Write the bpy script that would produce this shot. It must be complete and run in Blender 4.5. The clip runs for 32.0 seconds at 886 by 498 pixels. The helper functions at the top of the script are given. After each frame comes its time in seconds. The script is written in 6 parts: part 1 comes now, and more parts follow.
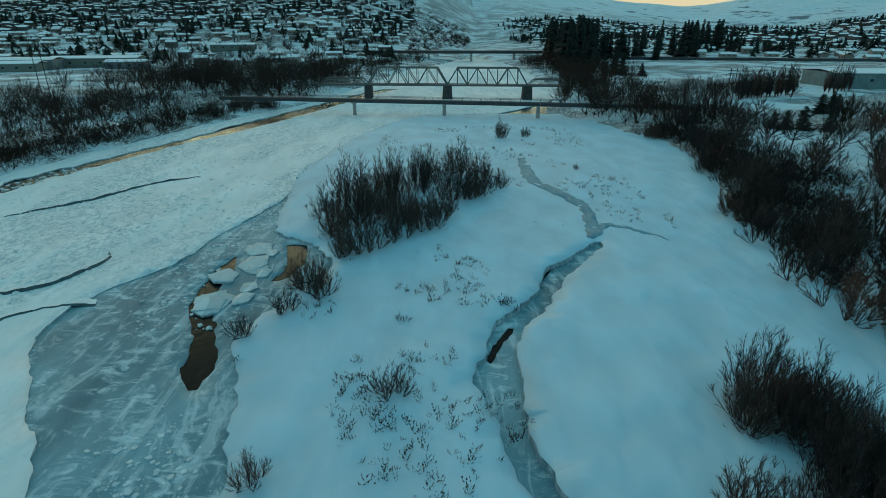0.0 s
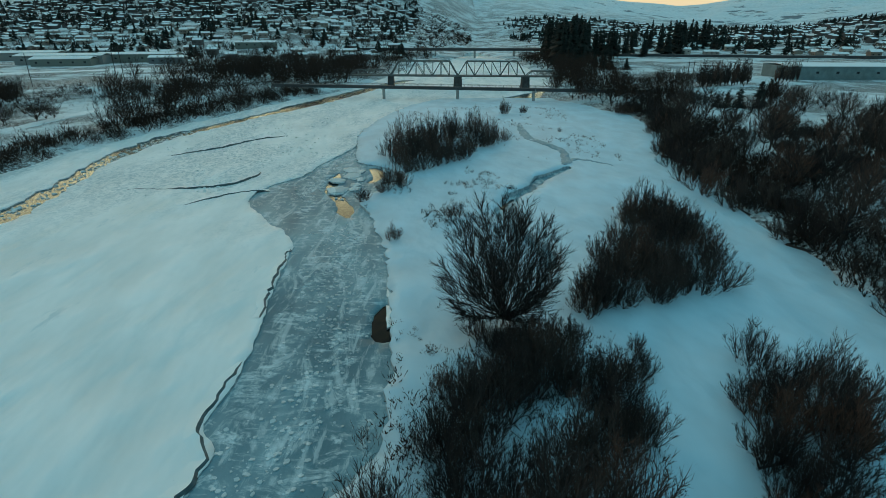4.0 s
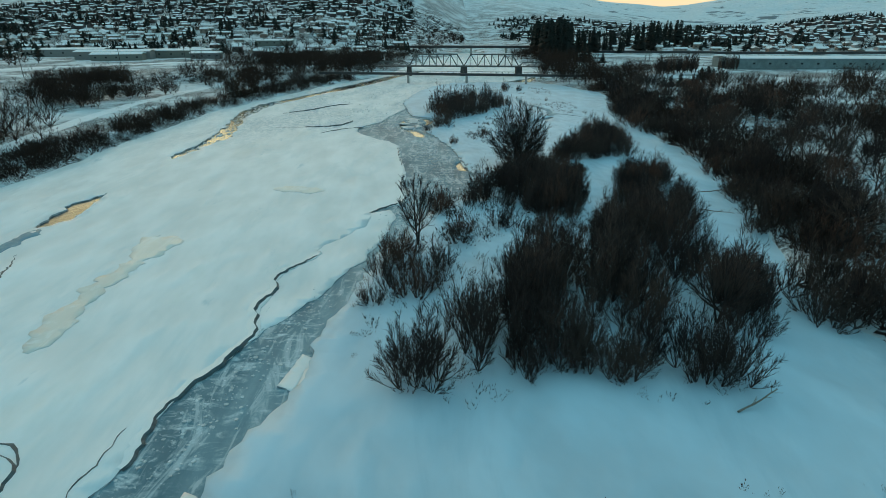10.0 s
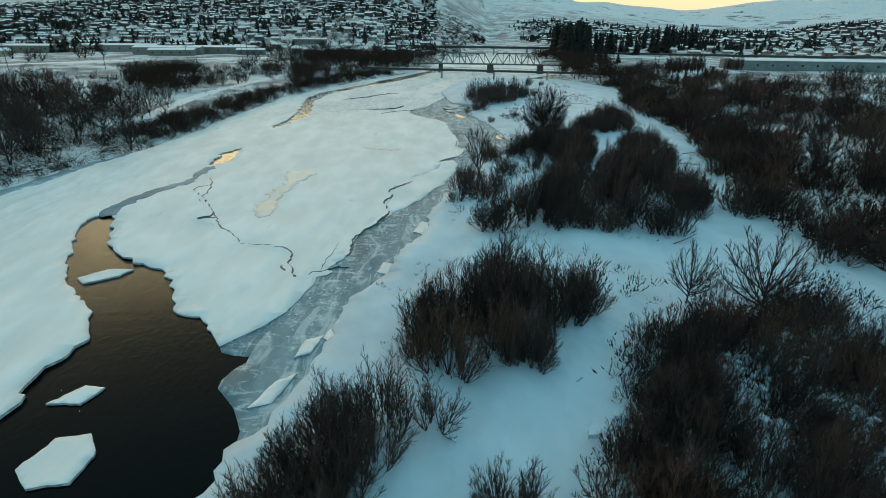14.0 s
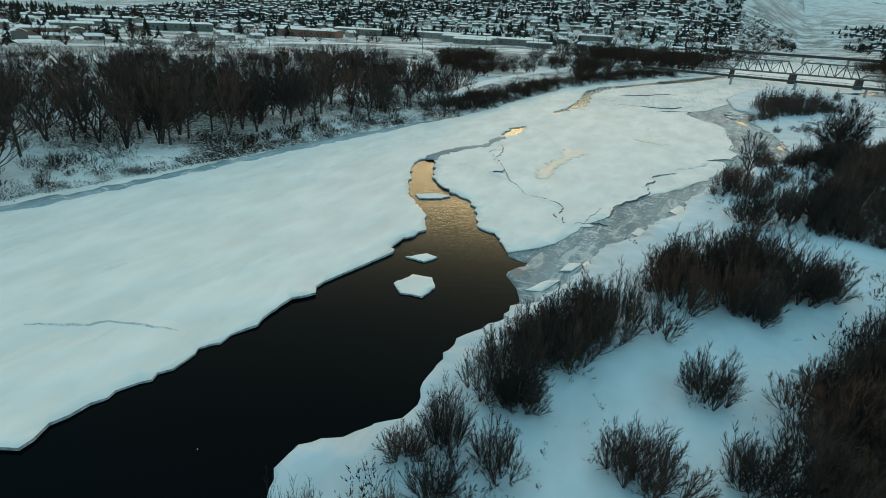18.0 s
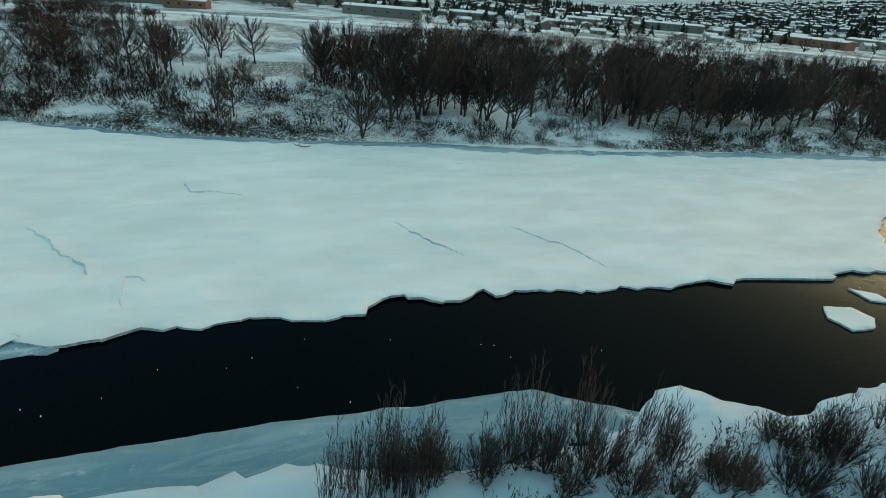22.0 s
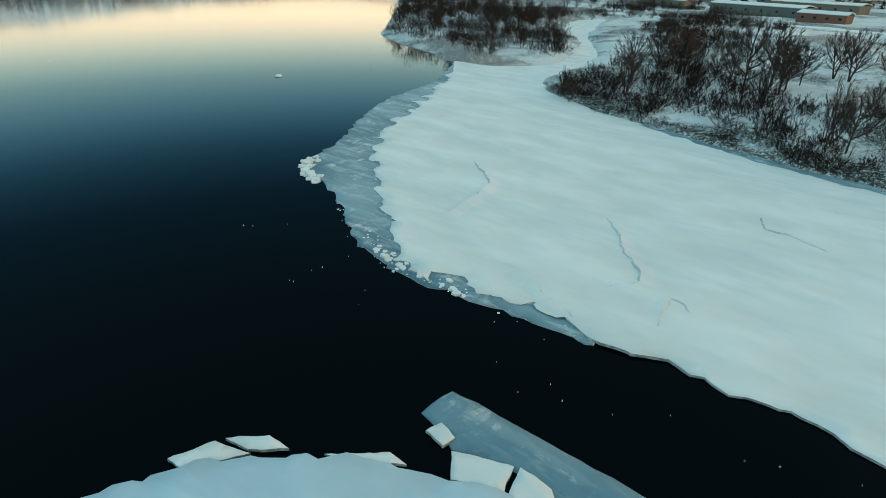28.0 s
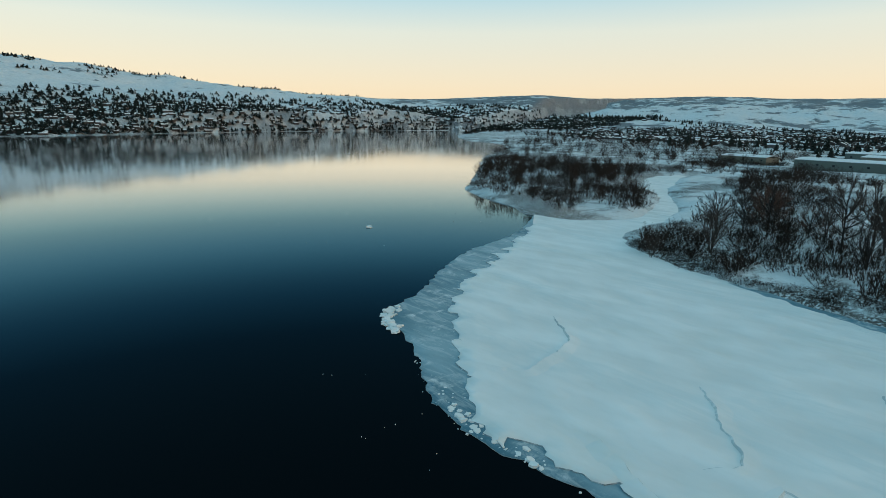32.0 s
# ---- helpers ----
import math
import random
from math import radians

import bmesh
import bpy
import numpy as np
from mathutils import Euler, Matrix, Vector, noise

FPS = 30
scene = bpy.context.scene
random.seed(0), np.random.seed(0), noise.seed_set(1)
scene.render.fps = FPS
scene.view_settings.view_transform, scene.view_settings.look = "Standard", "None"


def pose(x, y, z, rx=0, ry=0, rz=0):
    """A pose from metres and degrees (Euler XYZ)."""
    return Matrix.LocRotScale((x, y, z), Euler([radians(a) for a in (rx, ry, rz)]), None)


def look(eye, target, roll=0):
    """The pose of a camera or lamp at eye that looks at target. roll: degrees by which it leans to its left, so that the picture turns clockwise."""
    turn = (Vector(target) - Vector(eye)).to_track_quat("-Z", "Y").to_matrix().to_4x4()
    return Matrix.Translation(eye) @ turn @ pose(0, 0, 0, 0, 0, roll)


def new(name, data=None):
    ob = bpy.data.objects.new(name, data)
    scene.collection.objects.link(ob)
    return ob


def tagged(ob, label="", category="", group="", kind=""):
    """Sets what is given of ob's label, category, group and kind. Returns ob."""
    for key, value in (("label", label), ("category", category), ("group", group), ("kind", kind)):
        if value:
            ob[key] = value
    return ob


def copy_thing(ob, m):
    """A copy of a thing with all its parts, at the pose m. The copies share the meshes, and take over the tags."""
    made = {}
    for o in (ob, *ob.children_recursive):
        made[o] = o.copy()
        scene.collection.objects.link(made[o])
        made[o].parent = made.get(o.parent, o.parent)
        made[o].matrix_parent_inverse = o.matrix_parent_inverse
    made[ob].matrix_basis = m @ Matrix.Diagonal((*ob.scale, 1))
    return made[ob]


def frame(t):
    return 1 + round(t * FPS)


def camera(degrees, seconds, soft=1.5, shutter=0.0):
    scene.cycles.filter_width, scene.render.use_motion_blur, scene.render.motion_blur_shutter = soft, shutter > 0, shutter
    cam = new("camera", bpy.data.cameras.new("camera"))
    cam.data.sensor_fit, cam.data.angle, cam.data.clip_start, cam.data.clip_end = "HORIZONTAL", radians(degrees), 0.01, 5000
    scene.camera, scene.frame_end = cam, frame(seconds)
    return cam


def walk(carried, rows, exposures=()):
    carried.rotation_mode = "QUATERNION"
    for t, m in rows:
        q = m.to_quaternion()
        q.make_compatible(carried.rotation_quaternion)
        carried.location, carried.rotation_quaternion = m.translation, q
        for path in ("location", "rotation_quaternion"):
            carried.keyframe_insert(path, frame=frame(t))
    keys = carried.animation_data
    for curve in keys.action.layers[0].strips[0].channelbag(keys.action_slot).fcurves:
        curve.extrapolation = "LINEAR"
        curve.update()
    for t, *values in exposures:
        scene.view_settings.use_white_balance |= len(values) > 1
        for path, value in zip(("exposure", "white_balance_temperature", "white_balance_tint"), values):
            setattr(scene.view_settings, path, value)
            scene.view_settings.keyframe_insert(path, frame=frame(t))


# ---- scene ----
cam = camera(78.75, 32.0, 0.75)
# seconds, x, y, z, heading, pitch, lean
ROWS = [
    (0.0, 0.00, -0.00, 35.21, 0.00, -22.29, -0.03),
    (0.5, -1.10, -7.14, 35.26, 0.02, -22.28, -0.01),
    (1.0, -2.20, -14.01, 35.31, 0.00, -22.28, 0.00),
    (1.5, -3.30, -20.92, 35.33, 0.03, -22.30, 0.05),
    (2.0, -4.36, -27.95, 35.39, -0.00, -22.34, 0.01),
    (2.5, -5.25, -35.08, 35.53, -0.04, -22.36, -0.04),
    (3.0, -5.92, -42.20, 35.71, -0.05, -22.38, -0.01),
    (3.5, -6.47, -49.37, 35.81, 0.00, -22.41, 0.05),
    (5.5, -9.50, -79.20, 35.78, -0.50, -22.39, -0.04),
    (6.0, -10.05, -86.10, 35.52, -0.70, -22.39, -0.01),
    (6.5, -10.82, -92.98, 35.28, -0.96, -22.35, 0.01),
    (7.0, -11.92, -99.80, 35.02, -1.20, -22.33, 0.02),
    (7.5, -13.33, -106.42, 34.99, -1.12, -22.31, 0.04),
    (8.0, -15.21, -113.08, 35.04, -1.12, -22.32, 0.02),
    (8.5, -17.30, -119.87, 35.12, -1.17, -22.32, 0.01),
    (9.0, -19.38, -126.85, 35.23, -1.14, -22.33, 0.07),
    (9.5, -21.41, -133.90, 35.33, -1.18, -22.37, 0.05),
    (10.0, -23.22, -141.01, 35.45, -1.24, -22.39, 0.04),
    (10.5, -24.94, -148.29, 35.50, -1.17, -22.39, 0.04),
    (11.0, -26.60, -155.70, 35.49, -1.26, -22.38, 0.07),
    (11.5, -28.18, -162.90, 35.44, -1.26, -22.36, 0.08),
    (12.0, -29.57, -169.74, 35.37, -1.20, -22.34, 0.05),
    (12.5, -30.82, -175.88, 35.16, -1.06, -22.33, 0.04),
    (13.0, -31.86, -180.70, 35.25, -1.37, -22.27, 0.11),
    (13.5, -32.72, -184.65, 35.31, -0.96, -22.26, 0.32),
    (15.5, -35.74, -195.64, 36.17, 7.05, -22.77, 1.79),
    (16.0, -35.54, -199.11, 36.22, 9.71, -22.93, 2.03),
    (16.5, -35.19, -202.46, 36.21, 13.13, -23.04, 2.25),
    (17.0, -34.66, -205.66, 36.11, 17.44, -23.16, 2.49),
    (17.5, -33.91, -208.64, 35.96, 22.03, -23.28, 2.76),
    (18.0, -32.87, -211.43, 35.85, 26.83, -23.44, 3.04),
    (18.5, -31.69, -213.97, 35.81, 31.75, -23.64, 3.20),
    (19.0, -30.43, -216.22, 35.73, 36.91, -23.91, 3.36),
    (19.5, -29.19, -218.17, 35.58, 41.98, -24.17, 3.62),
    (20.0, -28.17, -219.71, 35.45, 46.53, -24.48, 3.82),
    (20.5, -27.34, -220.83, 35.45, 50.78, -24.78, 3.97),
    (21.0, -26.85, -221.58, 35.45, 57.98, -25.21, 4.20),
    (21.5, -26.34, -222.00, 35.40, 65.52, -25.71, 4.52),
    (22.0, -26.11, -222.07, 35.31, 71.50, -26.16, 4.73),
    (22.5, -26.15, -222.00, 35.31, 76.05, -26.50, 4.74),
    (23.0, -26.47, -222.02, 35.35, 81.04, -26.88, 4.62),
    (23.5, -26.95, -222.23, 35.33, 86.54, -27.23, 4.34),
    (24.0, -27.52, -222.51, 35.32, 91.83, -27.54, 4.04),
    (24.5, -28.16, -223.09, 35.25, 97.82, -27.82, 3.75),
    (25.0, -28.81, -223.75, 35.19, 103.45, -28.04, 3.55),
    (25.5, -29.41, -224.57, 35.11, 108.70, -28.16, 3.37),
    (26.0, -30.00, -225.56, 35.02, 113.96, -28.29, 3.21),
    (26.5, -30.72, -226.44, 34.96, 118.79, -28.30, 3.04),
    (28.5, -32.88, -228.62, 34.85, 130.35, -27.30, 1.13),
    (29.0, -33.08, -228.89, 34.96, 131.73, -26.27, 0.95),
    (29.5, -33.27, -229.16, 35.14, 133.60, -25.64, 0.86),
    (30.0, -33.39, -229.38, 35.49, 135.21, -23.80, 0.83),
    (30.5, -33.33, -229.41, 35.83, 136.18, -20.82, 0.86),
    (31.0, -33.12, -229.32, 36.16, 136.73, -18.17, 0.85),
    (31.5, -32.94, -229.10, 36.52, 137.12, -15.77, 0.75),
    (32.0, -32.76, -228.76, 36.92, 137.50, -13.19, 0.64),
]
# seconds, stops, white balance
EXPOSURES = [(0.0, 0.04, 5850, -8), (1.2, 0.05, 5800, -8), (2.0, 0.12, 6300, -2), (3.5, 0.14, 6250, -2), (6.0, 0.3, 6400, 3), (9.0, 0.4, 6650, 5), (10.2, 0.38, 6520, 3), (11.0, 0.2, 6120, -3), (12.0, 0.3, 6330, 1), (13.0, 0.48, 6750, 8), (19.0, 0.62, 7400, 14), (26.0, 0.53, 7480, 10), (29.0, 0.62, 7300, 13), (30.0, 0.58, 7450, 13), (31.0, 0.42, 6850, 12), (32.0, 0.2, 6350, 10)]
walk(cam, [(t, pose(x, y, z, 90 + pitch, 0, yaw) @ pose(0, 0, 0, 0, 0, lean)) for t, x, y, z, yaw, pitch, lean in ROWS], EXPOSURES)

# ---- sky and light ----
SUN_UP, SUN_ROUND = radians(3.0), radians(-25.0)
world = bpy.data.worlds.new("dusk_sky")
scene.world = world
world.use_nodes = True
wn, wl = world.node_tree.nodes, world.node_tree.links
wn.clear()
w_out = wn.new("ShaderNodeOutputWorld")
w_bg = wn.new("ShaderNodeBackground")
sky = wn.new("ShaderNodeTexSky")
sky.sky_type, sky.sun_disc = "NISHITA", False
sky.sun_elevation, sky.sun_rotation = SUN_UP, SUN_ROUND
w_geo = wn.new("ShaderNodeTexCoord")
w_sep = wn.new("ShaderNodeSeparateXYZ")
wl.new(w_geo.outputs["Generated"], w_sep.inputs[0])


def sky_ramp(stops):
    r = wn.new("ShaderNodeValToRGB")
    wl.new(w_sep.outputs["Z"], r.inputs[0])
    e = r.color_ramp.elements
    e[0].position, e[0].color = stops[0][0], (*stops[0][1], 1)
    e[1].position, e[1].color = stops[-1][0], (*stops[-1][1], 1)
    for p, c in stops[1:-1]:
        k = e.new(p)
        k.color = (*c, 1)
    return r.outputs[0]


# the afterglow round the sunset, and the clear sky away from it
SKY_AWAY = sky_ramp([(0.0, (0.95, 0.73, 0.47)), (0.06, (0.93, 0.78, 0.56)), (0.15, (0.78, 0.80, 0.69)), (0.21, (0.46, 0.69, 0.76)), (0.30, (0.17, 0.45, 0.62)), (0.55, (0.17, 0.42, 0.55)), (1.0, (0.20, 0.42, 0.49))])
SKY_GLOW = sky_ramp([(0.0, (0.66, 0.49, 0.35)), (0.045, (0.82, 0.60, 0.42)), (0.10, (1.5, 1.02, 0.62)), (0.20, (1.85, 1.14, 0.62)), (0.30, (1.9, 1.15, 0.60)), (0.48, (0.82, 0.72, 0.56)), (0.75, (0.28, 0.49, 0.54)), (1.0, (0.20, 0.42, 0.49))])
w_dot = wn.new("ShaderNodeVectorMath")
w_dot.operation = "DOT_PRODUCT"
w_dot.inputs[1].default_value = (math.sin(SUN_ROUND), math.cos(SUN_ROUND), 0)
wl.new(w_geo.outputs["Generated"], w_dot.inputs[0])
w_map = wn.new("ShaderNodeMapRange")
w_map.interpolation_type = "SMOOTHSTEP"
w_map.inputs["From Min"].default_value, w_map.inputs["From Max"].default_value = 0.35, 0.98
wl.new(w_dot.outputs["Value"], w_map.inputs["Value"])
w_both = wn.new("ShaderNodeMixRGB")
wl.new(w_map.outputs["Result"], w_both.inputs[0])
wl.new(SKY_AWAY, w_both.inputs[1])
wl.new(SKY_GLOW, w_both.inputs[2])
w_mix = wn.new("ShaderNodeMixRGB")
w_mix.inputs[0].default_value = 0.04
wl.new(w_both.outputs[0], w_mix.inputs[1])
wl.new(sky.outputs[0], w_mix.inputs[2])
wl.new(w_mix.outputs[0], w_bg.inputs[0])
w_bg.inputs[1].default_value = 0.85
wl.new(w_bg.outputs[0], w_out.inputs[0])

sun_data = bpy.data.lights.new("sun", "SUN")
sun_data.energy, sun_data.angle, sun_data.color = 0.05, radians(100), (1.0, 0.86, 0.68)
sun = new("sun", sun_data)
sun.matrix_world = look((0, 0, 200), (0 - 200 * math.sin(SUN_ROUND), 0 - 200 * math.cos(SUN_ROUND), 200 - 90))


# ---- materials ----
def material(name, rough=0.8, metal=0.0, spec=0.5):
    m = bpy.data.materials.new(name)
    m.use_nodes = True
    n = m.node_tree.nodes
    b = n["Principled BSDF"]
    b.inputs["Roughness"].default_value = rough
    b.inputs["Metallic"].default_value = metal
    b.inputs["Specular IOR Level"].default_value = spec
    return m, n, m.node_tree.links, b


def noise_node(n, l, scale, detail=4.0, rough=0.55, space="Object", stretch=None):
    c = n.new("ShaderNodeTexCoord")
    t = n.new("ShaderNodeTexNoise")
    t.inputs["Scale"].default_value, t.inputs["Detail"].default_value, t.inputs["Roughness"].default_value = scale, detail, rough
    if stretch:
        mp = n.new("ShaderNodeMapping")
        mp.inputs["Rotation"].default_value = (0, 0, radians(stretch[0]))
        mp.inputs["Scale"].default_value = (stretch[1], stretch[2], 1)
        l.new(c.outputs[space], mp.inputs[0])
        l.new(mp.outputs[0], t.inputs["Vector"])
    else:
        l.new(c.outputs[space], t.inputs["Vector"])
    return t


def ramp(n, l, src, stops):
    r = n.new("ShaderNodeValToRGB")
    l.new(src, r.inputs[0])
    e = r.color_ramp.elements
    e[0].position, e[0].color = stops[0][0], (*stops[0][1], 1)
    e[1].position, e[1].color = stops[-1][0], (*stops[-1][1], 1)
    for p, c in stops[1:-1]:
        k = e.new(p)
        k.color = (*c, 1)
    return r.outputs[0]


def mix(n, l, fac, a, b, mode="MIX"):
    m = n.new("ShaderNodeMixRGB")
    m.blend_type = mode
    for i, v in enumerate((fac, a, b)):
        if hasattr(v, "is_linked"):
            l.new(v, m.inputs[i])
        elif i == 0:
            m.inputs[0].default_value = v
        else:
            m.inputs[i].default_value = (*v, 1)
    return m.outputs[0]


def bump(n, l, height, b, strength, dist, prior=None):
    k = n.new("ShaderNodeBump")
    k.inputs["Strength"].default_value, k.inputs["Distance"].default_value = strength, dist
    l.new(height, k.inputs["Height"])
    if prior is not None:
        l.new(prior, k.inputs["Normal"])
    l.new(k.outputs[0], b.inputs["Normal"])
    return k.outputs[0]


G3 = lambda v: (v, v, v)


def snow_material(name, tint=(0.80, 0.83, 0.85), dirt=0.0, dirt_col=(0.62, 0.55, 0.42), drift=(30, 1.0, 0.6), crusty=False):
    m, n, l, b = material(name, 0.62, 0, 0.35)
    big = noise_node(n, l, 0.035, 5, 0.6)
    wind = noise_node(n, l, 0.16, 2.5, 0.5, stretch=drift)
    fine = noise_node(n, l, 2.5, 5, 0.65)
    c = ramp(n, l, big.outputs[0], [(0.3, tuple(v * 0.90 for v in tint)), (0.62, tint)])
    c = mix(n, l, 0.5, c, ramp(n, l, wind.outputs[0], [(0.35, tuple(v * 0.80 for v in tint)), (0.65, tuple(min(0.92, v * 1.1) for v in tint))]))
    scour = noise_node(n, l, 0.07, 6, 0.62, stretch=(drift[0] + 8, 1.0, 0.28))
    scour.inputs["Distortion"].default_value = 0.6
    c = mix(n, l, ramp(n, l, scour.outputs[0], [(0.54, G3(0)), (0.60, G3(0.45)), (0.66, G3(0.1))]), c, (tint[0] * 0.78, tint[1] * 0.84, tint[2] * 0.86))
    if dirt:
        d = noise_node(n, l, 0.05, 6, 0.7, stretch=drift)
        c = mix(n, l, ramp(n, l, d.outputs[0], [(0.56, G3(0)), (0.72, G3(dirt))]), c, dirt_col)
    if crusty:
        bare = noise_node(n, l, 0.11, 6, 0.7, stretch=(62, 1, 0.35))
        c = mix(n, l, ramp(n, l, bare.outputs[0], [(0.64, G3(0)), (0.70, G3(0.6))]), c, (0.50, 0.61, 0.65))
        # rough jumbled crust in the upper reach
        p = n.new("ShaderNodeNewGeometry")
        at = n.new("ShaderNodeSeparateXYZ")
        l.new(p.outputs["Position"], at.inputs[0])
        up = n.new("ShaderNodeMapRange")
        up.inputs["From Min"].default_value, up.inputs["From Max"].default_value = 25, 75
        l.new(at.outputs["Y"], up.inputs["Value"])
        jam = noise_node(n, l, 0.75, 9, 0.72, stretch=(70, 1, 0.7))
        jam.inputs["Distortion"].default_value = 1.2
        belt = noise_node(n, l, 0.045, 5, 0.6, stretch=(62, 1, 0.3))
        rough_zone = mix(n, l, 1.0, ramp(n, l, belt.outputs[0], [(0.44, G3(0.1)), (0.54, G3(1))]), up.outputs["Result"], "MULTIPLY")
        c = mix(n, l, mix(n, l, 1.0, rough_zone, ramp(n, l, jam.outputs[0], [(0.40, G3(1)), (0.56, G3(0))]), "MULTIPLY"), c, (0.42, 0.52, 0.56))
    l.new(c, b.inputs["Base Color"])
    k = bump(n, l, wind.outputs[0], b, 0.7, 2.0)
    ripple = noise_node(n, l, 0.9, 4, 0.6, stretch=(drift[0], 1.0, 0.3))
    k = bump(n, l, ripple.outputs[0], b, 0.15, 0.08, k)
    bump(n, l, fine.outputs[0], b, 0.15, 0.04, k)
    return m


# island snow: the blue sky-lit shade is put into its base colour
SHADED_SNOW = snow_material("snow", (0.52, 0.68, 0.77))
SHEET_SNOW = snow_material("ice_sheet_snow", (0.87, 0.89, 0.88), 0.35, (0.70, 0.69, 0.61), (62, 1.0, 0.45), True)


def ice_material(name, dark, pale, speck, scale=0.7, cover=0.5, rough=0.45, flow=78):
    """Clear ice, darker and paler by turns, with white frazil frozen into streaks."""
    m, n, l, b = material(name, rough, 0, 0.12)
    broad = noise_node(n, l, 0.07, 6, 0.65, stretch=(flow, 1, 0.3))
    frazil = noise_node(n, l, scale, 10, 0.74, stretch=(flow, 0.45, 1.0))
    frazil.inputs["Distortion"].default_value = 0.8
    band = noise_node(n, l, 0.13, 6, 0.7, stretch=(flow, 1.5, 0.35))
    c = ramp(n, l, broad.outputs[0], [(0.38, dark), (0.62, pale)])
    net = ramp(n, l, frazil.outputs[0], [(0.50, G3(0)), (0.62, G3(0.9))])
    zone = ramp(n, l, band.outputs[0], [(0.56 - 0.16 * cover, G3(0.05)), (0.66 - 0.12 * cover, G3(0.92))])
    c = mix(n, l, mix(n, l, 1.0, net, zone, "MULTIPLY"), c, speck)
    swirl = noise_node(n, l, 0.2, 8, 0.68, stretch=(flow, 1.6, 0.4))
    swirl.inputs["Distortion"].default_value = 1.6
    c = mix(n, l, ramp(n, l, swirl.outputs[0], [(0.52, G3(0)), (0.60, G3(0.55 * cover))]), c, speck)
    crust = ramp(n, l, band.outputs[0], [(0.64, G3(0)), (0.72, G3(0.9 * cover))])
    c = mix(n, l, crust, c, speck)
    l.new(c, b.inputs["Base Color"])
    l.new(ramp(n, l, frazil.outputs[0], [(0.45, G3(rough)), (0.6, G3(0.75))]), b.inputs["Roughness"])
    bump(n, l, frazil.outputs[0], b, 0.5, 0.12)
    return m


GREY_ICE = ice_material("grey_ice", (0.10, 0.19, 0.23), (0.27, 0.40, 0.45), (0.70, 0.77, 0.79), 0.6, 0.9)
SHELF_ICE = ice_material("shelf_ice", (0.11, 0.24, 0.30), (0.20, 0.35, 0.42), (0.72, 0.76, 0.77), 0.7, 0.2, 0.4)
FRINGE_ICE = ice_material("fringe_ice", (0.10, 0.22, 0.28), (0.29, 0.43, 0.49), (0.74, 0.78, 0.79), 0.35, 0.5, 0.45, 60)
# bare ice whose warm reflection of the afterglow is painted into the colour
SHEEN_ICE = ice_material("sheen_ice", (0.72, 0.70, 0.64), (0.88, 0.85, 0.78), (0.9, 0.9, 0.88), 0.4, 0.8, 0.3)
BROKEN_ICE = ice_material("broken_ice", (0.40, 0.46, 0.48), (0.62, 0.67, 0.68), (0.83, 0.85, 0.85), 0.6, 1.0, 0.55)

WATER, n, l, b = material("water", 0.1)
n.remove(b)
deep = n.new("ShaderNodeBsdfDiffuse")
deep.inputs["Color"].default_value = (0.0006, 0.0013, 0.0017, 1)
gloss = n.new("ShaderNodeBsdfGlossy")
gloss.inputs["Roughness"].default_value = 0.07
fres = n.new("ShaderNodeFresnel")
fres.inputs["IOR"].default_value = 1.13
LAKE_TINT = ramp(n, l, fres.outputs[0], [(0.0, (0.40, 0.50, 0.55)), (0.05, (0.24, 0.53, 0.74)), (0.12, (0.30, 0.69, 0.90)), (0.24, (0.52, 0.85, 1.0)), (0.42, (0.96, 0.98, 1.0)), (1.0, (1, 1, 1))])
both = n.new("ShaderNodeMixShader")
CALM = ramp(n, l, fres.outputs[0], [(0, G3(0.007)), (0.006, G3(0.010)), (0.05, G3(0.034)), (0.1, G3(0.115)), (0.15, G3(0.21)), (0.23, G3(0.33)), (0.35, G3(0.62)), (0.5, G3(0.9)), (1, G3(1))])
l.new(deep.outputs[0], both.inputs[1])
l.new(gloss.outputs[0], both.inputs[2])
l.new(both.outputs[0], n["Material Output"].inputs["Surface"])
rip = noise_node(n, l, 0.9, 4, 0.6, stretch=(75, 1, 0.45))
chop = noise_node(n, l, 1.5, 5, 0.65, stretch=(60, 1, 0.5))
w_pos = n.new("ShaderNodeNewGeometry")
w_at = n.new("ShaderNodeSeparateXYZ")
l.new(w_pos.outputs["Position"], w_at.inputs[0])
run = n.new("ShaderNodeMapRange")
run.inputs["From Min"].default_value, run.inputs["From Max"].default_value = -175, -120
l.new(w_at.outputs["Y"], run.inputs["Value"])
waves = mix(n, l, run.outputs["Result"], G3(0.5), chop.outputs[0])
ck = n.new("ShaderNodeBump")
ck.inputs["Strength"].default_value, ck.inputs["Distance"].default_value = 0.6, 0.16
l.new(waves, ck.inputs["Height"])
bk = n.new("ShaderNodeBump")
bk.inputs["Strength"].default_value, bk.inputs["Distance"].default_value = 0.06, 0.12
l.new(rip.outputs[0], bk.inputs["Height"])
l.new(ck.outputs[0], bk.inputs["Normal"])
rough_water = ramp(n, l, fres.outputs[0], [(0, G3(0.012)), (0.02, G3(0.02)), (0.05, G3(0.06)), (0.09, G3(0.26)), (0.15, G3(0.5)), (1, G3(1))])
l.new(mix(n, l, run.outputs["Result"], CALM, rough_water), both.inputs[0])
l.new(mix(n, l, run.outputs["Result"], LAKE_TINT, (0.68, 0.92, 1.0)), gloss.inputs["Color"])
for node in (deep, gloss, fres):
    l.new(bk.outputs[0], node.inputs["Normal"])

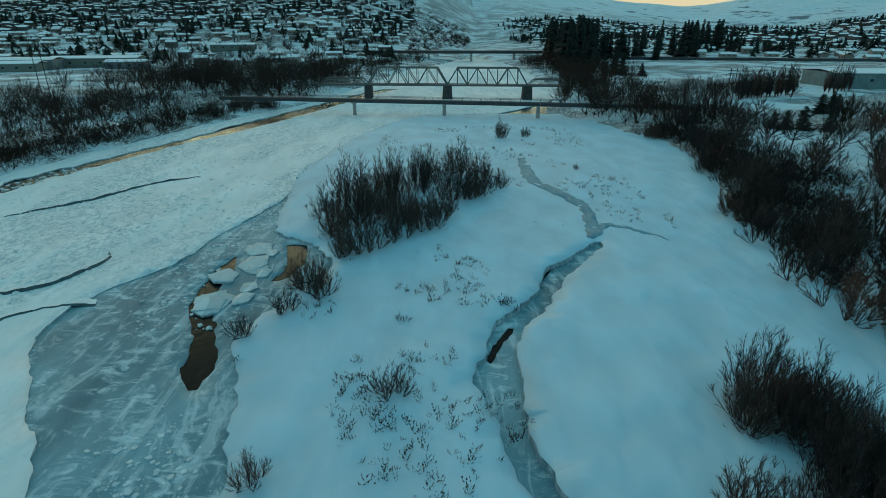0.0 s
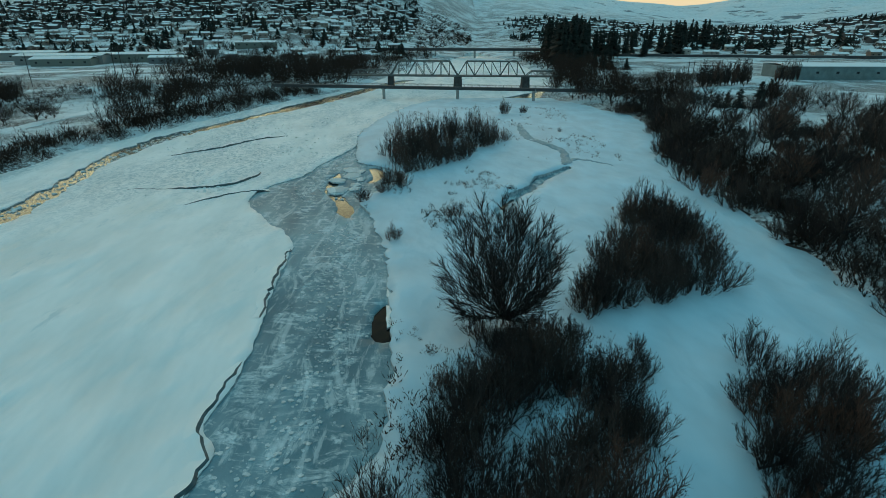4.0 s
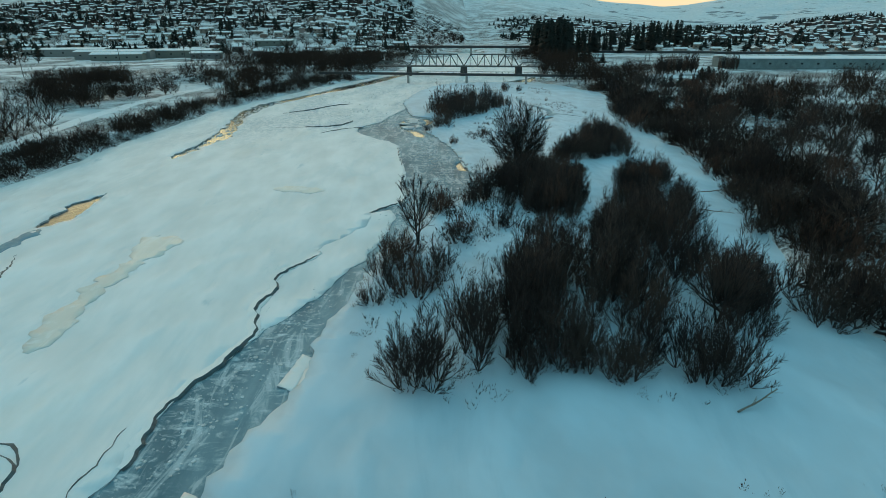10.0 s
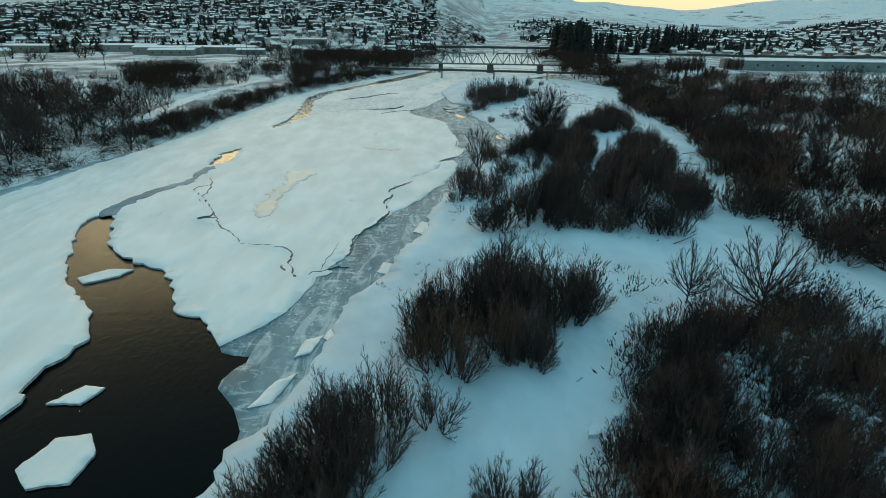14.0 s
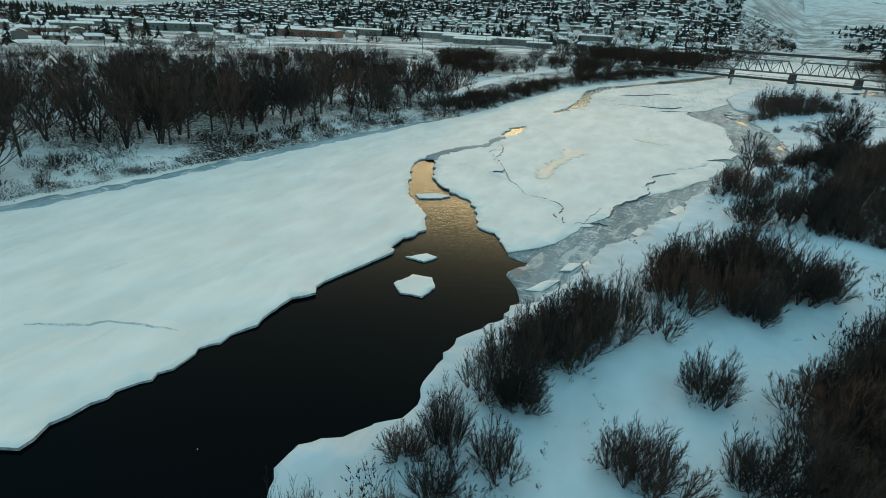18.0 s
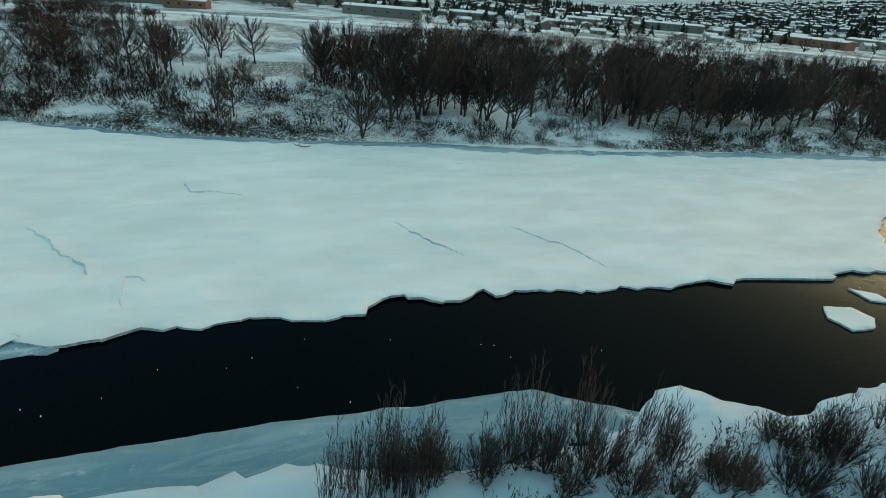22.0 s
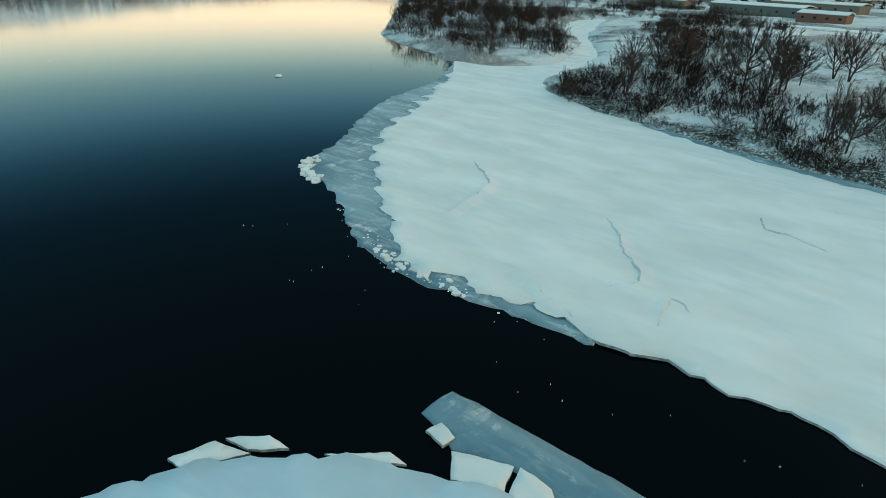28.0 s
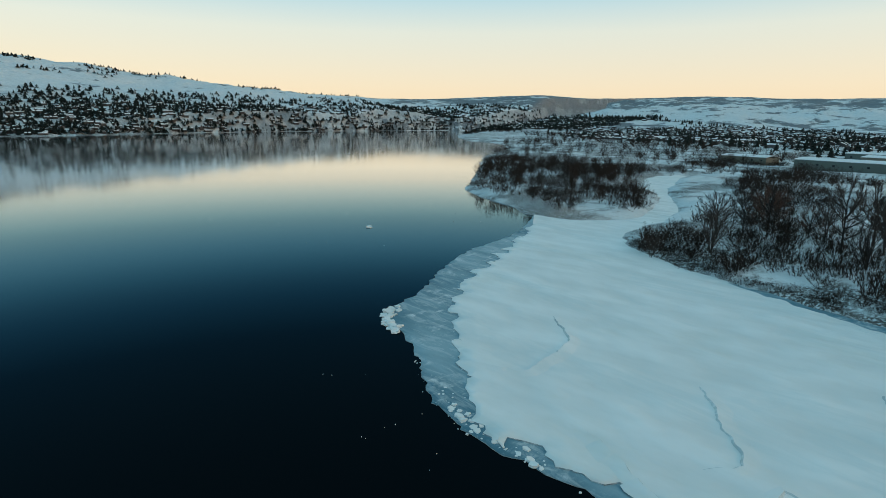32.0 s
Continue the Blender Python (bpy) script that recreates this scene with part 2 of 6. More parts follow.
EDGE_ICE, n, l, b = material("ice_edge", 0.35)
e = noise_node(n, l, 1.4, 4)
l.new(ramp(n, l, e.outputs[0], [(0.35, (0.16, 0.22, 0.25)), (0.7, (0.55, 0.62, 0.65))]), b.inputs["Base Color"])

# land: clean snow broken by brush, dead grass and bare earth
LAND, n, l, b = material("snowy_land", 0.85, 0, 0.2)
g1 = noise_node(n, l, 0.09, 6, 0.7)
g2 = noise_node(n, l, 1.3, 8, 0.8)
g3 = noise_node(n, l, 0.022, 6, 0.65)
c = ramp(n, l, g1.outputs[0], [(0.3, (0.56, 0.64, 0.68)), (0.6, (0.76, 0.80, 0.82))])
tuft = ramp(n, l, g2.outputs[0], [(0.45, G3(0)), (0.50, G3(1))])
zone = ramp(n, l, g3.outputs[0], [(0.45, G3(0.10)), (0.53, G3(0.92))])
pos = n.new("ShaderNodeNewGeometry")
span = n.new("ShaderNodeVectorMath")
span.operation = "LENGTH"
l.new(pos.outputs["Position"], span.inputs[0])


def fade(src, lo, hi, a, z):
    k = n.new("ShaderNodeMapRange")
    k.inputs["From Min"].default_value, k.inputs["From Max"].default_value = lo, hi
    k.inputs["To Min"].default_value, k.inputs["To Max"].default_value = a, z
    l.new(src, k.inputs["Value"])
    return k.outputs["Result"]


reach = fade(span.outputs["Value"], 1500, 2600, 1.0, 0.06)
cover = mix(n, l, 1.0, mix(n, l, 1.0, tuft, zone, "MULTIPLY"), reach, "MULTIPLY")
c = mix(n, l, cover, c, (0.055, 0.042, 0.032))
# gullies and high forest of the far mountains
gully = noise_node(n, l, 0.009, 11, 0.72)
where = n.new("ShaderNodeSeparateXYZ")
l.new(pos.outputs["Position"], where.inputs[0])
high = mix(n, l, 1.0, fade(where.outputs["Z"], 95, 150, 0, 1), fade(where.outputs["X"], -1700, -2600, 0, 1), "MULTIPLY")
far = fade(span.outputs["Value"], 1700, 2700, 0, 1)
foot = mix(n, l, 1.0, fade(where.outputs["Z"], 120, 25, 0, 1), G3(0.12), "MULTIPLY")
line = mix(n, l, 1.0, mix(n, l, 1.0, gully.outputs[0], mix(n, l, 1.0, high, G3(0.15), "MULTIPLY"), "ADD"), foot, "ADD")
wooded = mix(n, l, 1.0, ramp(n, l, line, [(0.58, G3(0)), (0.625, G3(0.8))]), far, "MULTIPLY")
c = mix(n, l, wooded, c, (0.045, 0.075, 0.10))
sepn = n.new("ShaderNodeSeparateXYZ")
l.new(pos.outputs["Normal"], sepn.inputs[0])
steep = ramp(n, l, sepn.outputs["Z"], [(0.80, G3(0.75)), (0.93, G3(0))])
rock = ramp(n, l, g2.outputs[0], [(0.44, (0.05, 0.05, 0.055)), (0.56, (0.5, 0.52, 0.54))])
l.new(mix(n, l, steep, c, rock), b.inputs["Base Color"])
k = bump(n, l, g2.outputs[0], b, 0.25, 0.08)
fold = noise_node(n, l, 0.007, 3, 0.55)
bump(n, l, fold.outputs[0], b, 0.9, 45.0, k)


def plain(name, col, rough=0.8, var=0.25, scale=3.0, metal=0.0):
    m, n, l, b = material(name, rough, metal, 0.3)
    t = noise_node(n, l, scale, 5, 0.65)
    l.new(ramp(n, l, t.outputs[0], [(0.3, tuple(v * (1 - var) for v in col)), (0.7, tuple(min(1, v * (1 + var)) for v in col))]), b.inputs["Base Color"])
    return m


def varied(name, stops, rough=0.85):
    m, n, l, b = material(name, rough, 0, 0.2)
    o = n.new("ShaderNodeObjectInfo")
    l.new(ramp(n, l, o.outputs["Random"], stops), b.inputs["Base Color"])
    return m


BARK = varied("bark", [(0, (0.030, 0.026, 0.025)), (0.5, (0.045, 0.038, 0.035)), (1, (0.075, 0.062, 0.056))])
TWIG = varied("twigs", [(0, (0.024, 0.019, 0.018)), (0.35, (0.042, 0.032, 0.029)), (0.8, (0.078, 0.057, 0.048)), (1, (0.105, 0.055, 0.040))])
WOODS, n, l, b = material("massed_twigs", 0.9, 0, 0.1)
isl = n.new("ShaderNodeNewGeometry")
l.new(ramp(n, l, isl.outputs["Random Per Island"], [(0, (0.018, 0.013, 0.011)), (0.7, (0.042, 0.030, 0.025)), (1, (0.080, 0.048, 0.034))]), b.inputs["Base Color"])
DARK_TWIG = plain("dark_twigs", (0.024, 0.019, 0.018), 0.9, 0.3, 0.4)
NEEDLE = plain("conifer_needles", (0.010, 0.016, 0.013), 0.9, 0.4, 0.8)
STEEL = plain("weathered_steel", (0.10, 0.11, 0.11), 0.6, 0.3, 0.6)
DARK_STEEL = plain("dark_steel", (0.05, 0.055, 0.06), 0.6, 0.3, 0.6)
DARK_DECK = plain("worn_deck", (0.05, 0.055, 0.06), 0.8, 0.3, 0.5)
CONCRETE = plain("concrete", (0.30, 0.30, 0.29), 0.85, 0.2, 0.8)
STONE = plain("dark_pier_stone", (0.05, 0.05, 0.05), 0.9, 0.4, 0.7)
ROOF_SNOW = plain("roof_snow", (0.78, 0.81, 0.83), 0.7, 0.06, 0.5)
WALLS = varied("house_wall", [(0, (0.10, 0.10, 0.10)), (0.3, (0.22, 0.19, 0.16)), (0.55, (0.36, 0.34, 0.31)), (0.75, (0.16, 0.12, 0.10)), (1, (0.42, 0.42, 0.42))], 0.8)
SHED_WALLS = varied("shed_wall", [(0, (0.11, 0.14, 0.135)), (0.35, (0.20, 0.185, 0.15)), (0.6, (0.08, 0.10, 0.115)), (0.8, (0.22, 0.22, 0.21)), (1, (0.20, 0.085, 0.055))], 0.7)
TEAL_WALL = plain("teal_metal_wall", (0.13, 0.19, 0.20), 0.6, 0.25, 0.25)
FAR_WALL = plain("far_wall", (0.07, 0.065, 0.065), 0.85, 0.6, 0.05)
PANE, n, l, b = material("window_glass", 0.1)
b.inputs["Base Color"].default_value = (0.02, 0.025, 0.03, 1)
ASPHALT = plain("dark_road", (0.05, 0.052, 0.055), 0.85, 0.3, 0.4)
CRACK = plain("crack_face", (0.06, 0.09, 0.10), 0.5, 0.4, 1.5)
DEAD_WOOD = plain("dead_wood", (0.22, 0.19, 0.16), 0.9, 0.3, 2.0)


# ---- mesh helpers ----
def mesh_from(name, verts, faces, mats, face_mats=None, smooth=False):
    me = bpy.data.meshes.new(name)
    me.from_pydata([tuple(v) for v in verts], [], [tuple(f) for f in faces])
    for m in mats:
        me.materials.append(m)
    if face_mats is not None:
        me.polygons.foreach_set("material_index", np.array(face_mats, dtype=np.int32))
    if smooth:
        me.polygons.foreach_set("use_smooth", np.ones(len(me.polygons), dtype=bool))
    me.update()
    return me


def tri_mesh(name, verts, tris, mat, smooth=False):
    """Quick triangle mesh from arrays."""
    me = bpy.data.meshes.new(name)
    verts, tris = np.asarray(verts, dtype=np.float32), np.asarray(tris, dtype=np.int32)
    me.vertices.add(len(verts))
    me.vertices.foreach_set("co", verts.ravel())
    me.loops.add(tris.size)
    me.loops.foreach_set("vertex_index", tris.ravel())
    me.polygons.add(len(tris))
    me.polygons.foreach_set("loop_start", np.arange(0, tris.size, 3, dtype=np.int32))
    if smooth:
        me.polygons.foreach_set("use_smooth", np.ones(len(tris), dtype=bool))
    me.materials.append(mat)
    me.update(calc_edges=True)
    me.validate()
    return me


def part(name, bm_or_mesh, mat, parent, label=""):
    if isinstance(bm_or_mesh, bmesh.types.BMesh):
        me = bpy.data.meshes.new(name)
        bm_or_mesh.to_mesh(me)
        bm_or_mesh.free()
        me.materials.append(mat)
    else:
        me = bm_or_mesh
    ob = new(name, me)
    ob.parent = parent
    if label:
        tagged(ob, label)
    return ob


def box(bm, cx, cy, cz, sx, sy, sz, m=None):
    r = bmesh.ops.create_cube(bm, size=1)
    mat = Matrix.Translation((cx, cy, cz)) @ Matrix.Diagonal((sx, sy, sz, 1))
    bmesh.ops.transform(bm, matrix=(m or Matrix()) @ mat, verts=r["verts"])
    return r["verts"]


def beam(bm, a, b, w, h=None):
    """A square bar from a to b."""
    a, b = Vector(a), Vector(b)
    d = b - a
    q = d.to_track_quat("X", "Z").to_matrix().to_4x4()
    box(bm, 0, 0, 0, d.length, w, h or w, Matrix.Translation((a + b) / 2) @ q)


def fbm(x, y, scale, octaves=4, seed=0.0):
    return noise.fractal(Vector((x * scale + seed, y * scale - seed, seed * 0.37)), 1.0, 2.0, octaves)


def smooth_line(pts, step, jag=0.0, seed=0.0, closed=False, rough=0.25, sharp=False):
    """A line through the points, rounded, then frayed by fractal noise."""
    p = [Vector((x, y)) for x, y in pts]
    out, k = [], len(p)
    for i in range(k if closed else k - 1):
        a, b = p[i], p[(i + 1) % k]
        z = p[(i - 1) % k] if closed or i > 0 else a + (a - b)
        c = p[(i + 2) % k] if closed or i + 2 < k else b + (b - a)
        steps = max(1, int((b - a).length / step))
        for j in range(steps):
            t = j / steps
            v = 0.5 * ((2 * a) + (b - z) * t + (2 * z - 5 * a + 4 * b - c) * t * t + (3 * a - z - 3 * b + c) * t ** 3)
            out.append(a.lerp(b, t) if sharp else v)
    if not closed:
        out.append(p[-1])
    if jag:
        out = [Vector((v.x + jag * (fbm(v.x, v.y, rough, 4, seed + 3.1)), v.y + jag * fbm(v.x, v.y, rough, 4, seed + 9.7))) for v in out]
    return [(v.x, v.y) for v in out]


def inside(px, py, poly):
    """Which of the points lie in the closed outline."""
    px, py = np.asarray(px, dtype=float), np.asarray(py, dtype=float)
    res = np.zeros(px.shape, dtype=bool)
    k = len(poly)
    for i in range(k):
        x0, y0 = poly[i]
        x1, y1 = poly[(i + 1) % k]
        if y0 == y1:
            continue
        c = (y0 > py) != (y1 > py)
        res ^= c & (px < (x1 - x0) * (py - y0) / (y1 - y0) + x0)
    return res


def within(x, y, poly):
    """Whether one point lies in an outline given as an array."""
    x0, y0 = poly[:, 0], poly[:, 1]
    x1, y1 = np.roll(x0, -1), np.roll(y0, -1)
    c = (y0 > y) != (y1 > y)
    return bool(np.count_nonzero(c & (x < (x1 - x0) * (y - y0) / np.where(y1 == y0, 1e-9, y1 - y0) + x0)) % 2)


def gap_to(x, y, line):
    """Distance of one point from a line given as an array."""
    a, d = line[:-1], line[1:] - line[:-1]
    t = np.clip(((x - a[:, 0]) * d[:, 0] + (y - a[:, 1]) * d[:, 1]) / np.maximum((d * d).sum(1), 1e-9), 0, 1)
    return float(np.hypot(x - a[:, 0] - t * d[:, 0], y - a[:, 1] - t * d[:, 1]).min())


def to_line(px, py, line, closed=False):
    """Distance of points from a line."""
    px, py = np.asarray(px, dtype=float), np.asarray(py, dtype=float)
    best = np.full(px.shape, 1e9)
    k = len(line)
    for i in range(k if closed else k - 1):
        x0, y0 = line[i]
        x1, y1 = line[(i + 1) % k]
        dx, dy = x1 - x0, y1 - y0
        q = dx * dx + dy * dy
        if q < 1e-9:
            continue
        t = np.clip(((px - x0) * dx + (py - y0) * dy) / q, 0, 1)
        best = np.minimum(best, np.hypot(px - x0 - t * dx, py - y0 - t * dy))
    return best


from mathutils.geometry import delaunay_2d_cdt


def sheet(name, outline, spacing, height, thick, mats, holes=(), label="", category="", kind="structure", edge_drop=0.0, parent=None):
    """A slab with a frayed outline: its top follows height(x, y), its sides go down."""
    rings = [outline, *holes]
    verts, edges, ring_ids = [], [], []
    for r in rings:
        s = len(verts)
        verts += [Vector(p) for p in r]
        edges += [(s + i, s + (i + 1) % len(r)) for i in range(len(r))]
    xs = [p[0] for p in outline]
    ys = [p[1] for p in outline]
    gx, gy = np.meshgrid(np.arange(min(xs), max(xs), spacing), np.arange(min(ys), max(ys), spacing))
    rng = np.random.default_rng(5)
    gx = (gx + rng.uniform(-0.3, 0.3, gx.shape) * spacing).ravel()
    gy = (gy + rng.uniform(-0.3, 0.3, gy.shape) * spacing).ravel()
    ok = inside(gx, gy, outline)
    for h in holes:
        ok &= ~inside(gx, gy, h)
    gx, gy = gx[ok], gy[ok]
    verts += [Vector((x, y)) for x, y in zip(gx, gy)]
    v, e, f, ov, _, _ = delaunay_2d_cdt(verts, edges, [], 0, 1e-4, True)
    tri = np.array([t for t in f if len(t) == 3], dtype=int)
    co = np.array([(p.x, p.y) for p in v])
    mid = co[tri].mean(axis=1)
    keep = inside(mid[:, 0], mid[:, 1], outline)
    for h in holes:
        keep &= ~inside(mid[:, 0], mid[:, 1], h)
    tri = tri[keep]
    a, b2, c2 = co[tri[:, 0]], co[tri[:, 1]], co[tri[:, 2]]
    flip = ((b2[:, 0] - a[:, 0]) * (c2[:, 1] - a[:, 1]) - (b2[:, 1] - a[:, 1]) * (c2[:, 0] - a[:, 0])) < 0
    tri[flip] = tri[flip][:, ::-1]
    z = np.array([height(x, y) for x, y in co])
    # border edges belong to one triangle
    count = {}
    for t in tri:
        for i in range(3):
            k = (int(t[i]), int(t[(i + 1) % 3]))
            count[k] = 1
    border = [k for k in count if (k[1], k[0]) not in count]
    rim = sorted({i for k in border for i in k})
    low = {i: len(co) + j for j, i in enumerate(rim)}
    if edge_drop:
        z[rim] -= edge_drop
    allv = [(x, y, zz) for (x, y), zz in zip(co, z)] + [(co[i][0], co[i][1], z[i] - thick) for i in rim]
    faces = [tuple(int(i) for i in t) for t in tri] + [(low[a], low[b3], b3, a) for a, b3 in border]
    me = mesh_from(name, allv, faces, mats, [0] * len(tri) + [1] * len(border))
    me.polygons.foreach_set("use_smooth", np.array([True] * len(tri) + [False] * len(border)))
    ob = new(name, me)
    if parent:
        ob.parent = parent
    tagged(ob, label, category, kind=kind)
    return ob


# ---- the lie of the land ----
WATER_Z = -0.30
BANK_WEST = [(30, 800), (11, 640), (-32, 500), (-46, 400), (-64, 290), (-84, 238), (-101, 185), (-112, 140), (-121, 100), (-123, 50), (-123, 20),
             (-125, -10), (-131, -45), (-137, -80), (-142, -125), (-149, -175), (-155, -225), (-166, -268), (-183, -308)]
CHANNEL_N = [(-192, -316), (-215, -324), (-250, -327), (-290, -345), (-340, -372), (-420, -400)]
ISLET = [(-420, -420), (-340, -392), (-317, -366), (-276, -346), (-250, -337), (-227, -338), (-213, -350), (-210, -366), (-221, -388), (-233, -415), (-250, -447),
         (-315, -504), (-400, -580), (-504, -670), (-640, -760), (-800, -930), (-960, -1200), (-1500, -1650), (-2400, -2000)]
BANK_EAST = [(40, 800), (61, 640), (71, 480), (66, 330), (48, 250), (58, 215), (67, 190), (72, 165), (69, 142), (62, 120), (58, 100), (54, 60), (53, 30),
             (49, 0), (42, -30), (34, -55), (29, -75), (30, -95), (33, -110), (46, -128), (70, -165), (110, -215), (180, -262), (400, -330)]
WEST_LAND = smooth_line(BANK_WEST + CHANNEL_N, 6, 2.2, 1.0, rough=0.09) + [(-5200, -400), (-5200, 5200), (400, 5200), (60, 840)]
ISLET_LAND = smooth_line(ISLET, 7, 3.0, 2.0, rough=0.07) + [(-5200, -2300), (-5200, -300), (-470, -396)]
EAST_LAND = smooth_line(BANK_EAST, 6, 2.2, 3.0, rough=0.09) + [(1200, -800), (5200, -1200), (5200, 5200), (40, 5200)]
FAR_LAND = [(5200, -1400), (400, -1480), (-130, -1620), (-500, -1850), (-950, -2080), (-1600, -2150), (-2400, -2080), (-2900, -2350), (-5200, -2350), (-5200, -5200), (5200, -5200)]


def ridge(x, y, scale, seed):
    return noise.ridged_multi_fractal(Vector((x * scale + seed, y * scale, seed)), 0.9, 2.1, 5, 1.0, 2.0)


# the mountains' height over the horizon, in degrees, by bearing
SKYLINE_AT = (-180, -165, -155, -148, -142, -130, -125, -115, -106, -99, -80, -60, -40, -20, -3, 5, 8, 12, 15, 17.4, 19.4, 22, 24, 25.6, 27.3, 30, 36, 45, 60, 90, 180)
SKYLINE_UP = (1.4, 1.4, 1.7, 2.1, 2.05, 2.55, 2.25, 2.4, 2.1, 2.15, 2.5, 3.2, 3.3, 3.1, 2.9, 2.5, 2.2, 2.05, 2.1, 1.75, 1.6, 1.32, 1.45, 1.65, 1.95, 2.15, 1.8, 2.3, 3.0, 2.6, 1.4)


def ease(t):
    t = min(1.0, max(0.0, t))
    return t * t * (3 - 2 * t)


def land_rise(x, y):
    """Height of the country above the flood plain, away from the river."""
    far = math.hypot(x, y)
    z = 0.0
    # town slope to the north-west
    s = y - 0.10 * abs(x + 150) - 560
    if x < 110 and s > 0:
        k = min(1.0, max(0.0, (10 - x + 0.05 * y) / 260))
        z += k * min(150, 0.115 * s)
    # terrace to the north-east, and the hill at its end
    s = y * 0.75 + x * 0.5 - 640
    az = math.degrees(math.atan2(x, y))
    if x > 60 and s > 0:
        z += min(22, 0.035 * s) * min(1.0, (x - 60) / 250)
        z += 34 * ease((az - 30) / 9) * ease((far - 900) / 900)
    # bare hills closing the valley
    d = math.hypot(x - 60, (y - 2700) * 0.8)
    if d < 1100:
        z += 165 * max(0, 1 - d / 1100) ** 1.1 * (0.75 + 0.2 * ridge(x, y, 0.0022, 4))
    # mountains all round
    if far > 2200:
        k = ease((far - 2200) / 2000)
        top = 35 + far * math.tan(radians(float(np.interp(az, SKYLINE_AT, SKYLINE_UP))))
        rough = ridge(x, y, 0.0013, 7) - 0.9
        z += k * top * (1 + 0.05 * rough) + 30 * k * (1 - k) * 4 * rough
    # long ridge beyond the lake
    s = -y - 0.25 * x - 1750
    if y < -1400 and s > 0:
        fall = max(0.0, min(1.0, (x + 2300) / 2300)) ** 1.1
        z += min(250, 0.19 * s) * fall * (0.9 + 0.08 * ridge(x, y, 0.002, 2))
    return z


def land_height(x, y, d):
    """d: metres in from the shore."""
    shore = 2.2 * (1 - math.exp(-d / 4.5)) + 0.35 * fbm(x, y, 0.16, 4, 1.7) * min(1, d / 5)
    if d > 25:
        shore += min(2.0, (d - 25) * 0.02) + 0.5 * fbm(x, y, 0.02, 3, 5.0)
    return -0.15 + shore + (land_rise(x, y) if d > 30 else 0)


def spread(lo, hi, fine, far, grow):
    near = list(np.arange(lo, hi, fine))
    step, up = fine, near[-1]
    while up < far:
        step = min(step * grow, 60)
        up += step
        near.append(up)
    step, dn = fine, near[0]
    while dn > -far:
        step = min(step * grow, 60)
        dn -= step
        near.insert(0, dn)
    return np.array(near)


tx, ty = spread(-330, 190, 3.6, 4900, 1.07), spread(-430, 330, 3.6, 4900, 1.07)
TX, TY = np.meshgrid(tx, ty)
fx, fy = TX.ravel(), TY.ravel()
tz = np.full(fx.shape, -4.0)
for land in (WEST_LAND, ISLET_LAND, EAST_LAND, FAR_LAND):
    m = inside(fx, fy, land)
    dist = to_line(fx, fy, land, True)
    near_out = (~m) & (dist < 6) & (tz < -1)
    tz[near_out] = -0.3 - 0.5 * dist[near_out]
    idx = np.nonzero(m)[0]
    for i in idx:
        tz[i] = max(tz[i], land_height(fx[i], fy[i], dist[i]))
cols, rows_n = len(tx), len(ty)
ii = (np.arange(rows_n - 1)[:, None] * cols + np.arange(cols - 1)[None, :]).ravel()
tris = np.concatenate([np.stack([ii, ii + 1, ii + cols + 1], 1), np.stack([ii, ii + cols + 1, ii + cols], 1)])
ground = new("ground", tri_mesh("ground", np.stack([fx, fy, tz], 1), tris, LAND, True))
tagged(ground, "snowy river banks, town plain and white hills", "ground", kind="structure")
GROUND_Z = tz.reshape(rows_n, cols)


def ground_at(x, y):
    i = min(max(int(np.searchsorted(tx, x)) - 1, 0), cols - 2)
    j = min(max(int(np.searchsorted(ty, y)) - 1, 0), rows_n - 2)
    u, v = (x - tx[i]) / (tx[i + 1] - tx[i]), (y - ty[j]) / (ty[j + 1] - ty[j])
    g = GROUND_Z
    return (g[j, i] * (1 - u) + g[j, i + 1] * u) * (1 - v) + (g[j + 1, i] * (1 - u) + g[j + 1, i + 1] * u) * v


bm = bmesh.new()
bmesh.ops.create_grid(bm, x_segments=1, y_segments=1, size=4900)
water = part("water", bm, WATER, None)
water.location = (0, 0, WATER_Z)
tagged(water, "dark calm open water of river and lake", "water", kind="structure")

# ---- snow-covered main ice sheet ----
EDGE_SOUTH = [(-192, -353), (-158, -335), (-138, -325), (-118, -315), (-103, -302), (-93, -291), (-86, -282), (-80, -275), (-78.4, -269), (-79, -262), (-80, -251), (-78.3, -245),
              (-79, -240), (-80.3, -236), (-79.6, -231), (-80.7, -225), (-79, -219.5), (-79.4, -213.5), (-82, -209.5), (-80.1, -202.5), (-82, -197.4), (-80.5, -196),
              (-81.2, -192), (-80.2, -187), (-78.7, -181), (-79.6, -178), (-78.6, -172), (-79, -165.3), (-77.9, -161.7), (-79, -157.8)]
POOL = [(-76, -143.5), (-78.1, -139.4), (-77.5, -130.7), (-82.8, -123), (-90.8, -114.7), (-98.1, -102), (-103.5, -90), (-101, -85), (-96.8, -92), (-91.6, -102),
        (-84.5, -107.8), (-76.1, -113.2), (-70, -123.6), (-65, -126.6), (-60.4, -133)]
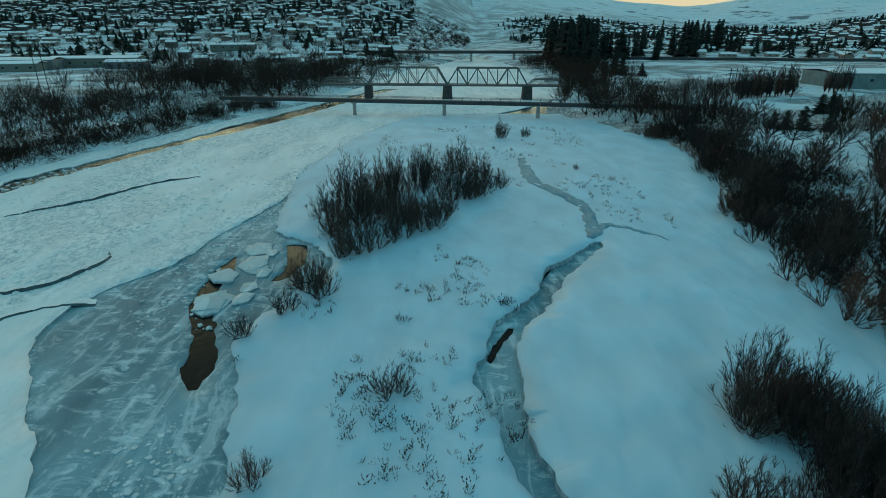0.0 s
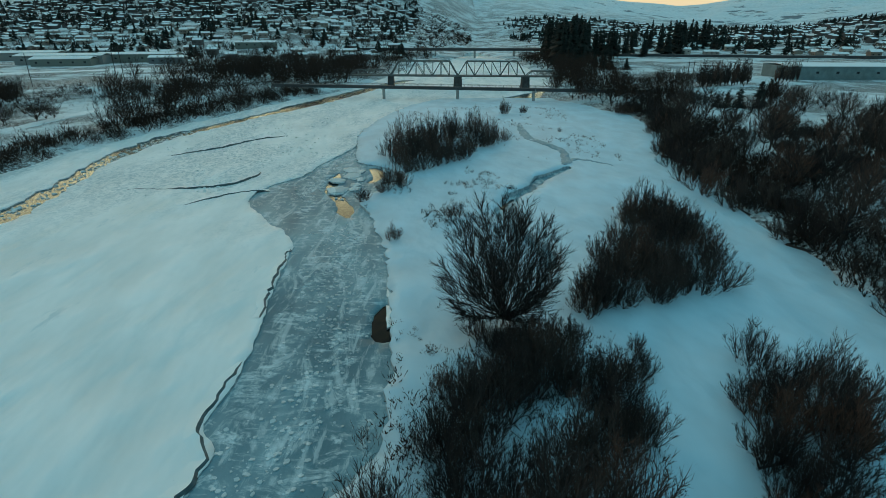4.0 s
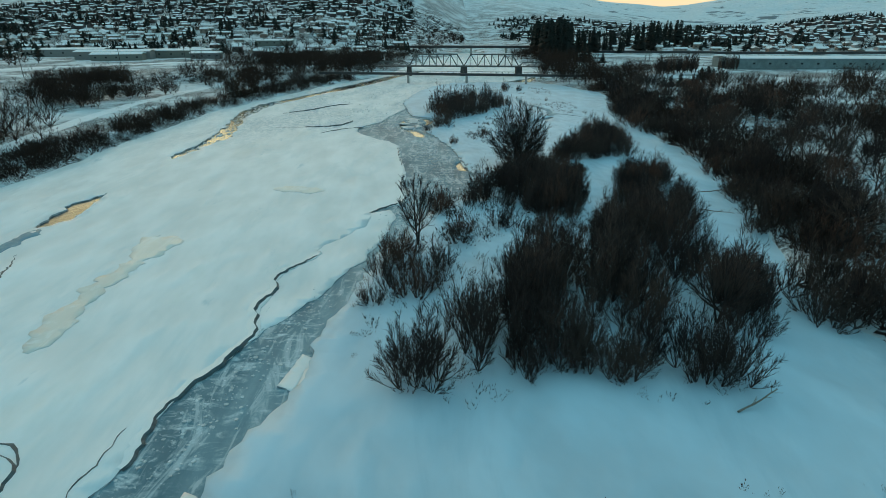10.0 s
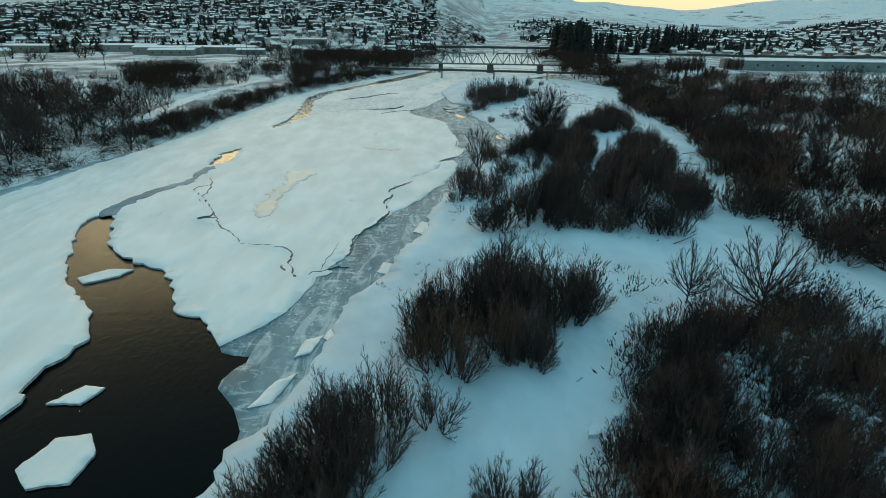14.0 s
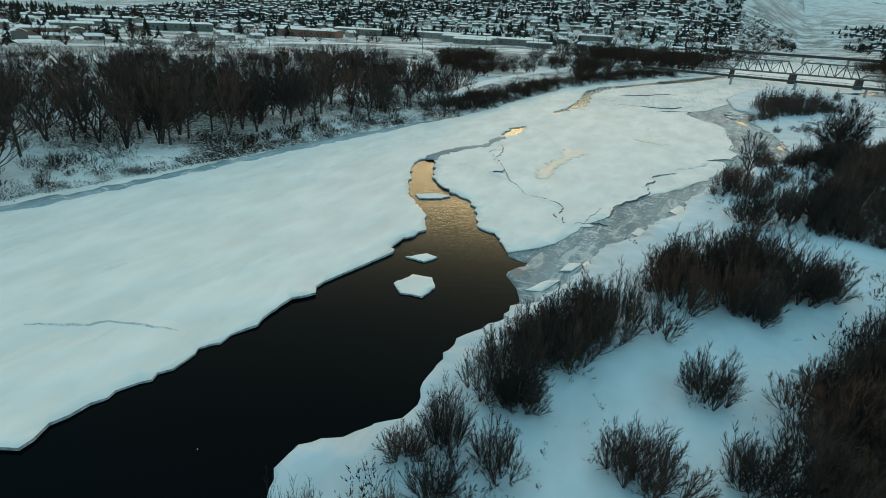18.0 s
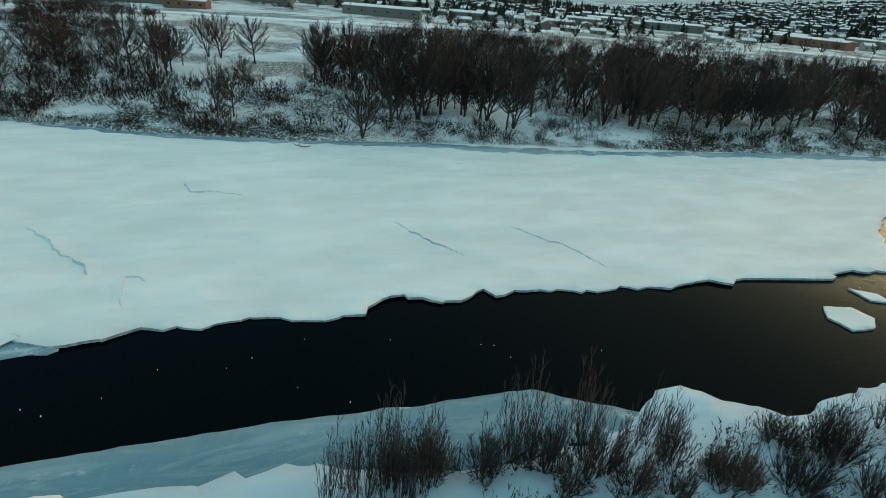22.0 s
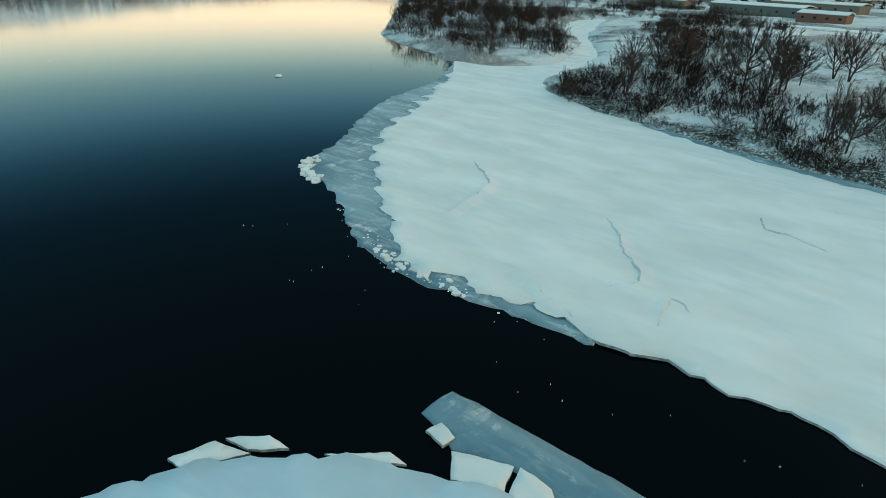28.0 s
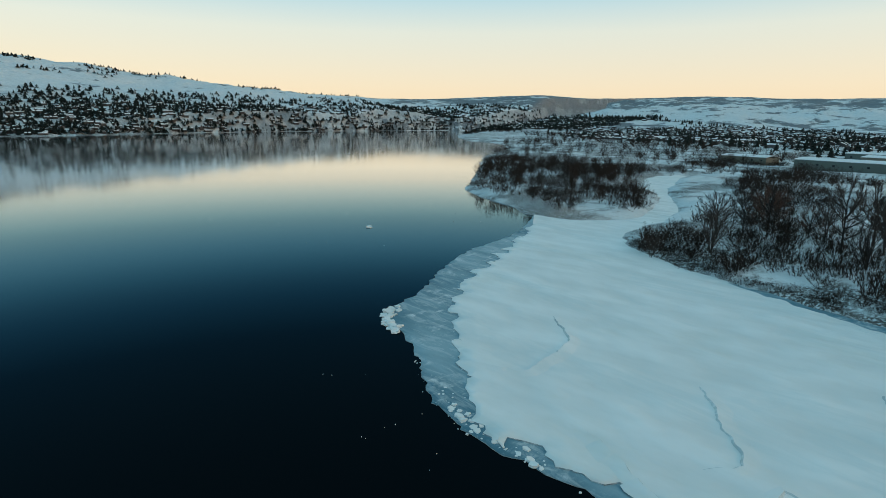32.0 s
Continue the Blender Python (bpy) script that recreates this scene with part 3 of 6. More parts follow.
EDGE_EAST = [(-56.5, -128), (-54, -120.5), (-53, -112.5), (-50.6, -105.4), (-50.2, -96.5), (-47, -88), (-45.2, -82), (-46.8, -75.4), (-45.8, -69.5), (-46.5, -65.4), (-42, -56.6),
             (-42.7, -53.8), (-36.3, -43.5), (-35.8, -35), (-32.5, -31), (-29.3, -28), (-27.9, -20), (-30.3, -14.7), (-29.9, -4.3), (-31, 6), (-32.3, 15.4), (-33.3, 30), (-37, 38), (-43, 46),
             (-50, 58), (-49, 70), (-43, 80), (-41, 92), (-38, 104), (-36, 112)]
UPSTREAM = [(-35, 124), (-37, 137), (-33, 168), (-23, 209), (-6, 238), (30, 250), (70, 330), (80, 480), (66, 660), (0, 660), (-60, 480), (-78, 300), (-116, 195), (-135, 110), (-137, 20),
            (-146, -60), (-152, -110), (-164, -190), (-176, -260), (-196, -310), (-225, -318), (-260, -322), (-300, -342), (-345, -366), (-430, -396), (-430, -428), (-342, -398), (-316, -372), (-276, -352), (-240, -340), (-220, -350), (-212, -368)]
main_outline = (smooth_line(EDGE_SOUTH[:11], 0.9, 3.2, 4.0, rough=0.22) + smooth_line(EDGE_SOUTH[11:], 1.1, 0.9, 4.0, rough=0.5) + smooth_line(POOL, 1.1, 0.8, 5.0, rough=0.5) + smooth_line(EDGE_EAST, 0.9, 0.6, 6.0, rough=0.35)
                + smooth_line(UPSTREAM, 5.0))
# golden leads of open water along the west side
LEAD_FAR = [(-98, 14), (-96, 26), (-94.6, 40), (-94, 52), (-97.6, 72), (-101.5, 95), (-101, 120), (-96.6, 142), (-85.5, 177), (-73, 205), (-63, 235), (-55, 262), (-47, 291), (-34, 331), (-28, 348),
            (-36, 348), (-43, 331), (-58, 288), (-68, 255), (-78, 223), (-84, 200), (-92, 174), (-104, 141), (-108, 120), (-108, 104), (-104, 80), (-100, 52), (-99, 36), (-100, 20)]
LEAD_SMALL = [(-98, -43), (-95.6, -38), (-97, -24), (-98.5, -20), (-100.5, -30)]
lead_far = smooth_line(LEAD_FAR, 1.5, 1.6, 8.0, True, 0.25)
lead_small = smooth_line(LEAD_SMALL, 1.0, 1.4, 9.0, True, 0.4)


def sheet_height(x, y):
    drift = 1 - abs(fbm(x * 0.9 + y * 0.35, (y * 0.9 - x * 0.35) * 0.28, 0.055, 3, 9.0)) * 2.2
    return max(-0.05, 0.14 * fbm(x, y, 0.05, 3, 2.0) + 0.32 * max(0.0, drift) ** 2 - 0.15 + 0.05 * fbm(x * 0.5 + y * 0.87, (y * 0.5 - x * 0.87) * 0.3, 0.25, 3, 6.0) + 0.02)


main_ice = sheet("ice_sheet", main_outline, 2.2, sheet_height, 0.34, [SHEET_SNOW, EDGE_ICE], [lead_far, lead_small],
                 "snow-covered white river ice with a broken edge", "ice")

# ---- lower grey refrozen ice ----
GREY_OUT = [(-52, -152), (-53.5, -145), (-57.4, -140.6), (-56.7, -134.6), (-59.5, -133.5), (-62, -130.5), (-66, -124), (-70, -118), (-66, -105), (-60, -95), (-56, -80), (-56, -60), (-50, -45), (-45, -30), (-42, 0), (-45, 20), (-55, 45), (-62, 60),
            (-60, 85), (-50, 105), (-40, 118), (-30, 118), (-24, 95), (-14, 84), (-12, 70), (-18, 55), (-14, 30), (-10, 10), (-8, -15), (-14, -30), (-20, -45), (-24, -62),
            (-28, -75), (-30, -95), (-38, -110), (-42, -125), (-44, -140), (-48, -152)]
LEAD_ISLE = [(-26, 47), (-28.5, 49), (-31, 57), (-35, 67), (-36, 76), (-35, 83), (-33.5, 79), (-32.5, 70), (-30, 62), (-27.5, 56), (-26, 52)]
LEAD_ISLE_B = [(-27.5, 88), (-25, 80), (-25.5, 74), (-23.5, 75), (-22.6, 82), (-24, 88)]
LEAD_SHORE = [(-15.8, 10), (-16.6, 5), (-16, 1.5), (-14.4, 0.5), (-13, 2), (-13.6, 8)]
grey_ice = sheet("refrozen_ice", smooth_line(GREY_OUT, 1.5, 1.0, 11.0, True, 0.3), 2.5, lambda x, y: -0.2 + 0.05 * fbm(x, y, 0.4, 3, 3.0), 0.3, [GREY_ICE, EDGE_ICE],
                 [smooth_line(k, 0.9, 0.7, 12.0, True, 0.5) for k in (LEAD_ISLE, LEAD_ISLE_B, LEAD_SHORE)], "grey refrozen channel ice with frazil pans", "ice")

LOW_SLAB = [(-46.5, -87), (-44.5, -82), (-42.5, -79), (-41, -75), (-38.8, -72), (-37.3, -66), (-34.8, -60), (-33, -54), (-31.5, -46), (-31, -38), (-32, -33), (-38, -38), (-44, -52), (-49, -66), (-49, -78), (-50, -88)]
sheet("low_slab", smooth_line(LOW_SLAB, 1.0, 0.9, 23.0, True, 0.3), 1.6, lambda x, y: -0.1 + 0.07 * fbm(x, y, 0.25, 3, 3.0), 0.25, [SHEET_SNOW, EDGE_ICE], (), "sunken snow-covered slab beside the grey channel", "ice")

FRINGE = [(-78.3, -244.5), (-77.5, -250), (-76.1, -261), (-75.4, -270.7), (-77.8, -279.7), (-81.7, -286.5), (-88.2, -298), (-91.5, -309.5), (-100.7, -315), (-108.4, -318.5), (-139, -337),
          (-176, -347.5), (-210, -366), (-214, -362), (-180, -338), (-140, -318), (-110, -300), (-92, -282), (-86, -268), (-86, -250)]
fringe_ice = sheet("ice_fringe", smooth_line(FRINGE, 1.2, 1.0, 13.0, True, 0.35), 2.0, lambda x, y: -0.2 + 0.1 * fbm(x, y, 0.6, 3, 3.0), 0.3, [FRINGE_ICE, EDGE_ICE], (),
                   "rough grey ice fringe along the lake edge", "ice")
SHELF = [(-57.5, -189), (-60.9, -195.4), (-63.2, -199), (-63.3, -209), (-63.7, -224), (-63.5, -237), (-63.1, -251), (-59, -251.4), (-57.7, -246.8), (-59.2, -241.2), (-57.3, -236), (-55, -225), (-52, -210), (-50, -196)]
shelf_ice = sheet("ice_shelf", smooth_line(SHELF, 1.2, 0.25, 14.0, True, 0.5, True), 2.0, lambda x, y: -0.2 + 0.02 * fbm(x, y, 0.6, 3, 3.0), 0.3, [SHELF_ICE, EDGE_ICE], (),
                  "smooth blue-grey ice shelf beside the snowy point", "ice")

# ---- island, gravel bar and frozen side channel: one snow cover ----
SHORE_ISLE = [(-8, 238), (-23, 209), (-33, 168), (-36.5, 137), (-34, 112), (-31, 95), (-22.5, 87), (-17.5, 77), (-22, 66), (-25.5, 57), (-21.6, 47), (-20, 40), (-18, 33), (-16.4, 24), (-14.6, 12), (-13.7, 2), (-12.9, -10),
              (-13.5, -20), (-20, -30), (-25, -42), (-28, -52), (-31.8, -56), (-33.5, -67), (-35, -75), (-37, -84), (-37.5, -94), (-42, -106), (-42.3, -112), (-47, -121),
              (-47.5, -130), (-49, -140), (-51.3, -148), (-53.9, -150), (-53, -155), (-55.5, -160), (-55.3, -169), (-54, -175), (-56, -179), (-59.3, -183), (-60, -187), (-57.6, -190)]
SHORE_POINT = [(-55, -198), (-55, -210), (-58, -222), (-58.3, -230), (-58, -237), (-56.8, -240.7), (-55.2, -245), (-53.9, -248), (-50.9, -253), (-49, -256), (-45.6, -259), (-40.8, -262.3), (-25, -266), (5, -262), (60, -255), (150, -275), (210, -268)]
BAR_EAST = [(130, -215), (85, -160), (55, -120), (45, -100), (44, -75), (50, -50), (60, -20), (68, 20), (70, 60), (76, 110), (86, 145), (86, 175), (74, 205), (60, 240)]
STREAM = [(8.2, 19), (9, 24), (8.2, 27.6), (6.2, 34), (5, 40), (4.2, 44), (3.2, 49), (5, 53), (6.4, 59), (10.5, 64.5), (13.5, 69), (15.6, 75.5), (19, 79), (24, 85), (26.5, 88), (28, 87), (24, 81), (19, 74), (16.5, 69), (13.5, 63), (9.5, 56.5), (8.6, 51), (8.2, 44), (8, 39), (9.8, 32.8), (11.7, 27.6), (11.3, 23.3), (10.3, 19.5)]
isle_outline = smooth_line(SHORE_ISLE + SHORE_POINT, 1.1, 0.8, 15.0, rough=0.5) + smooth_line(BAR_EAST, 4.0)
stream_ring = smooth_line(STREAM, 0.9, 0.5, 16.0, True, 0.5)


def isle_height(x, y):
    d = 0.25 + 0.35 * fbm(x, y, 0.035, 3, 8.0) + 0.20 * fbm(x, y, 0.12, 4, 4.0)
    # the island stands a little over its side channel
    isle = math.exp(-((x - 5 + 0.22 * (y - 60)) / 26) ** 2) if y > -20 else math.exp(-((x + 18) / 24) ** 2)
    return 0.30 + d + 0.45 * isle


isle = sheet("island_snow", isle_outline, 2.6, isle_height, 1.6, [SHADED_SNOW, EDGE_ICE], [stream_ring], "deep smooth snow over a gravel island", "snow", edge_drop=0.3)
SLITS = [[(14.8, 76.2), (16.4, 77.6), (18.4, 79.6), (20.8, 82.4), (20.2, 82.6), (17.6, 80.4), (15.4, 78)], [(5.4, 51.6), (6.6, 54.6), (9, 59.8), (8.2, 59.6), (6, 55.6), (5, 52.4)]]
stream_bed = sheet("stream_ice", smooth_line([(8, 15), (5, 24), (5, 30), (2, 40), (1, 50), (5, 60), (14, 72), (22, 86), (30, 92), (31, 85), (20, 70), (12, 55), (12, 44), (13, 36), (15, 28), (14, 20), (11, 15)], 1.5, 0, 0, True), 2.0,
                   lambda x, y: -0.15 + 0.05 * fbm(x, y, 0.5, 3, 1.0), 0.2, [GREY_ICE, EDGE_ICE], [smooth_line(k, 0.6, 0.3, 17.0, True, 0.7) for k in SLITS], "grey ice of a narrow side stream", "ice")
# frozen feeders of the stream, and the refrozen strip under the west bank
for label, line, seed in (("thin grey ice of a frozen feeder on the island", [(26.5, 89), (31, 95.2), (35, 93.4), (40, 89), (35.2, 95.2), (31, 97.2), (26, 91.4)], 18.0),
                          ("thin grey ice of a frozen feeder on the island", [(26, 90), (28, 104), (26.6, 112), (22.6, 121), (20, 130), (20.6, 146), (23, 160), (23.4, 146), (23.4, 130), (26, 121.6), (30, 112), (30.4, 104), (28.6, 91)], 19.0)):
    sheet("feeder_ice", smooth_line(line, 0.8, 0.8, seed, True, 0.5), 1.5, lambda x, y: isle_height(x, y) + 0.03, 0.12, [SHELF_ICE, EDGE_ICE], (), label, "ice")
sheet("shore_ice", smooth_line([(-168, -270), (-157, -230), (-151.5, -190), (-147, -170), (-143, -146), (-141, -120), (-139, -88), (-133, -50), (-128, -12), (-126, -12), (-129.5, -50), (-134, -88), (-136.5, -113), (-139, -140), (-143, -172), (-148, -190), (-153, -230), (-165, -270)], 1.2, 1.3, 21.0, True, 0.3), 2.0,
      lambda x, y: sheet_height(x, y) + 0.03, 0.12, [FRINGE_ICE, EDGE_ICE], (), "blue-grey refrozen strip under the west bank", "ice")

# floes afloat in the open pool
def floe(pts, seed, z=-0.06):
    return tagged(sheet("ice_floe", smooth_line(pts, 0.5, 0.22, seed, True, 0.8, True), 0.8, lambda x, y: z + 0.05 * fbm(x, y, 0.5, 2, seed), 0.5, [SHEET_SNOW, EDGE_ICE], (),
                        "small white ice floe adrift in dark water", "ice floe", kind=""), group="floes in the pool")


floe([(-70.5, -152.5), (-69.5, -148.5), (-66.8, -147.8), (-64.6, -150.5), (-64.8, -153.6), (-68, -154.4)], 1)
floe([(-73.8, -143.6), (-71.6, -140.6), (-69.4, -141), (-70.3, -143.6)], 2)
floe([(-89.2, -114.6), (-86.5, -111.2), (-82.4, -111.2), (-83.5, -113.6), (-87.2, -116.4)], 3)


# ---- woody plants ----
def limb_mesh(segs, sides=3):
    """Tapered bars: rows of x0 y0 z0 r0 x1 y1 z1 r1."""
    s = np.array(segs, dtype=float)
    a, ra, b, rb = s[:, 0:3], s[:, 3], s[:, 4:7], s[:, 7]
    d = b - a
    d /= np.linalg.norm(d, axis=1)[:, None] + 1e-9
    ref = np.where(np.abs(d[:, 2:3]) > 0.9, np.array([[1.0, 0, 0]]), np.array([[0, 0, 1.0]]))
    u = np.cross(d, ref)
    u /= np.linalg.norm(u, axis=1)[:, None] + 1e-9
    v = np.cross(d, u)
    k = len(s)
    ang = np.arange(sides) * 2 * np.pi / sides
    ring = lambda c, r: c[:, None, :] + r[:, None, None] * (np.cos(ang)[None, :, None] * u[:, None, :] + np.sin(ang)[None, :, None] * v[:, None, :])
    verts = np.concatenate([ring(a, ra), ring(b, rb)], axis=1).reshape(-1, 3)
    base = np.arange(k)[:, None] * (2 * sides)
    tri = []
    for i in range(sides):
        j = (i + 1) % sides
        tri.append(np.stack([base[:, 0] + i, base[:, 0] + j, base[:, 0] + sides + j], 1))
        tri.append(np.stack([base[:, 0] + i, base[:, 0] + sides + j, base[:, 0] + sides + i], 1))
    return verts, np.concatenate(tri)


def twig_mesh(segs):
    """Slender three-sided spikes."""
    s = np.array(segs, dtype=float)
    a, r, b = s[:, 0:3], s[:, 3], s[:, 4:7]
    d = b - a
    d /= np.linalg.norm(d, axis=1)[:, None] + 1e-9
    ref = np.where(np.abs(d[:, 2:3]) > 0.9, np.array([[1.0, 0, 0]]), np.array([[0, 0, 1.0]]))
    u = np.cross(d, ref)
    u /= np.linalg.norm(u, axis=1)[:, None] + 1e-9
    v = np.cross(d, u)
    k = len(s)
    ring = [a + r[:, None] * (math.cos(q) * u + math.sin(q) * v) for q in (0, 2.094, 4.189)]
    verts = np.stack([*ring, b], axis=1).reshape(-1, 3)
    base = np.arange(k) * 4
    tri = np.concatenate([np.stack([base + i, base + (i + 1) % 3, base + 3], 1) for i in range(3)])
    return verts, tri


def turned(rng, d, spread_deg, up=0.15):
    """A direction that leaves d by about so many degrees."""
    q = rng.normal(size=3)
    q -= q.dot(d) * d
    q /= np.linalg.norm(q) + 1e-9
    a = math.radians(spread_deg) * rng.uniform(0.6, 1.3)
    r = math.cos(a) * d + math.sin(a) * q
    r[2] += up
    return r / np.linalg.norm(r)


def grow(rng, p, d, length, r, pieces, wander, up, taper=0.35):
    """One shoot in several pieces; gives its rows and points along it."""
    rows, pts = [], []
    step = length / pieces
    for i in range(pieces):
        d = turned(rng, d, wander, up)
        r1 = r * (1 - (1 - taper) / pieces)
        e = p + d * step
        rows.append((*p, r, *e, r1))
        for t in (0.25, 0.5, 0.75, 1.0):
            pts.append((p + d * step * t, d, r1, (i + t) / pieces))
        p, r = e, r1
    return rows, pts


def joined(*meshes):
    """Several arrays as one."""
    vs, ts, k = [], [], 0
    for v, t in meshes:
        vs.append(v)
        ts.append(t + k)
        k += len(v)
    return np.concatenate(vs), np.concatenate(ts)


def sliver_mesh(segs, seed=0):
    """The finest twigs: one narrow blade each, turned at random."""
    rng = np.random.default_rng(seed)
    s = np.array(segs, dtype=float)
    a, r, b = s[:, 0:3], s[:, 3], s[:, 4:7]
    d = b - a
    q = np.cross(d, rng.normal(size=d.shape))
    q *= (r / (np.linalg.norm(q, axis=1) + 1e-9))[:, None]
    verts = np.stack([a - q, a + q, b], axis=1).reshape(-1, 3)
    return verts, np.arange(len(s) * 3).reshape(-1, 3)


def turn_many(rng, d, deg, up):
    """Directions that leave the rows of d by about so many degrees."""
    q = rng.normal(size=d.shape)
    q -= (q * d).sum(1)[:, None] * d
    q /= np.linalg.norm(q, axis=1)[:, None] + 1e-9
    a = np.radians(deg) * rng.uniform(0.5, 1.35, (len(d), 1))
    r = np.cos(a) * d + np.sin(a) * q
    r[:, 2] += up
    return r / np.linalg.norm(r, axis=1)[:, None]


def plume(rng, base, axis, tall, wide, trunk, limbs, subs, twigs, low, r0, twig_r, twig_len=0.085, bow=0.12, leader=0.0):
    """One bare crown: limbs rise from the trunk's head to a rounded outline and break up into side shoots and twigs.
    Gives rows of limbs, of side shoots and of twigs."""
    half = tall * (1 - 0.6 * trunk) / 2
    mid = base + axis * (tall - half)
    scale = np.array([wide, wide, half])
    head = base + axis * tall * trunk
    wood, shoots, fine = [], [], []
    if trunk:
        wood.append((*base, r0 * 1.7, *head, r0 * 1.25))
        if leader:
            wood.append((*head, r0 * 1.25, *(head + axis * tall * leader * 1.2), r0 * 0.6))
    for i in range(limbs):
        up = 1 - (1 - low) * (i + 0.5) / limbs
        az = i * 2.4 + rng.uniform(-0.4, 0.4)
        flat = math.sqrt(max(0.0, 1 - up * up))
        tip = mid + scale * rng.uniform(0.80, 1.0) * np.array([flat * math.cos(az), flat * math.sin(az), up])
        p0 = base + axis * tall * (trunk * rng.uniform(0.65, 1.1) + leader * max(0.0, up + 0.2) * rng.uniform(0.5, 1.0))
        way = tip - p0
        reach = np.linalg.norm(way)
        knee = p0 + way * 0.5 + np.array([way[0], way[1], 0]) * bow - np.array([0, 0, 0.10 * reach * (1 - up)])
        ts = np.linspace(0, 1, 5)
        line = ((1 - ts) ** 2)[:, None] * p0 + (2 * ts * (1 - ts))[:, None] * knee + (ts ** 2)[:, None] * tip
        line[1:] += rng.normal(size=(4, 3)) * 0.014 * reach * ts[1:, None]
        rr = r0 * rng.uniform(0.6, 1.0) * (1 - 0.8 * ts)
        wood += [(*line[j], rr[j], *line[j + 1], rr[j + 1]) for j in range(4)]
        t = rng.uniform(0.14, 1.0, subs) ** 0.75
        j = np.minimum((t * 4).astype(int), 3)
        q = line[j] + (line[j + 1] - line[j]) * (t * 4 - j)[:, None]
        tang = line[j + 1] - line[j]
        tang /= np.linalg.norm(tang, axis=1)[:, None]
        sd = turn_many(rng, tang, 30, 0.16)
        ln = reach * 0.34 * (1.15 - t) * rng.uniform(0.7, 1.25, subs) + 0.06 * tall
        end = q + sd * ln[:, None]
        out = np.linalg.norm((end - mid) / scale, axis=1)
        ln *= np.where(out > 1.06, np.maximum(0.35, 1 - 1.1 * (out - 1.06)), 1.0)
        end = q + sd * ln[:, None]
        sr = twig_r * 1.8 * rng.uniform(0.7, 1.2, subs)
        shoots.append(np.column_stack([q, sr, end]))
        k = np.repeat(np.arange(subs), twigs)
        at = rng.uniform(0.12, 1.0, len(k))
        q2 = q[k] + (end[k] - q[k]) * at[:, None]
        td = turn_many(rng, sd[k], 26, 0.16)
        e2 = q2 + td * (tall * twig_len * rng.uniform(0.45, 1.25, len(k)))[:, None]
        fine.append(np.column_stack([q2, np.full(len(k), twig_r), e2]))
    return wood, np.concatenate(shoots), np.concatenate(fine)


def shrub_rows(seed, plumes, wide, lean, spread_r, limbs, subs, twigs, thick):
    rng = np.random.default_rng(seed)
    wood, shoots, fine = [], [], []
    for i in range(plumes):
        a, rad = i * 2.4 + rng.uniform(-0.5, 0.5), spread_r * math.sqrt((i + 0.3) / plumes)
        tilt = math.radians(lean) * (rad / spread_r) * rng.uniform(0.6, 1.2)
        axis = np.array([math.cos(a) * math.sin(tilt), math.sin(a) * math.sin(tilt), math.cos(tilt)])
        tall = (1.0 if i == 0 else rng.uniform(0.62, 0.98)) * (1 - 0.12 * rad / spread_r)
        w, sh, fi = plume(rng, np.array([math.cos(a) * rad, math.sin(a) * rad, -0.02]), axis, tall, wide * rng.uniform(0.8, 1.25), 0.0, limbs, subs, twigs, -0.3, 0.0085 * thick, 0.0026 * thick)
        wood += w
        shoots.append(sh)
        fine.append(fi)
    return wood, np.concatenate(shoots), np.concatenate(fine)


def shrub_meshes(seed, plumes=6, wide=0.15, lean=26, spread_r=0.22, limbs=7, subs=11, twigs=6, thick=1.0):
    """A willow of height 1: several upright plumes out of one root stock."""
    wood, shoots, fine = shrub_rows(seed, plumes, wide, lean, spread_r, limbs, subs, twigs, thick)
    wood = [(0, 0, -0.06, spread_r * 1.25, 0, 0, -0.012, spread_r * 1.15)] + wood
    return limb_mesh(wood), joined(twig_mesh(shoots), sliver_mesh(fine, seed))


def tree_meshes(seed, trunk=0.2, wide=0.32, limbs=13, subs=13, twigs=9, low=-0.3, stems=1, r0=0.012, thick=1.0, lean=14, leader=0.0, bow=0.12):
    """A bare tree of height 1, of one stem or several."""
    rng = np.random.default_rng(seed)
    wood, shoots, fine = [], [], []
    for i in range(stems):
        tilt, a = math.radians(lean if stems > 1 else 3) * rng.uniform(0.5, 1.1), i * 6.283 / stems + rng.uniform(0, 1)
        axis = np.array([math.cos(a) * math.sin(tilt), math.sin(a) * math.sin(tilt), math.cos(tilt)])
        w, sh, fi = plume(rng, np.array([0.0, 0.0, -0.02]), axis, 1.0 if i == 0 else rng.uniform(0.8, 1.0), wide, trunk, limbs, subs, twigs, low, r0, 0.0016 * thick, 0.062, bow, leader)
        wood += w
        shoots.append(sh)
        fine.append(fi)
    return limb_mesh(wood, 4), joined(twig_mesh(np.concatenate(shoots)), sliver_mesh(np.concatenate(fine), seed))


def bush_mesh(seed, plumes=3, wide=0.26, limbs=4, subs=4, twigs=6, thick=1.0, trunk=0.0):
    """A bare bush or small tree for massed growth, all of narrow blades."""
    rng = np.random.default_rng(seed)
    if trunk:
        wood, shoots, fine = plume(rng, np.array([0.0, 0, -0.02]), np.array([0.0, 0, 1]), 1.0, wide, trunk, limbs * plumes, subs, twigs, -0.3, 0.011 * thick, 0.0028 * thick, 0.09)
    else:
        wood, shoots, fine = shrub_rows(seed, plumes, wide, 30, wide * 0.8, limbs, subs, twigs, thick)
    wood = [r[:7] for i, r in enumerate(wood) if trunk or i % 2 == 0]
    return sliver_mesh(np.concatenate([np.array(wood, dtype=float), shoots, fine]), seed)


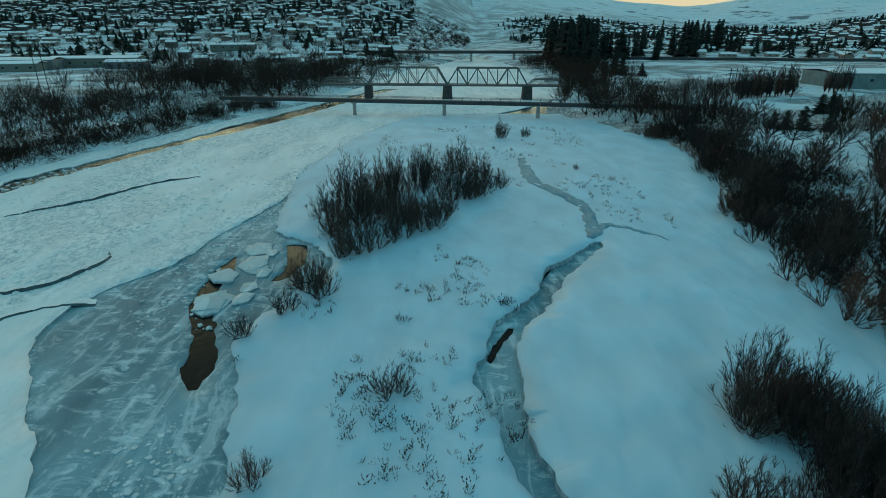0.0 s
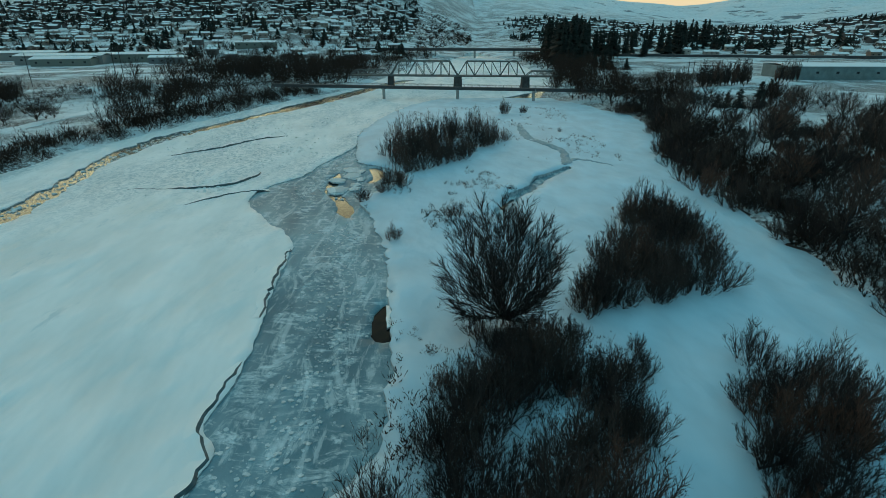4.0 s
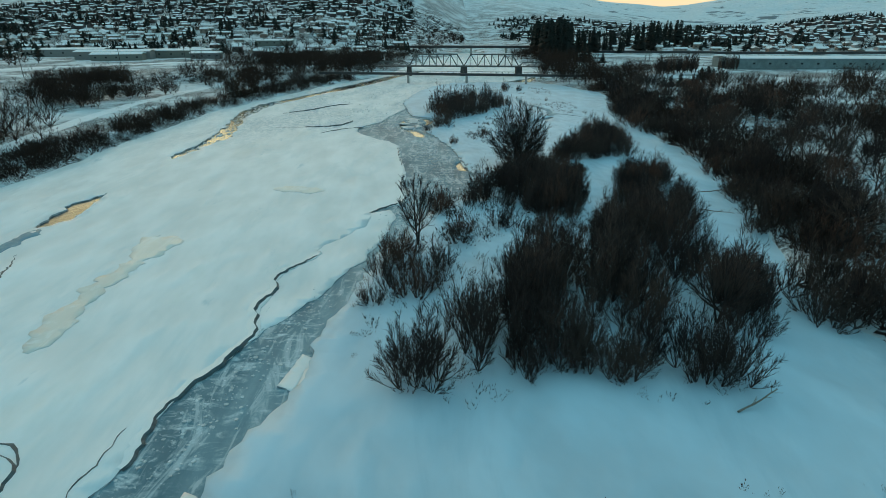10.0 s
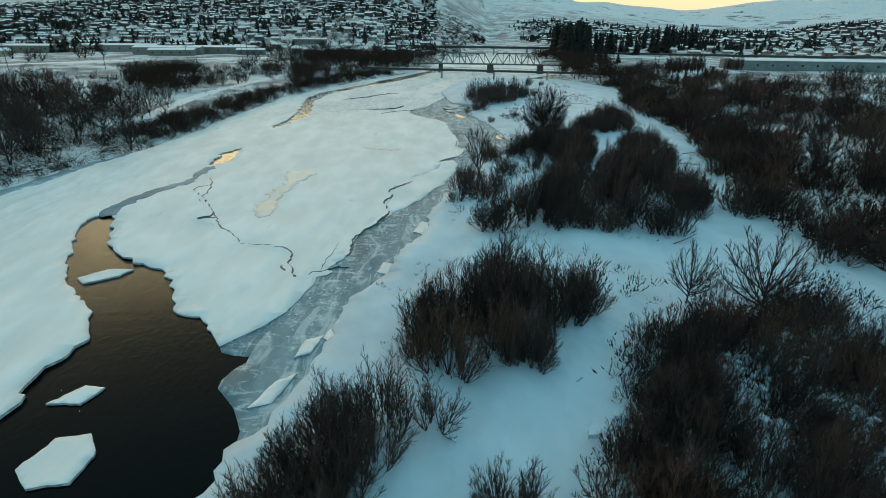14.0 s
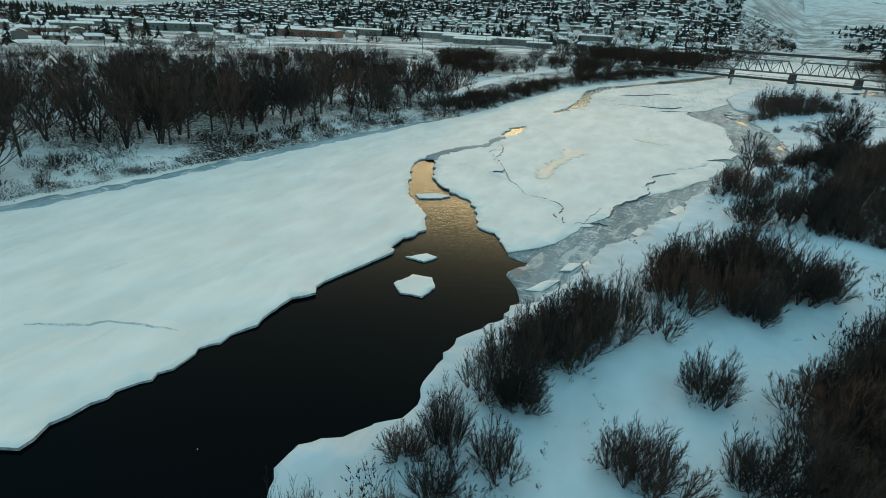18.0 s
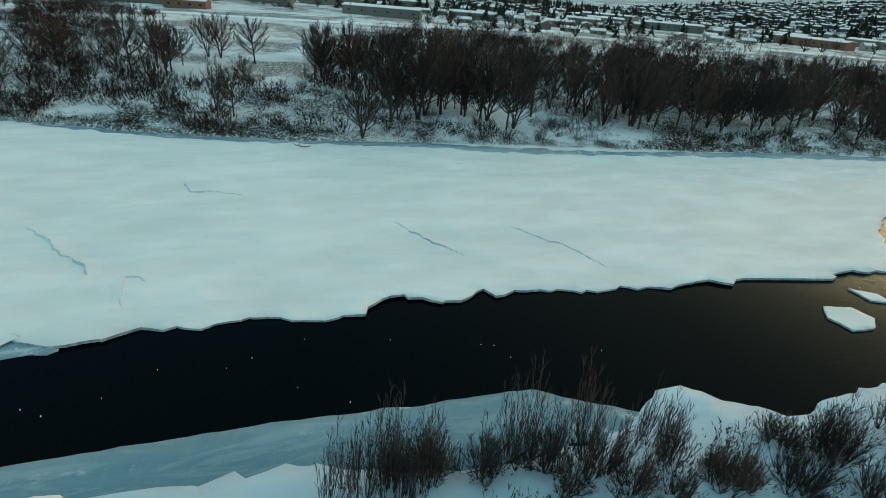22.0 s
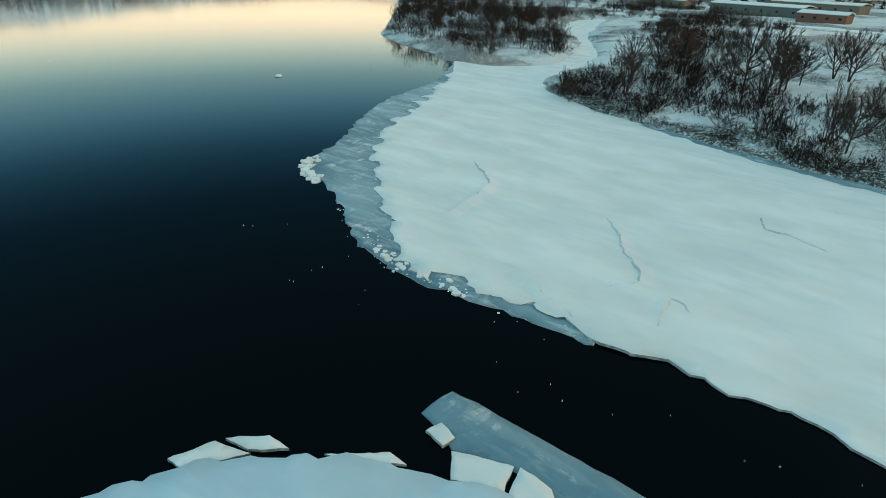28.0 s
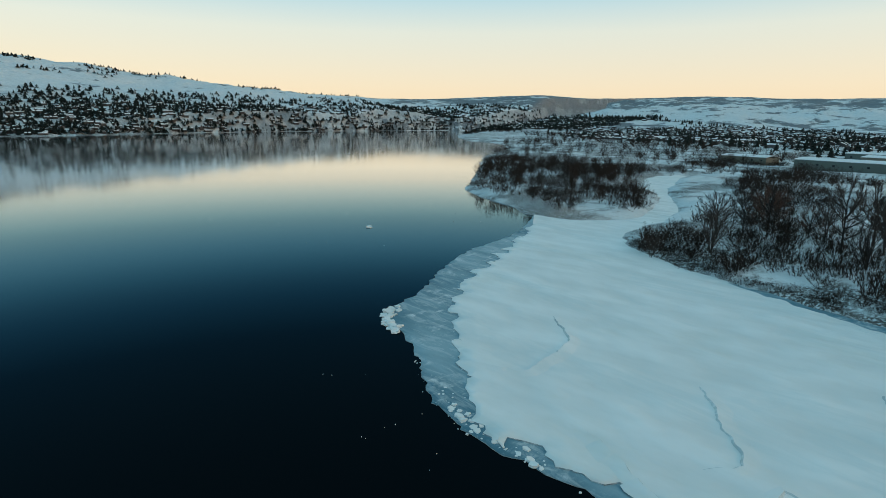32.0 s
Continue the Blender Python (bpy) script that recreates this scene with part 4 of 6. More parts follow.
def conifer_meshes(seed, whorls=22, wide=0.2, sprays=9):
    rng = np.random.default_rng(seed)
    wood = [(0, 0, -0.02, 0.014, 0, 0, 0.5, 0.008), (0, 0, 0.5, 0.008, 0, 0, 1.0, 0.001)]
    v, t = [], []
    for i in range(whorls):
        h = 0.07 + 0.9 * i / whorls
        rad = wide * (1 - h) ** 0.75 * rng.uniform(0.6, 1.25) + 0.012
        for j in range(sprays):
            a = rng.uniform(0, 6.283)
            ln = rad * rng.uniform(0.55, 1.25)
            tip = np.array([math.cos(a) * ln, math.sin(a) * ln, h - ln * 0.35 + rng.uniform(-0.01, 0.02)])
            side = np.array([-math.sin(a), math.cos(a), 0]) * ln * 0.36
            root = np.array([0, 0, h + 0.02])
            mid = root * 0.45 + tip * 0.55
            s = len(v)
            v += [root, mid + side + [0, 0, -0.02], tip, mid - side + [0, 0, -0.02], mid + [0, 0, 0.015]]
            t += [(s, s + 1, s + 4), (s + 1, s + 2, s + 4), (s + 2, s + 3, s + 4), (s + 3, s, s + 4)]
    return limb_mesh(wood), (np.array(v), np.array(t))


def far_conifer(seed, wide):
    """A ragged conifer of few blades."""
    rng = np.random.default_rng(seed)
    v, t = [], []
    for i in range(5):
        h = 0.1 + 0.17 * i
        for j in range(4):
            a = rng.uniform(0, 6.283)
            ln = wide * (1.05 - h) * rng.uniform(0.8, 1.35)
            o, s = np.array([math.cos(a), math.sin(a), 0]), np.array([-math.sin(a), math.cos(a), 0])
            k = len(v)
            v += [np.array([0, 0, h + 0.2]), o * ln + s * ln * 0.6 + [0, 0, h - 0.04], o * ln * 1.2 + [0, 0, h - 0.06], o * ln - s * ln * 0.6 + [0, 0, h - 0.04]]
            t += [(k, k + 1, k + 2), (k, k + 2, k + 3)]
    return np.array(v), np.array(t)


def plant(name, label, category, group, meshes, parts, mats):
    root = new(name)
    tagged(root, label, category, group)
    for (v, t), pn, mt in zip(meshes, parts, mats):
        part(pn, tri_mesh(pn, v, t, mt), mt, root)
    root.location = (0, 0, -500)
    return root




def willows(label, configs, first, name="willow_shrub"):
    return [plant(name, label, "shrub", "shrubs", shrub_meshes(i, *c), ("woody_base", "twig_crown"), (BARK, TWIG)) for i, c in enumerate(configs, first)]


def bare_trees(label, configs, first, twig):
    return [plant("bare_tree", label, "tree", "bare trees", tree_meshes(i, *c), ("trunk", "crown"), (BARK, twig)) for i, c in enumerate(configs, first)]


SHRUBS = willows("bare dark willow shrub standing in snow", [(6, 0.17, 28, 0.24), (7, 0.15, 34, 0.28), (5, 0.18, 24, 0.2), (8, 0.15, 38, 0.30), (6, 0.19, 30, 0.26)], 21)
TALL_SHRUBS = willows("tall dense bare willow thicket shrub in snow", [(7, 0.13, 20, 0.22, 8, 13, 6, 0.7), (8, 0.12, 24, 0.26, 8, 12, 6, 0.7), (6, 0.15, 17, 0.18, 9, 13, 6, 0.7), (7, 0.14, 22, 0.24, 8, 13, 6, 0.7)], 31, "thicket_willow")
BANK_SHRUBS = willows("dark tangled bare shrub of the bank thicket", [(7, 0.19, 34, 0.32, 6, 12, 9, 1.0), (8, 0.17, 40, 0.36, 6, 11, 9, 1.0), (6, 0.21, 30, 0.30, 6, 12, 9, 1.0)], 45, "bank_shrub")
WISPS = willows("thin wispy bare shrub by the ice shelf", [(5, 0.12, 14, 0.2, 6, 7, 5, 0.8), (4, 0.11, 18, 0.16, 6, 7, 5, 0.8)], 41, "wispy_shrub")
TREES = bare_trees("bare leafless riverside cottonwood tree in snow", [(0.22, 0.34, 10, 15, 10, -0.35, 2, 0.011, 1.2, 14, 0.3), (0.3, 0.42, 19, 16, 10, -0.3, 1, 0.012, 1.2, 14, 0.34),
                                                                         (0.2, 0.28, 8, 14, 10, -0.3, 3, 0.010, 1.2, 16, 0.3), (0.26, 0.38, 18, 15, 10, -0.45, 1, 0.012, 1.2, 14, 0.36), (0.18, 0.32, 9, 14, 10, -0.3, 3, 0.010, 1.2, 18, 0.25)], 51, TWIG)
GREAT_TREE = bare_trees("large bare tree with a broad rounded crown", [(0.10, 0.40, 60, 26, 12, -0.85, 1, 0.0045, 0.9)], 63, DARK_TWIG)
SPREADING_TREE = bare_trees("spreading bare tree with heavy crooked limbs", [(0.16, 0.50, 20, 15, 9, -0.3, 1, 0.011, 1.2, 14, 0.22, 0.22)], 65, DARK_TWIG)
POPLARS = [plant("lombardy_poplar", "tall narrow bare poplar in a row", "tree", "poplar row", tree_meshes(i, 0.08, 0.11, 16, 10, 7, -0.7, 1, 0.012, 2.2), ("trunk", "crown"), (BARK, TWIG)) for i in (71, 72)]
PINES = [plant("conifer", "dark evergreen conifer on the snowy terrace", "tree", "conifers", conifer_meshes(s, 20, w), ("trunk", "needles"), (BARK, NEEDLE)) for s, w in ((81, 0.19), (82, 0.15), (83, 0.25), (84, 0.21))]
BUSHES = [bush_mesh(i, 4, w, 4, 5, 5, th) for i, w, th in ((91, 0.24, 2.7), (92, 0.28, 2.6), (93, 0.2, 2.7), (94, 0.26, 2.6))]
ROUND_TREES = [bush_mesh(i, 3, w, 5, 6, 5, 1.2, tr) for i, w, tr in ((95, 0.36, 0.14), (96, 0.42, 0.2), (97, 0.34, 0.1), (98, 0.38, 0.16))]
BRUSH = [bush_mesh(i, 4, w, 3, 2, 3, 4.5) for i, w in ((111, 0.34), (112, 0.42), (113, 0.3))]
UNDERGROWTH = [bush_mesh(i, 4, w, 3, 4, 4, 2.2) for i, w in ((114, 0.26), (115, 0.32), (116, 0.22))]
FAR_TREES = [bush_mesh(i, 3, w, 4, 3, 3, 4.5, 0.12) for i, w in ((101, 0.44), (102, 0.38), (103, 0.5))]
FAR_PINES = [far_conifer(s, w) for s, w in ((104, 0.24), (105, 0.2), (106, 0.3))]
rnd = random.Random(11)
ISLE_RING = np.array(isle_outline)


def surface(x, y):
    g = ground_at(x, y)
    if -70 < x < 140 and -280 < y < 260 and within(x, y, ISLE_RING):
        g = max(g, isle_height(x, y))
    return g


def put(kind, x, y, h, wide=1.0, pick=None):
    """Stand a copy of a plant of height h at a place."""
    kind = TALL_SHRUBS if kind is SHRUBS and h > 6.4 else kind
    src = kind[rnd.randrange(len(kind)) if pick is None else pick]
    m = pose(x, y, surface(x, y) - 0.05, rnd.uniform(-3, 3), rnd.uniform(-3, 3), rnd.uniform(0, 360))
    ob = copy_thing(src, m)
    ob.scale = (h * wide, h * wide, h)
    return ob


def mass(name, label, category, spots, pool, mat):
    """One joined growth of many plants: x, y, height, breadth."""
    vs, ts, k = [], [], 0
    for x, y, h, wide in spots:
        v, t = pool[rnd.randrange(len(pool))]
        a = rnd.uniform(0, 6.283)
        c, s = math.cos(a) * h * wide, math.sin(a) * h * wide
        z = surface(x, y) - 0.1
        vs.append(np.stack([v[:, 0] * c - v[:, 1] * s + x, v[:, 0] * s + v[:, 1] * c + y, v[:, 2] * h + z], 1))
        ts.append(t + k)
        k += len(v)
    ob = new(name, tri_mesh(name, np.concatenate(vs), np.concatenate(ts), mat))
    return tagged(ob, label, category, kind="stuff")


def scatter(count, box_xy, test, seed):
    """Random places in a box that pass the test."""
    r = random.Random(seed)
    out, tries = [], 0
    while len(out) < count and tries < count * 60:
        tries += 1
        x, y = r.uniform(box_xy[0], box_xy[2]), r.uniform(box_xy[1], box_xy[3])
        if test(x, y):
            out.append((x, y))
    return out


def sized(spots, lo, hi, wl, wh):
    return [(x, y, rnd.uniform(lo, hi), rnd.uniform(wl, wh)) for x, y in spots]


# shrubs and trees of the island: place, height
NORTH_CLUMP = [(20, 184, 7.5), (-4, 126, 10), (-12, 118, 10.5), (9, 126, 8), (-22, 100, 8), (-18.7, 108.4, 12), (-10.1, 103, 12), (-13.1, 83.4, 8.6), (-8.1, 88.7, 8.9), (-3.4, 93.7, 8.5), (1.9, 112.7, 12), (8.1, 115.3, 6.2), (12.3, 120.4, 4.9), (3.7, 135, 10), (-19.1, 90.7, 8.3), (-17.1, 66.8, 4.9), (-20.8, 62.8, 3.4), (28.3, 187.4, 3.6), (35.1, 139.4, 1.8), (-13.4, 101.3, 9.7), (-6.7, 96.9, 8.7), (-0.4, 99.2, 8), (5.5, 113.3, 7.9), (-16.5, 80.8, 5.5), (-5.4, 117.6, 10.8), (-19.5, 70.3, 5.1), (-15.9, 96.7, 10.9)]
FORK_CLUMP = [(-14.2, -17.7, 5.7), (-14.9, -30.1, 4.5), (-21.4, -34.6, 4.5), (-15.4, -33.8, 3.2), (-4.3, -27.4, 11), (1.6, -30.8, 12), (-7.3, -19.4, 7.6), (6.3, -28, 10.5), (-2.7, -37.3, 7.4), (5.4, -38.3, 5.9), (-10.3, -46.2, 4.9), (-2, -45.4, 3.6), (-18.2, -50.5, 4.2), (-7.1, -32.5, 4.6), (26.3, -16.1, 6.1), (30, -19, 4.7), (19.8, -38.9, 8.2), (12.1, -41.6, 3.2), (29.5, -33.1, 6.2), (18.5, -32.8, 4.6), (-12.2, -29.3, 8.9), (24.9, -23.5, 6.1), (-21.9, -38.4, 5.9), (-19.1, -54.6, 5.1), (-5.3, -51.2, 3.6)]
SHORE_SHRUBS = [(-46.6, -160.2, 6.9), (-34.9, -152.7, 4.7), (-29.6, -156.4, 6), (-26.9, -155.3, 3.2), (-50.7, -164.6, 2.7), (-37, -159.4, 3.4), (-45.2, -153.2, 7), (-34.4, -172.5, 6.3), (-31.1, -170.7, 3.9), (-46.9, -183.4, 4.5), (-44.5, -177.1, 4.5), (-51.4, -180.3, 3.2), (-49.7, -176.5, 5.6), (-48.7, -169.1, 6.2), (-40.8, -166.2, 3.4), (-48, -187.1, 3.9), (-50, -188.7, 3.1), (-36.9, -156.5, 4.8), (-45.4, -169.1, 5.6), (-25.1, -161, 3.3), (-55.5, -209.7, 5.2), (-53.9, -202.7, 5.3), (-52.2, -199.1, 5.9), (-48.3, -189.1, 5), (-53.7, -207.7, 4.7), (-55.3, -211.9, 4.6), (-49.6, -197, 4.8), (-47.9, -193.8, 4.4), (-50.8, -202, 4.2), (-23, -168, 5.5), (-21, -165, 6), (-25, -171, 4.5)]
STRAYS = [(32, 45, 8.6), (35, 41, 8), (29.5, 41, 7.6), (36, 36, 7), (33, 38, 7.8), (-27.9, -158.2, 6.2), (-32.9, -173.4, 6.6), (-30.9, -173.2, 5.2), (-48.5, -177.6, 6.7), (-43.2, -177.9, 4.5), (-51, -180.2, 3.3), (-46.5, -182.9, 4.7), (-29.2, -157, 4.4), (-34.6, -172.4, 5),
          (-24.4, 57.1, 3.1), (-5.4, 45, 3.4), (-16, 34, 3), (-30, -62, 5.5), (-27, -66, 6.4), (-23, -70, 6.6), (-29, -72, 4.6), (-31.5, -76, 3.6), (-22, -64, 5.2), (-25.5, -74, 5), (-31, -67, 4.2), (-27.5, -59, 4.8)]
# outline on the ground, how many shrubs, their heights at the rim and inside
THICKETS = [
    ([(9, 7), (11, 3), (16, -2), (20, -2), (27, 8), (37, 16), (40, 28), (38, 44), (32, 50), (27, 46), (22, 34), (14, 18)], 34, 5.0, 8.4),
    ([(-8, -22), (-4, -39), (6, -42), (10, -30), (12, -8), (5, -4), (-6, -14)], 26, 5.0, 9.5),
    ([(-9, -10), (-7, -4), (-4, 0), (7, 2), (16, -3), (15, -10), (8, -14), (-6, -14)], 30, 2.6, 5.2),
    ([(22, -14), (19, -24), (16, -34), (10, -42), (8, -47), (22, -52), (30, -40), (33, -22), (36, -4), (29, -3)], 32, 4.8, 8.4),
    ([(-26, -97), (-21, -98.5), (-16, -93.5), (-9, -93), (1, -95), (10, -95), (17, -86), (24, -70), (26, -62), (23, -52), (11, -47), (0, -57), (-9, -64), (-17, -77), (-23, -85), (-28, -92)], 50, 6.5, 12.0),
    ([(-38.6, -139), (-33.8, -142), (-26.8, -141), (-20.8, -135), (-15.5, -130), (-14, -121), (-20, -117), (-30, -117), (-36, -125), (-40, -132)], 24, 5.8, 10.8),
    ([(-48, -171), (-43, -169), (-41, -160), (-36.5, -152), (-33, -152), (-34, -146), (-42, -143), (-47, -152), (-50, -163)], 19, 5.4, 9.8),
    ([(-27, -168), (-22.5, -158), (-18, -149), (-7, -127), (-3, -125), (2, -124), (17, -124), (22, -135), (14, -152), (0, -168), (-14, -178), (-26, -176)], 70, 4.6, 8.4),
    ([(-27, -170), (-22, -158), (-17, -148), (-8, -130), (-2, -132), (-8, -148), (-14, -160), (-18, -172)], 34, 4.2, 7.2),
]


def fill(outline, count, lo, hi, seed):
    """Shrubs spread evenly over a thicket, lower at its rim."""
    ring = np.array(outline, dtype=float)
    edge = np.array(smooth_line(outline + outline[:1], 1.0))
    x0, y0, x1, y1 = ring[:, 0].min(), ring[:, 1].min(), ring[:, 0].max(), ring[:, 1].max()
    out = []
    for x, y in scatter(count * 6, (x0, y0, x1, y1), lambda x, y: within(x, y, ring), seed):
        room = 1.5 if len(out) < count * 0.7 else 0.8
        if len(out) < count and all(math.hypot(x - p[0], y - p[1]) > room for p in out):
            k = min(1.0, gap_to(x, y, edge) / 5)
            out.append((x, y, (lo + (hi - lo) * k) * rnd.uniform(0.72, 1.06)))
    return out


thicket_spots = [q for i, t in enumerate(THICKETS) for q in fill(*t, 300 + i)]
island_spots = NORTH_CLUMP + FORK_CLUMP + [(x, y, h if y > -186 else h * 0.75) for x, y, h in SHORE_SHRUBS if y < -158 and x < -42] + STRAYS + thicket_spots
for x, y, h in island_spots:
    put(SHRUBS, x, y, h * (1.08 if h > 6.2 else 1.2), rnd.uniform(0.95, 1.2))
for x, y, h, wide in [(-25.6, -55.5, 13.2, 0.8), (24.3, -49.8, 7.2, 1.15), (12.8, -82.1, 11.5, 0.95), (17, -78, 9, 1.1)]:
    put(TREES, x, y, h, wide)
for x, y, h in [(x, y, h * 1.6) for x, y, h in SHORE_SHRUBS if y < -186] + [(-37.8, -145.9, 8.6), (-51.6, -192.4, 6.9), (-58.6, -217.6, 9.2), (-55.8, -213.2, 11.7), (-55.3, -204.7, 8.7), (-53.3, -190.3, 5.8), (-56.5, -215.6, 9.7), (-10.5, -28, 8.5), (-13, -31, 9.5)]:
    put(WISPS, x, y, h, 0.75)
under = []
for x, y, h in island_spots:
    if h > 3.0:
        for _ in range(2):
            a, r = rnd.uniform(0, 6.283), rnd.uniform(0.3, 0.25 + 0.36 * h)
            under.append((x + r * math.cos(a), y + r * math.sin(a), min(3.6, h * rnd.uniform(0.2, 0.5)), rnd.uniform(0.9, 1.4)))
mass("thicket_undergrowth", "tangled dark undergrowth between the willow shrubs", "thicket", under, UNDERGROWTH, WOODS)
EAST_FILL = np.array([(-21, -150), (-10, -138), (0, -128), (14, -124), (22, -130), (16, -150), (2, -165), (-12, -171), (-24, -168)])
FORK_FILL = np.array([(-9, -2), (12, -4), (12, -16), (6, -26), (-12, -26)])
for _ in range(26):
    t = rnd.random()
    put(WISPS, -51 - 4 * t + rnd.uniform(-3, 2), -191 - 28 * t + rnd.uniform(-2.5, 2.5), rnd.uniform(7, 12), 0.55)
mass("shore_undergrowth", "low red-brown brush between the shrubs and on the snow", "brush",
     sized(scatter(140, (-24, -171, 22, -124), lambda x, y: within(x, y, EAST_FILL), 183), 1.5, 4.2, 0.8, 1.2) + sized(scatter(190, (-12, -26, 12, -2), lambda x, y: within(x, y, FORK_FILL), 184), 0.9, 2.6, 0.8, 1.2) +
     sized(scatter(80, (-56, -216, -42, -150), lambda x, y: within(x, y, ISLE_RING) and abs(x + 49 - 0.1 * (y + 190)) < 7, 171), 1.0, 3.2, 0.8, 1.2)
     + sized(scatter(300, (-22, -60, 10, -4), lambda x, y: within(x, y, ISLE_RING) and fbm(x, y, 0.08, 2, 31) > -0.1, 172), 0.9, 3.2, 0.8, 1.3)
     + sized(scatter(190, (-18, -152, 26, -112), lambda x, y: within(x, y, ISLE_RING) and fbm(x, y, 0.08, 2, 32) > -0.2, 173), 1.4, 4.4, 0.8, 1.3)
     + sized(scatter(90, (-34, -98, 14, -60), lambda x, y: within(x, y, ISLE_RING), 174), 0.8, 2.0, 0.8, 1.3), BRUSH, WOODS)
put(GREAT_TREE, 0.6, 3.2, 17, 1.18)
put(SPREADING_TREE, 7.3, -125.6, 13, 1.0)
put(SPREADING_TREE, -0.5, -121.5, 9.5, 0.75)


WEST_EDGE, EAST_EDGE, ISLET_EDGE = (np.array(smooth_line(k, 12)) for k in (BANK_WEST + CHANNEL_N, BANK_EAST, ISLET))
WEST_RING, EAST_RING, ISLET_RING = np.array(WEST_LAND), np.array(EAST_LAND), np.array(ISLET_LAND)


def in_from(x, y, ring, edge):
    """Metres inland, negative off it."""
    d = gap_to(x, y, edge)
    return d if within(x, y, ring) else -d


def west_in(x, y):
    return in_from(x, y, WEST_RING, WEST_EDGE)


def east_in(x, y):
    return in_from(x, y, EAST_RING, EAST_EDGE)


def islet_in(x, y):
    return in_from(x, y, ISLET_RING, ISLET_EDGE)


def stubble(x, y):
    """The open field behind the west bank."""
    return -560 < x < -222 and -290 < y < min(-140, -195 + 0.4 * (-248 - x))


# cottonwoods of the west bank: place, height
WEST_SOUTH = [(-177.5, -299, 9.5), (-188, -287, 15), (-230, -284, 15), (-214, -262, 22), (-233, -258, 20), (-175, -236, 14), (-204, -230, 10), (-154, -202, 16), (-164, -193, 24), (-167, -185, 25),
              (-173, -177, 24), (-168, -167, 20), (-157, -163.5, 20), (-171, -150, 19), (-177, -135, 18), (-162, -131, 17), (-160, -123.6, 18), (-164.5, -114, 18), (-163, -104.5, 18), (-158, -98, 18), (-163, -85, 18)]
WEST_NORTH = [(-172, -182, 21), (-183, -175, 20), (-172.5, -171, 20), (-165, -166, 19), (-158, -161, 17), (-181, -139, 18), (-171, -132, 18), (-159.6, -123, 19), (-159, -115.6, 18),
              (-156, -105, 18), (-161, -88, 18), (-156, -80, 18), (-151, -74, 18), (-151, -55, 18), (-144, -44, 16), (-138, -24, 15), (-128, -28, 12), (-168, -60, 17), (-172, -40, 16), (-160, -30, 16)]
for x, y, h in WEST_SOUTH + WEST_NORTH:
    put(TREES, x, y, h, rnd.uniform(0.75, 1.0))
for x, y in scatter(70, (-250, -210, -125, 0), lambda x, y: 12 < west_in(x, y) < 80 and fbm(x, y, 0.03, 2, 3) > -0.3, 1):
    put(TREES, x, y, rnd.uniform(14, 20), rnd.uniform(0.75, 1.0))
for x, y in scatter(16, (-270, -310, -165, -225), lambda x, y: 9 < west_in(x, y) < 90, 101):
    put(TREES, x, y, rnd.uniform(11, 18), rnd.uniform(0.8, 1.05))
mass("slope_scrub", "dark scrub and rock on the steep end of the town hill", "scrub",
     sized(scatter(420, (-90, 640, 60, 1500), lambda x, y: 6 < ground_at(x, y) < 90 and x > -0.06 * y, 211), 3, 8, 1.2, 2.2), FAR_TREES, WOODS)
mass("thicket_scrub", "tangled saplings filling the eastern thickets", "thicket",
     sized(scatter(150, (30, -120, 120, 120), lambda x, y: 2 < east_in(x, y) < 60 and fbm(x, y, 0.03, 2, 5) > -0.3, 127), 1.5, 4, 1.0, 1.5), UNDERGROWTH, WOODS)
# east bank: place, height
EAST_SPOTS = [(54.5, 51, 9), (59, 33, 10), (54, 5, 9), (61, 0, 10), (44, -42, 9), (49.5, -45, 10), (28, -73, 7), (33, -72, 8), (45, -36.5, 9), (53, -17, 9), (47, -45, 8), (57, -45.5, 10), (33, -78, 7), (30, -106, 7),
              (62, -71, 12), (26.5, -82, 6), (58, 102, 8), (56, 87, 8.5), (54, 73, 9), (52.6, 62, 9), (67, 135, 5), (88, 163, 9), (84, 172, 8), (93, 211, 7)]
for x, y, h in EAST_SPOTS:
    put(BANK_SHRUBS, x, y, h, rnd.uniform(0.95, 1.15))
for x, y in scatter(40, (60, -110, 190, 110), lambda x, y: 14 < east_in(x, y) < 90, 8):
    put(TREES, x, y, rnd.uniform(9, 14), rnd.uniform(0.85, 1.15))
for x, y in scatter(120, (26, -122, 110, 190), lambda x, y: 0.5 < east_in(x, y) < 11, 201):
    put(BANK_SHRUBS, x, y, rnd.uniform(4.5, 8.5), rnd.uniform(1.0, 1.25))
for x, y in scatter(95, (30, -118, 150, 130), lambda x, y: 10 < east_in(x, y) < 75 and fbm(x, y, 0.03, 2, 5) > -0.3, 202):
    put(BANK_SHRUBS, x, y, rnd.uniform(4, 8), rnd.uniform(1.0, 1.25))
for x, y in scatter(95, (40, -118, 170, 200), lambda x, y: 5 < east_in(x, y) < 80, 203):
    put(TREES, x, y, rnd.uniform(8, 13), rnd.uniform(1.0, 1.25))
# single broad trees of the park beyond the east bank: place, height
PARK_TREES = [(73, 151, 11.3), (79, 150, 9), (84, 156, 10.7), (84, 139, 8.8), (95, 136, 8.5), (107, 130, 11), (101, 118, 9), (118, 140, 9), (86, 122, 10), (96, 105, 9), (112, 108, 10), (132, 122, 9), (76, 168, 8)]
for x, y, h in PARK_TREES:
    put(TREES, x, y, h, 1.25)


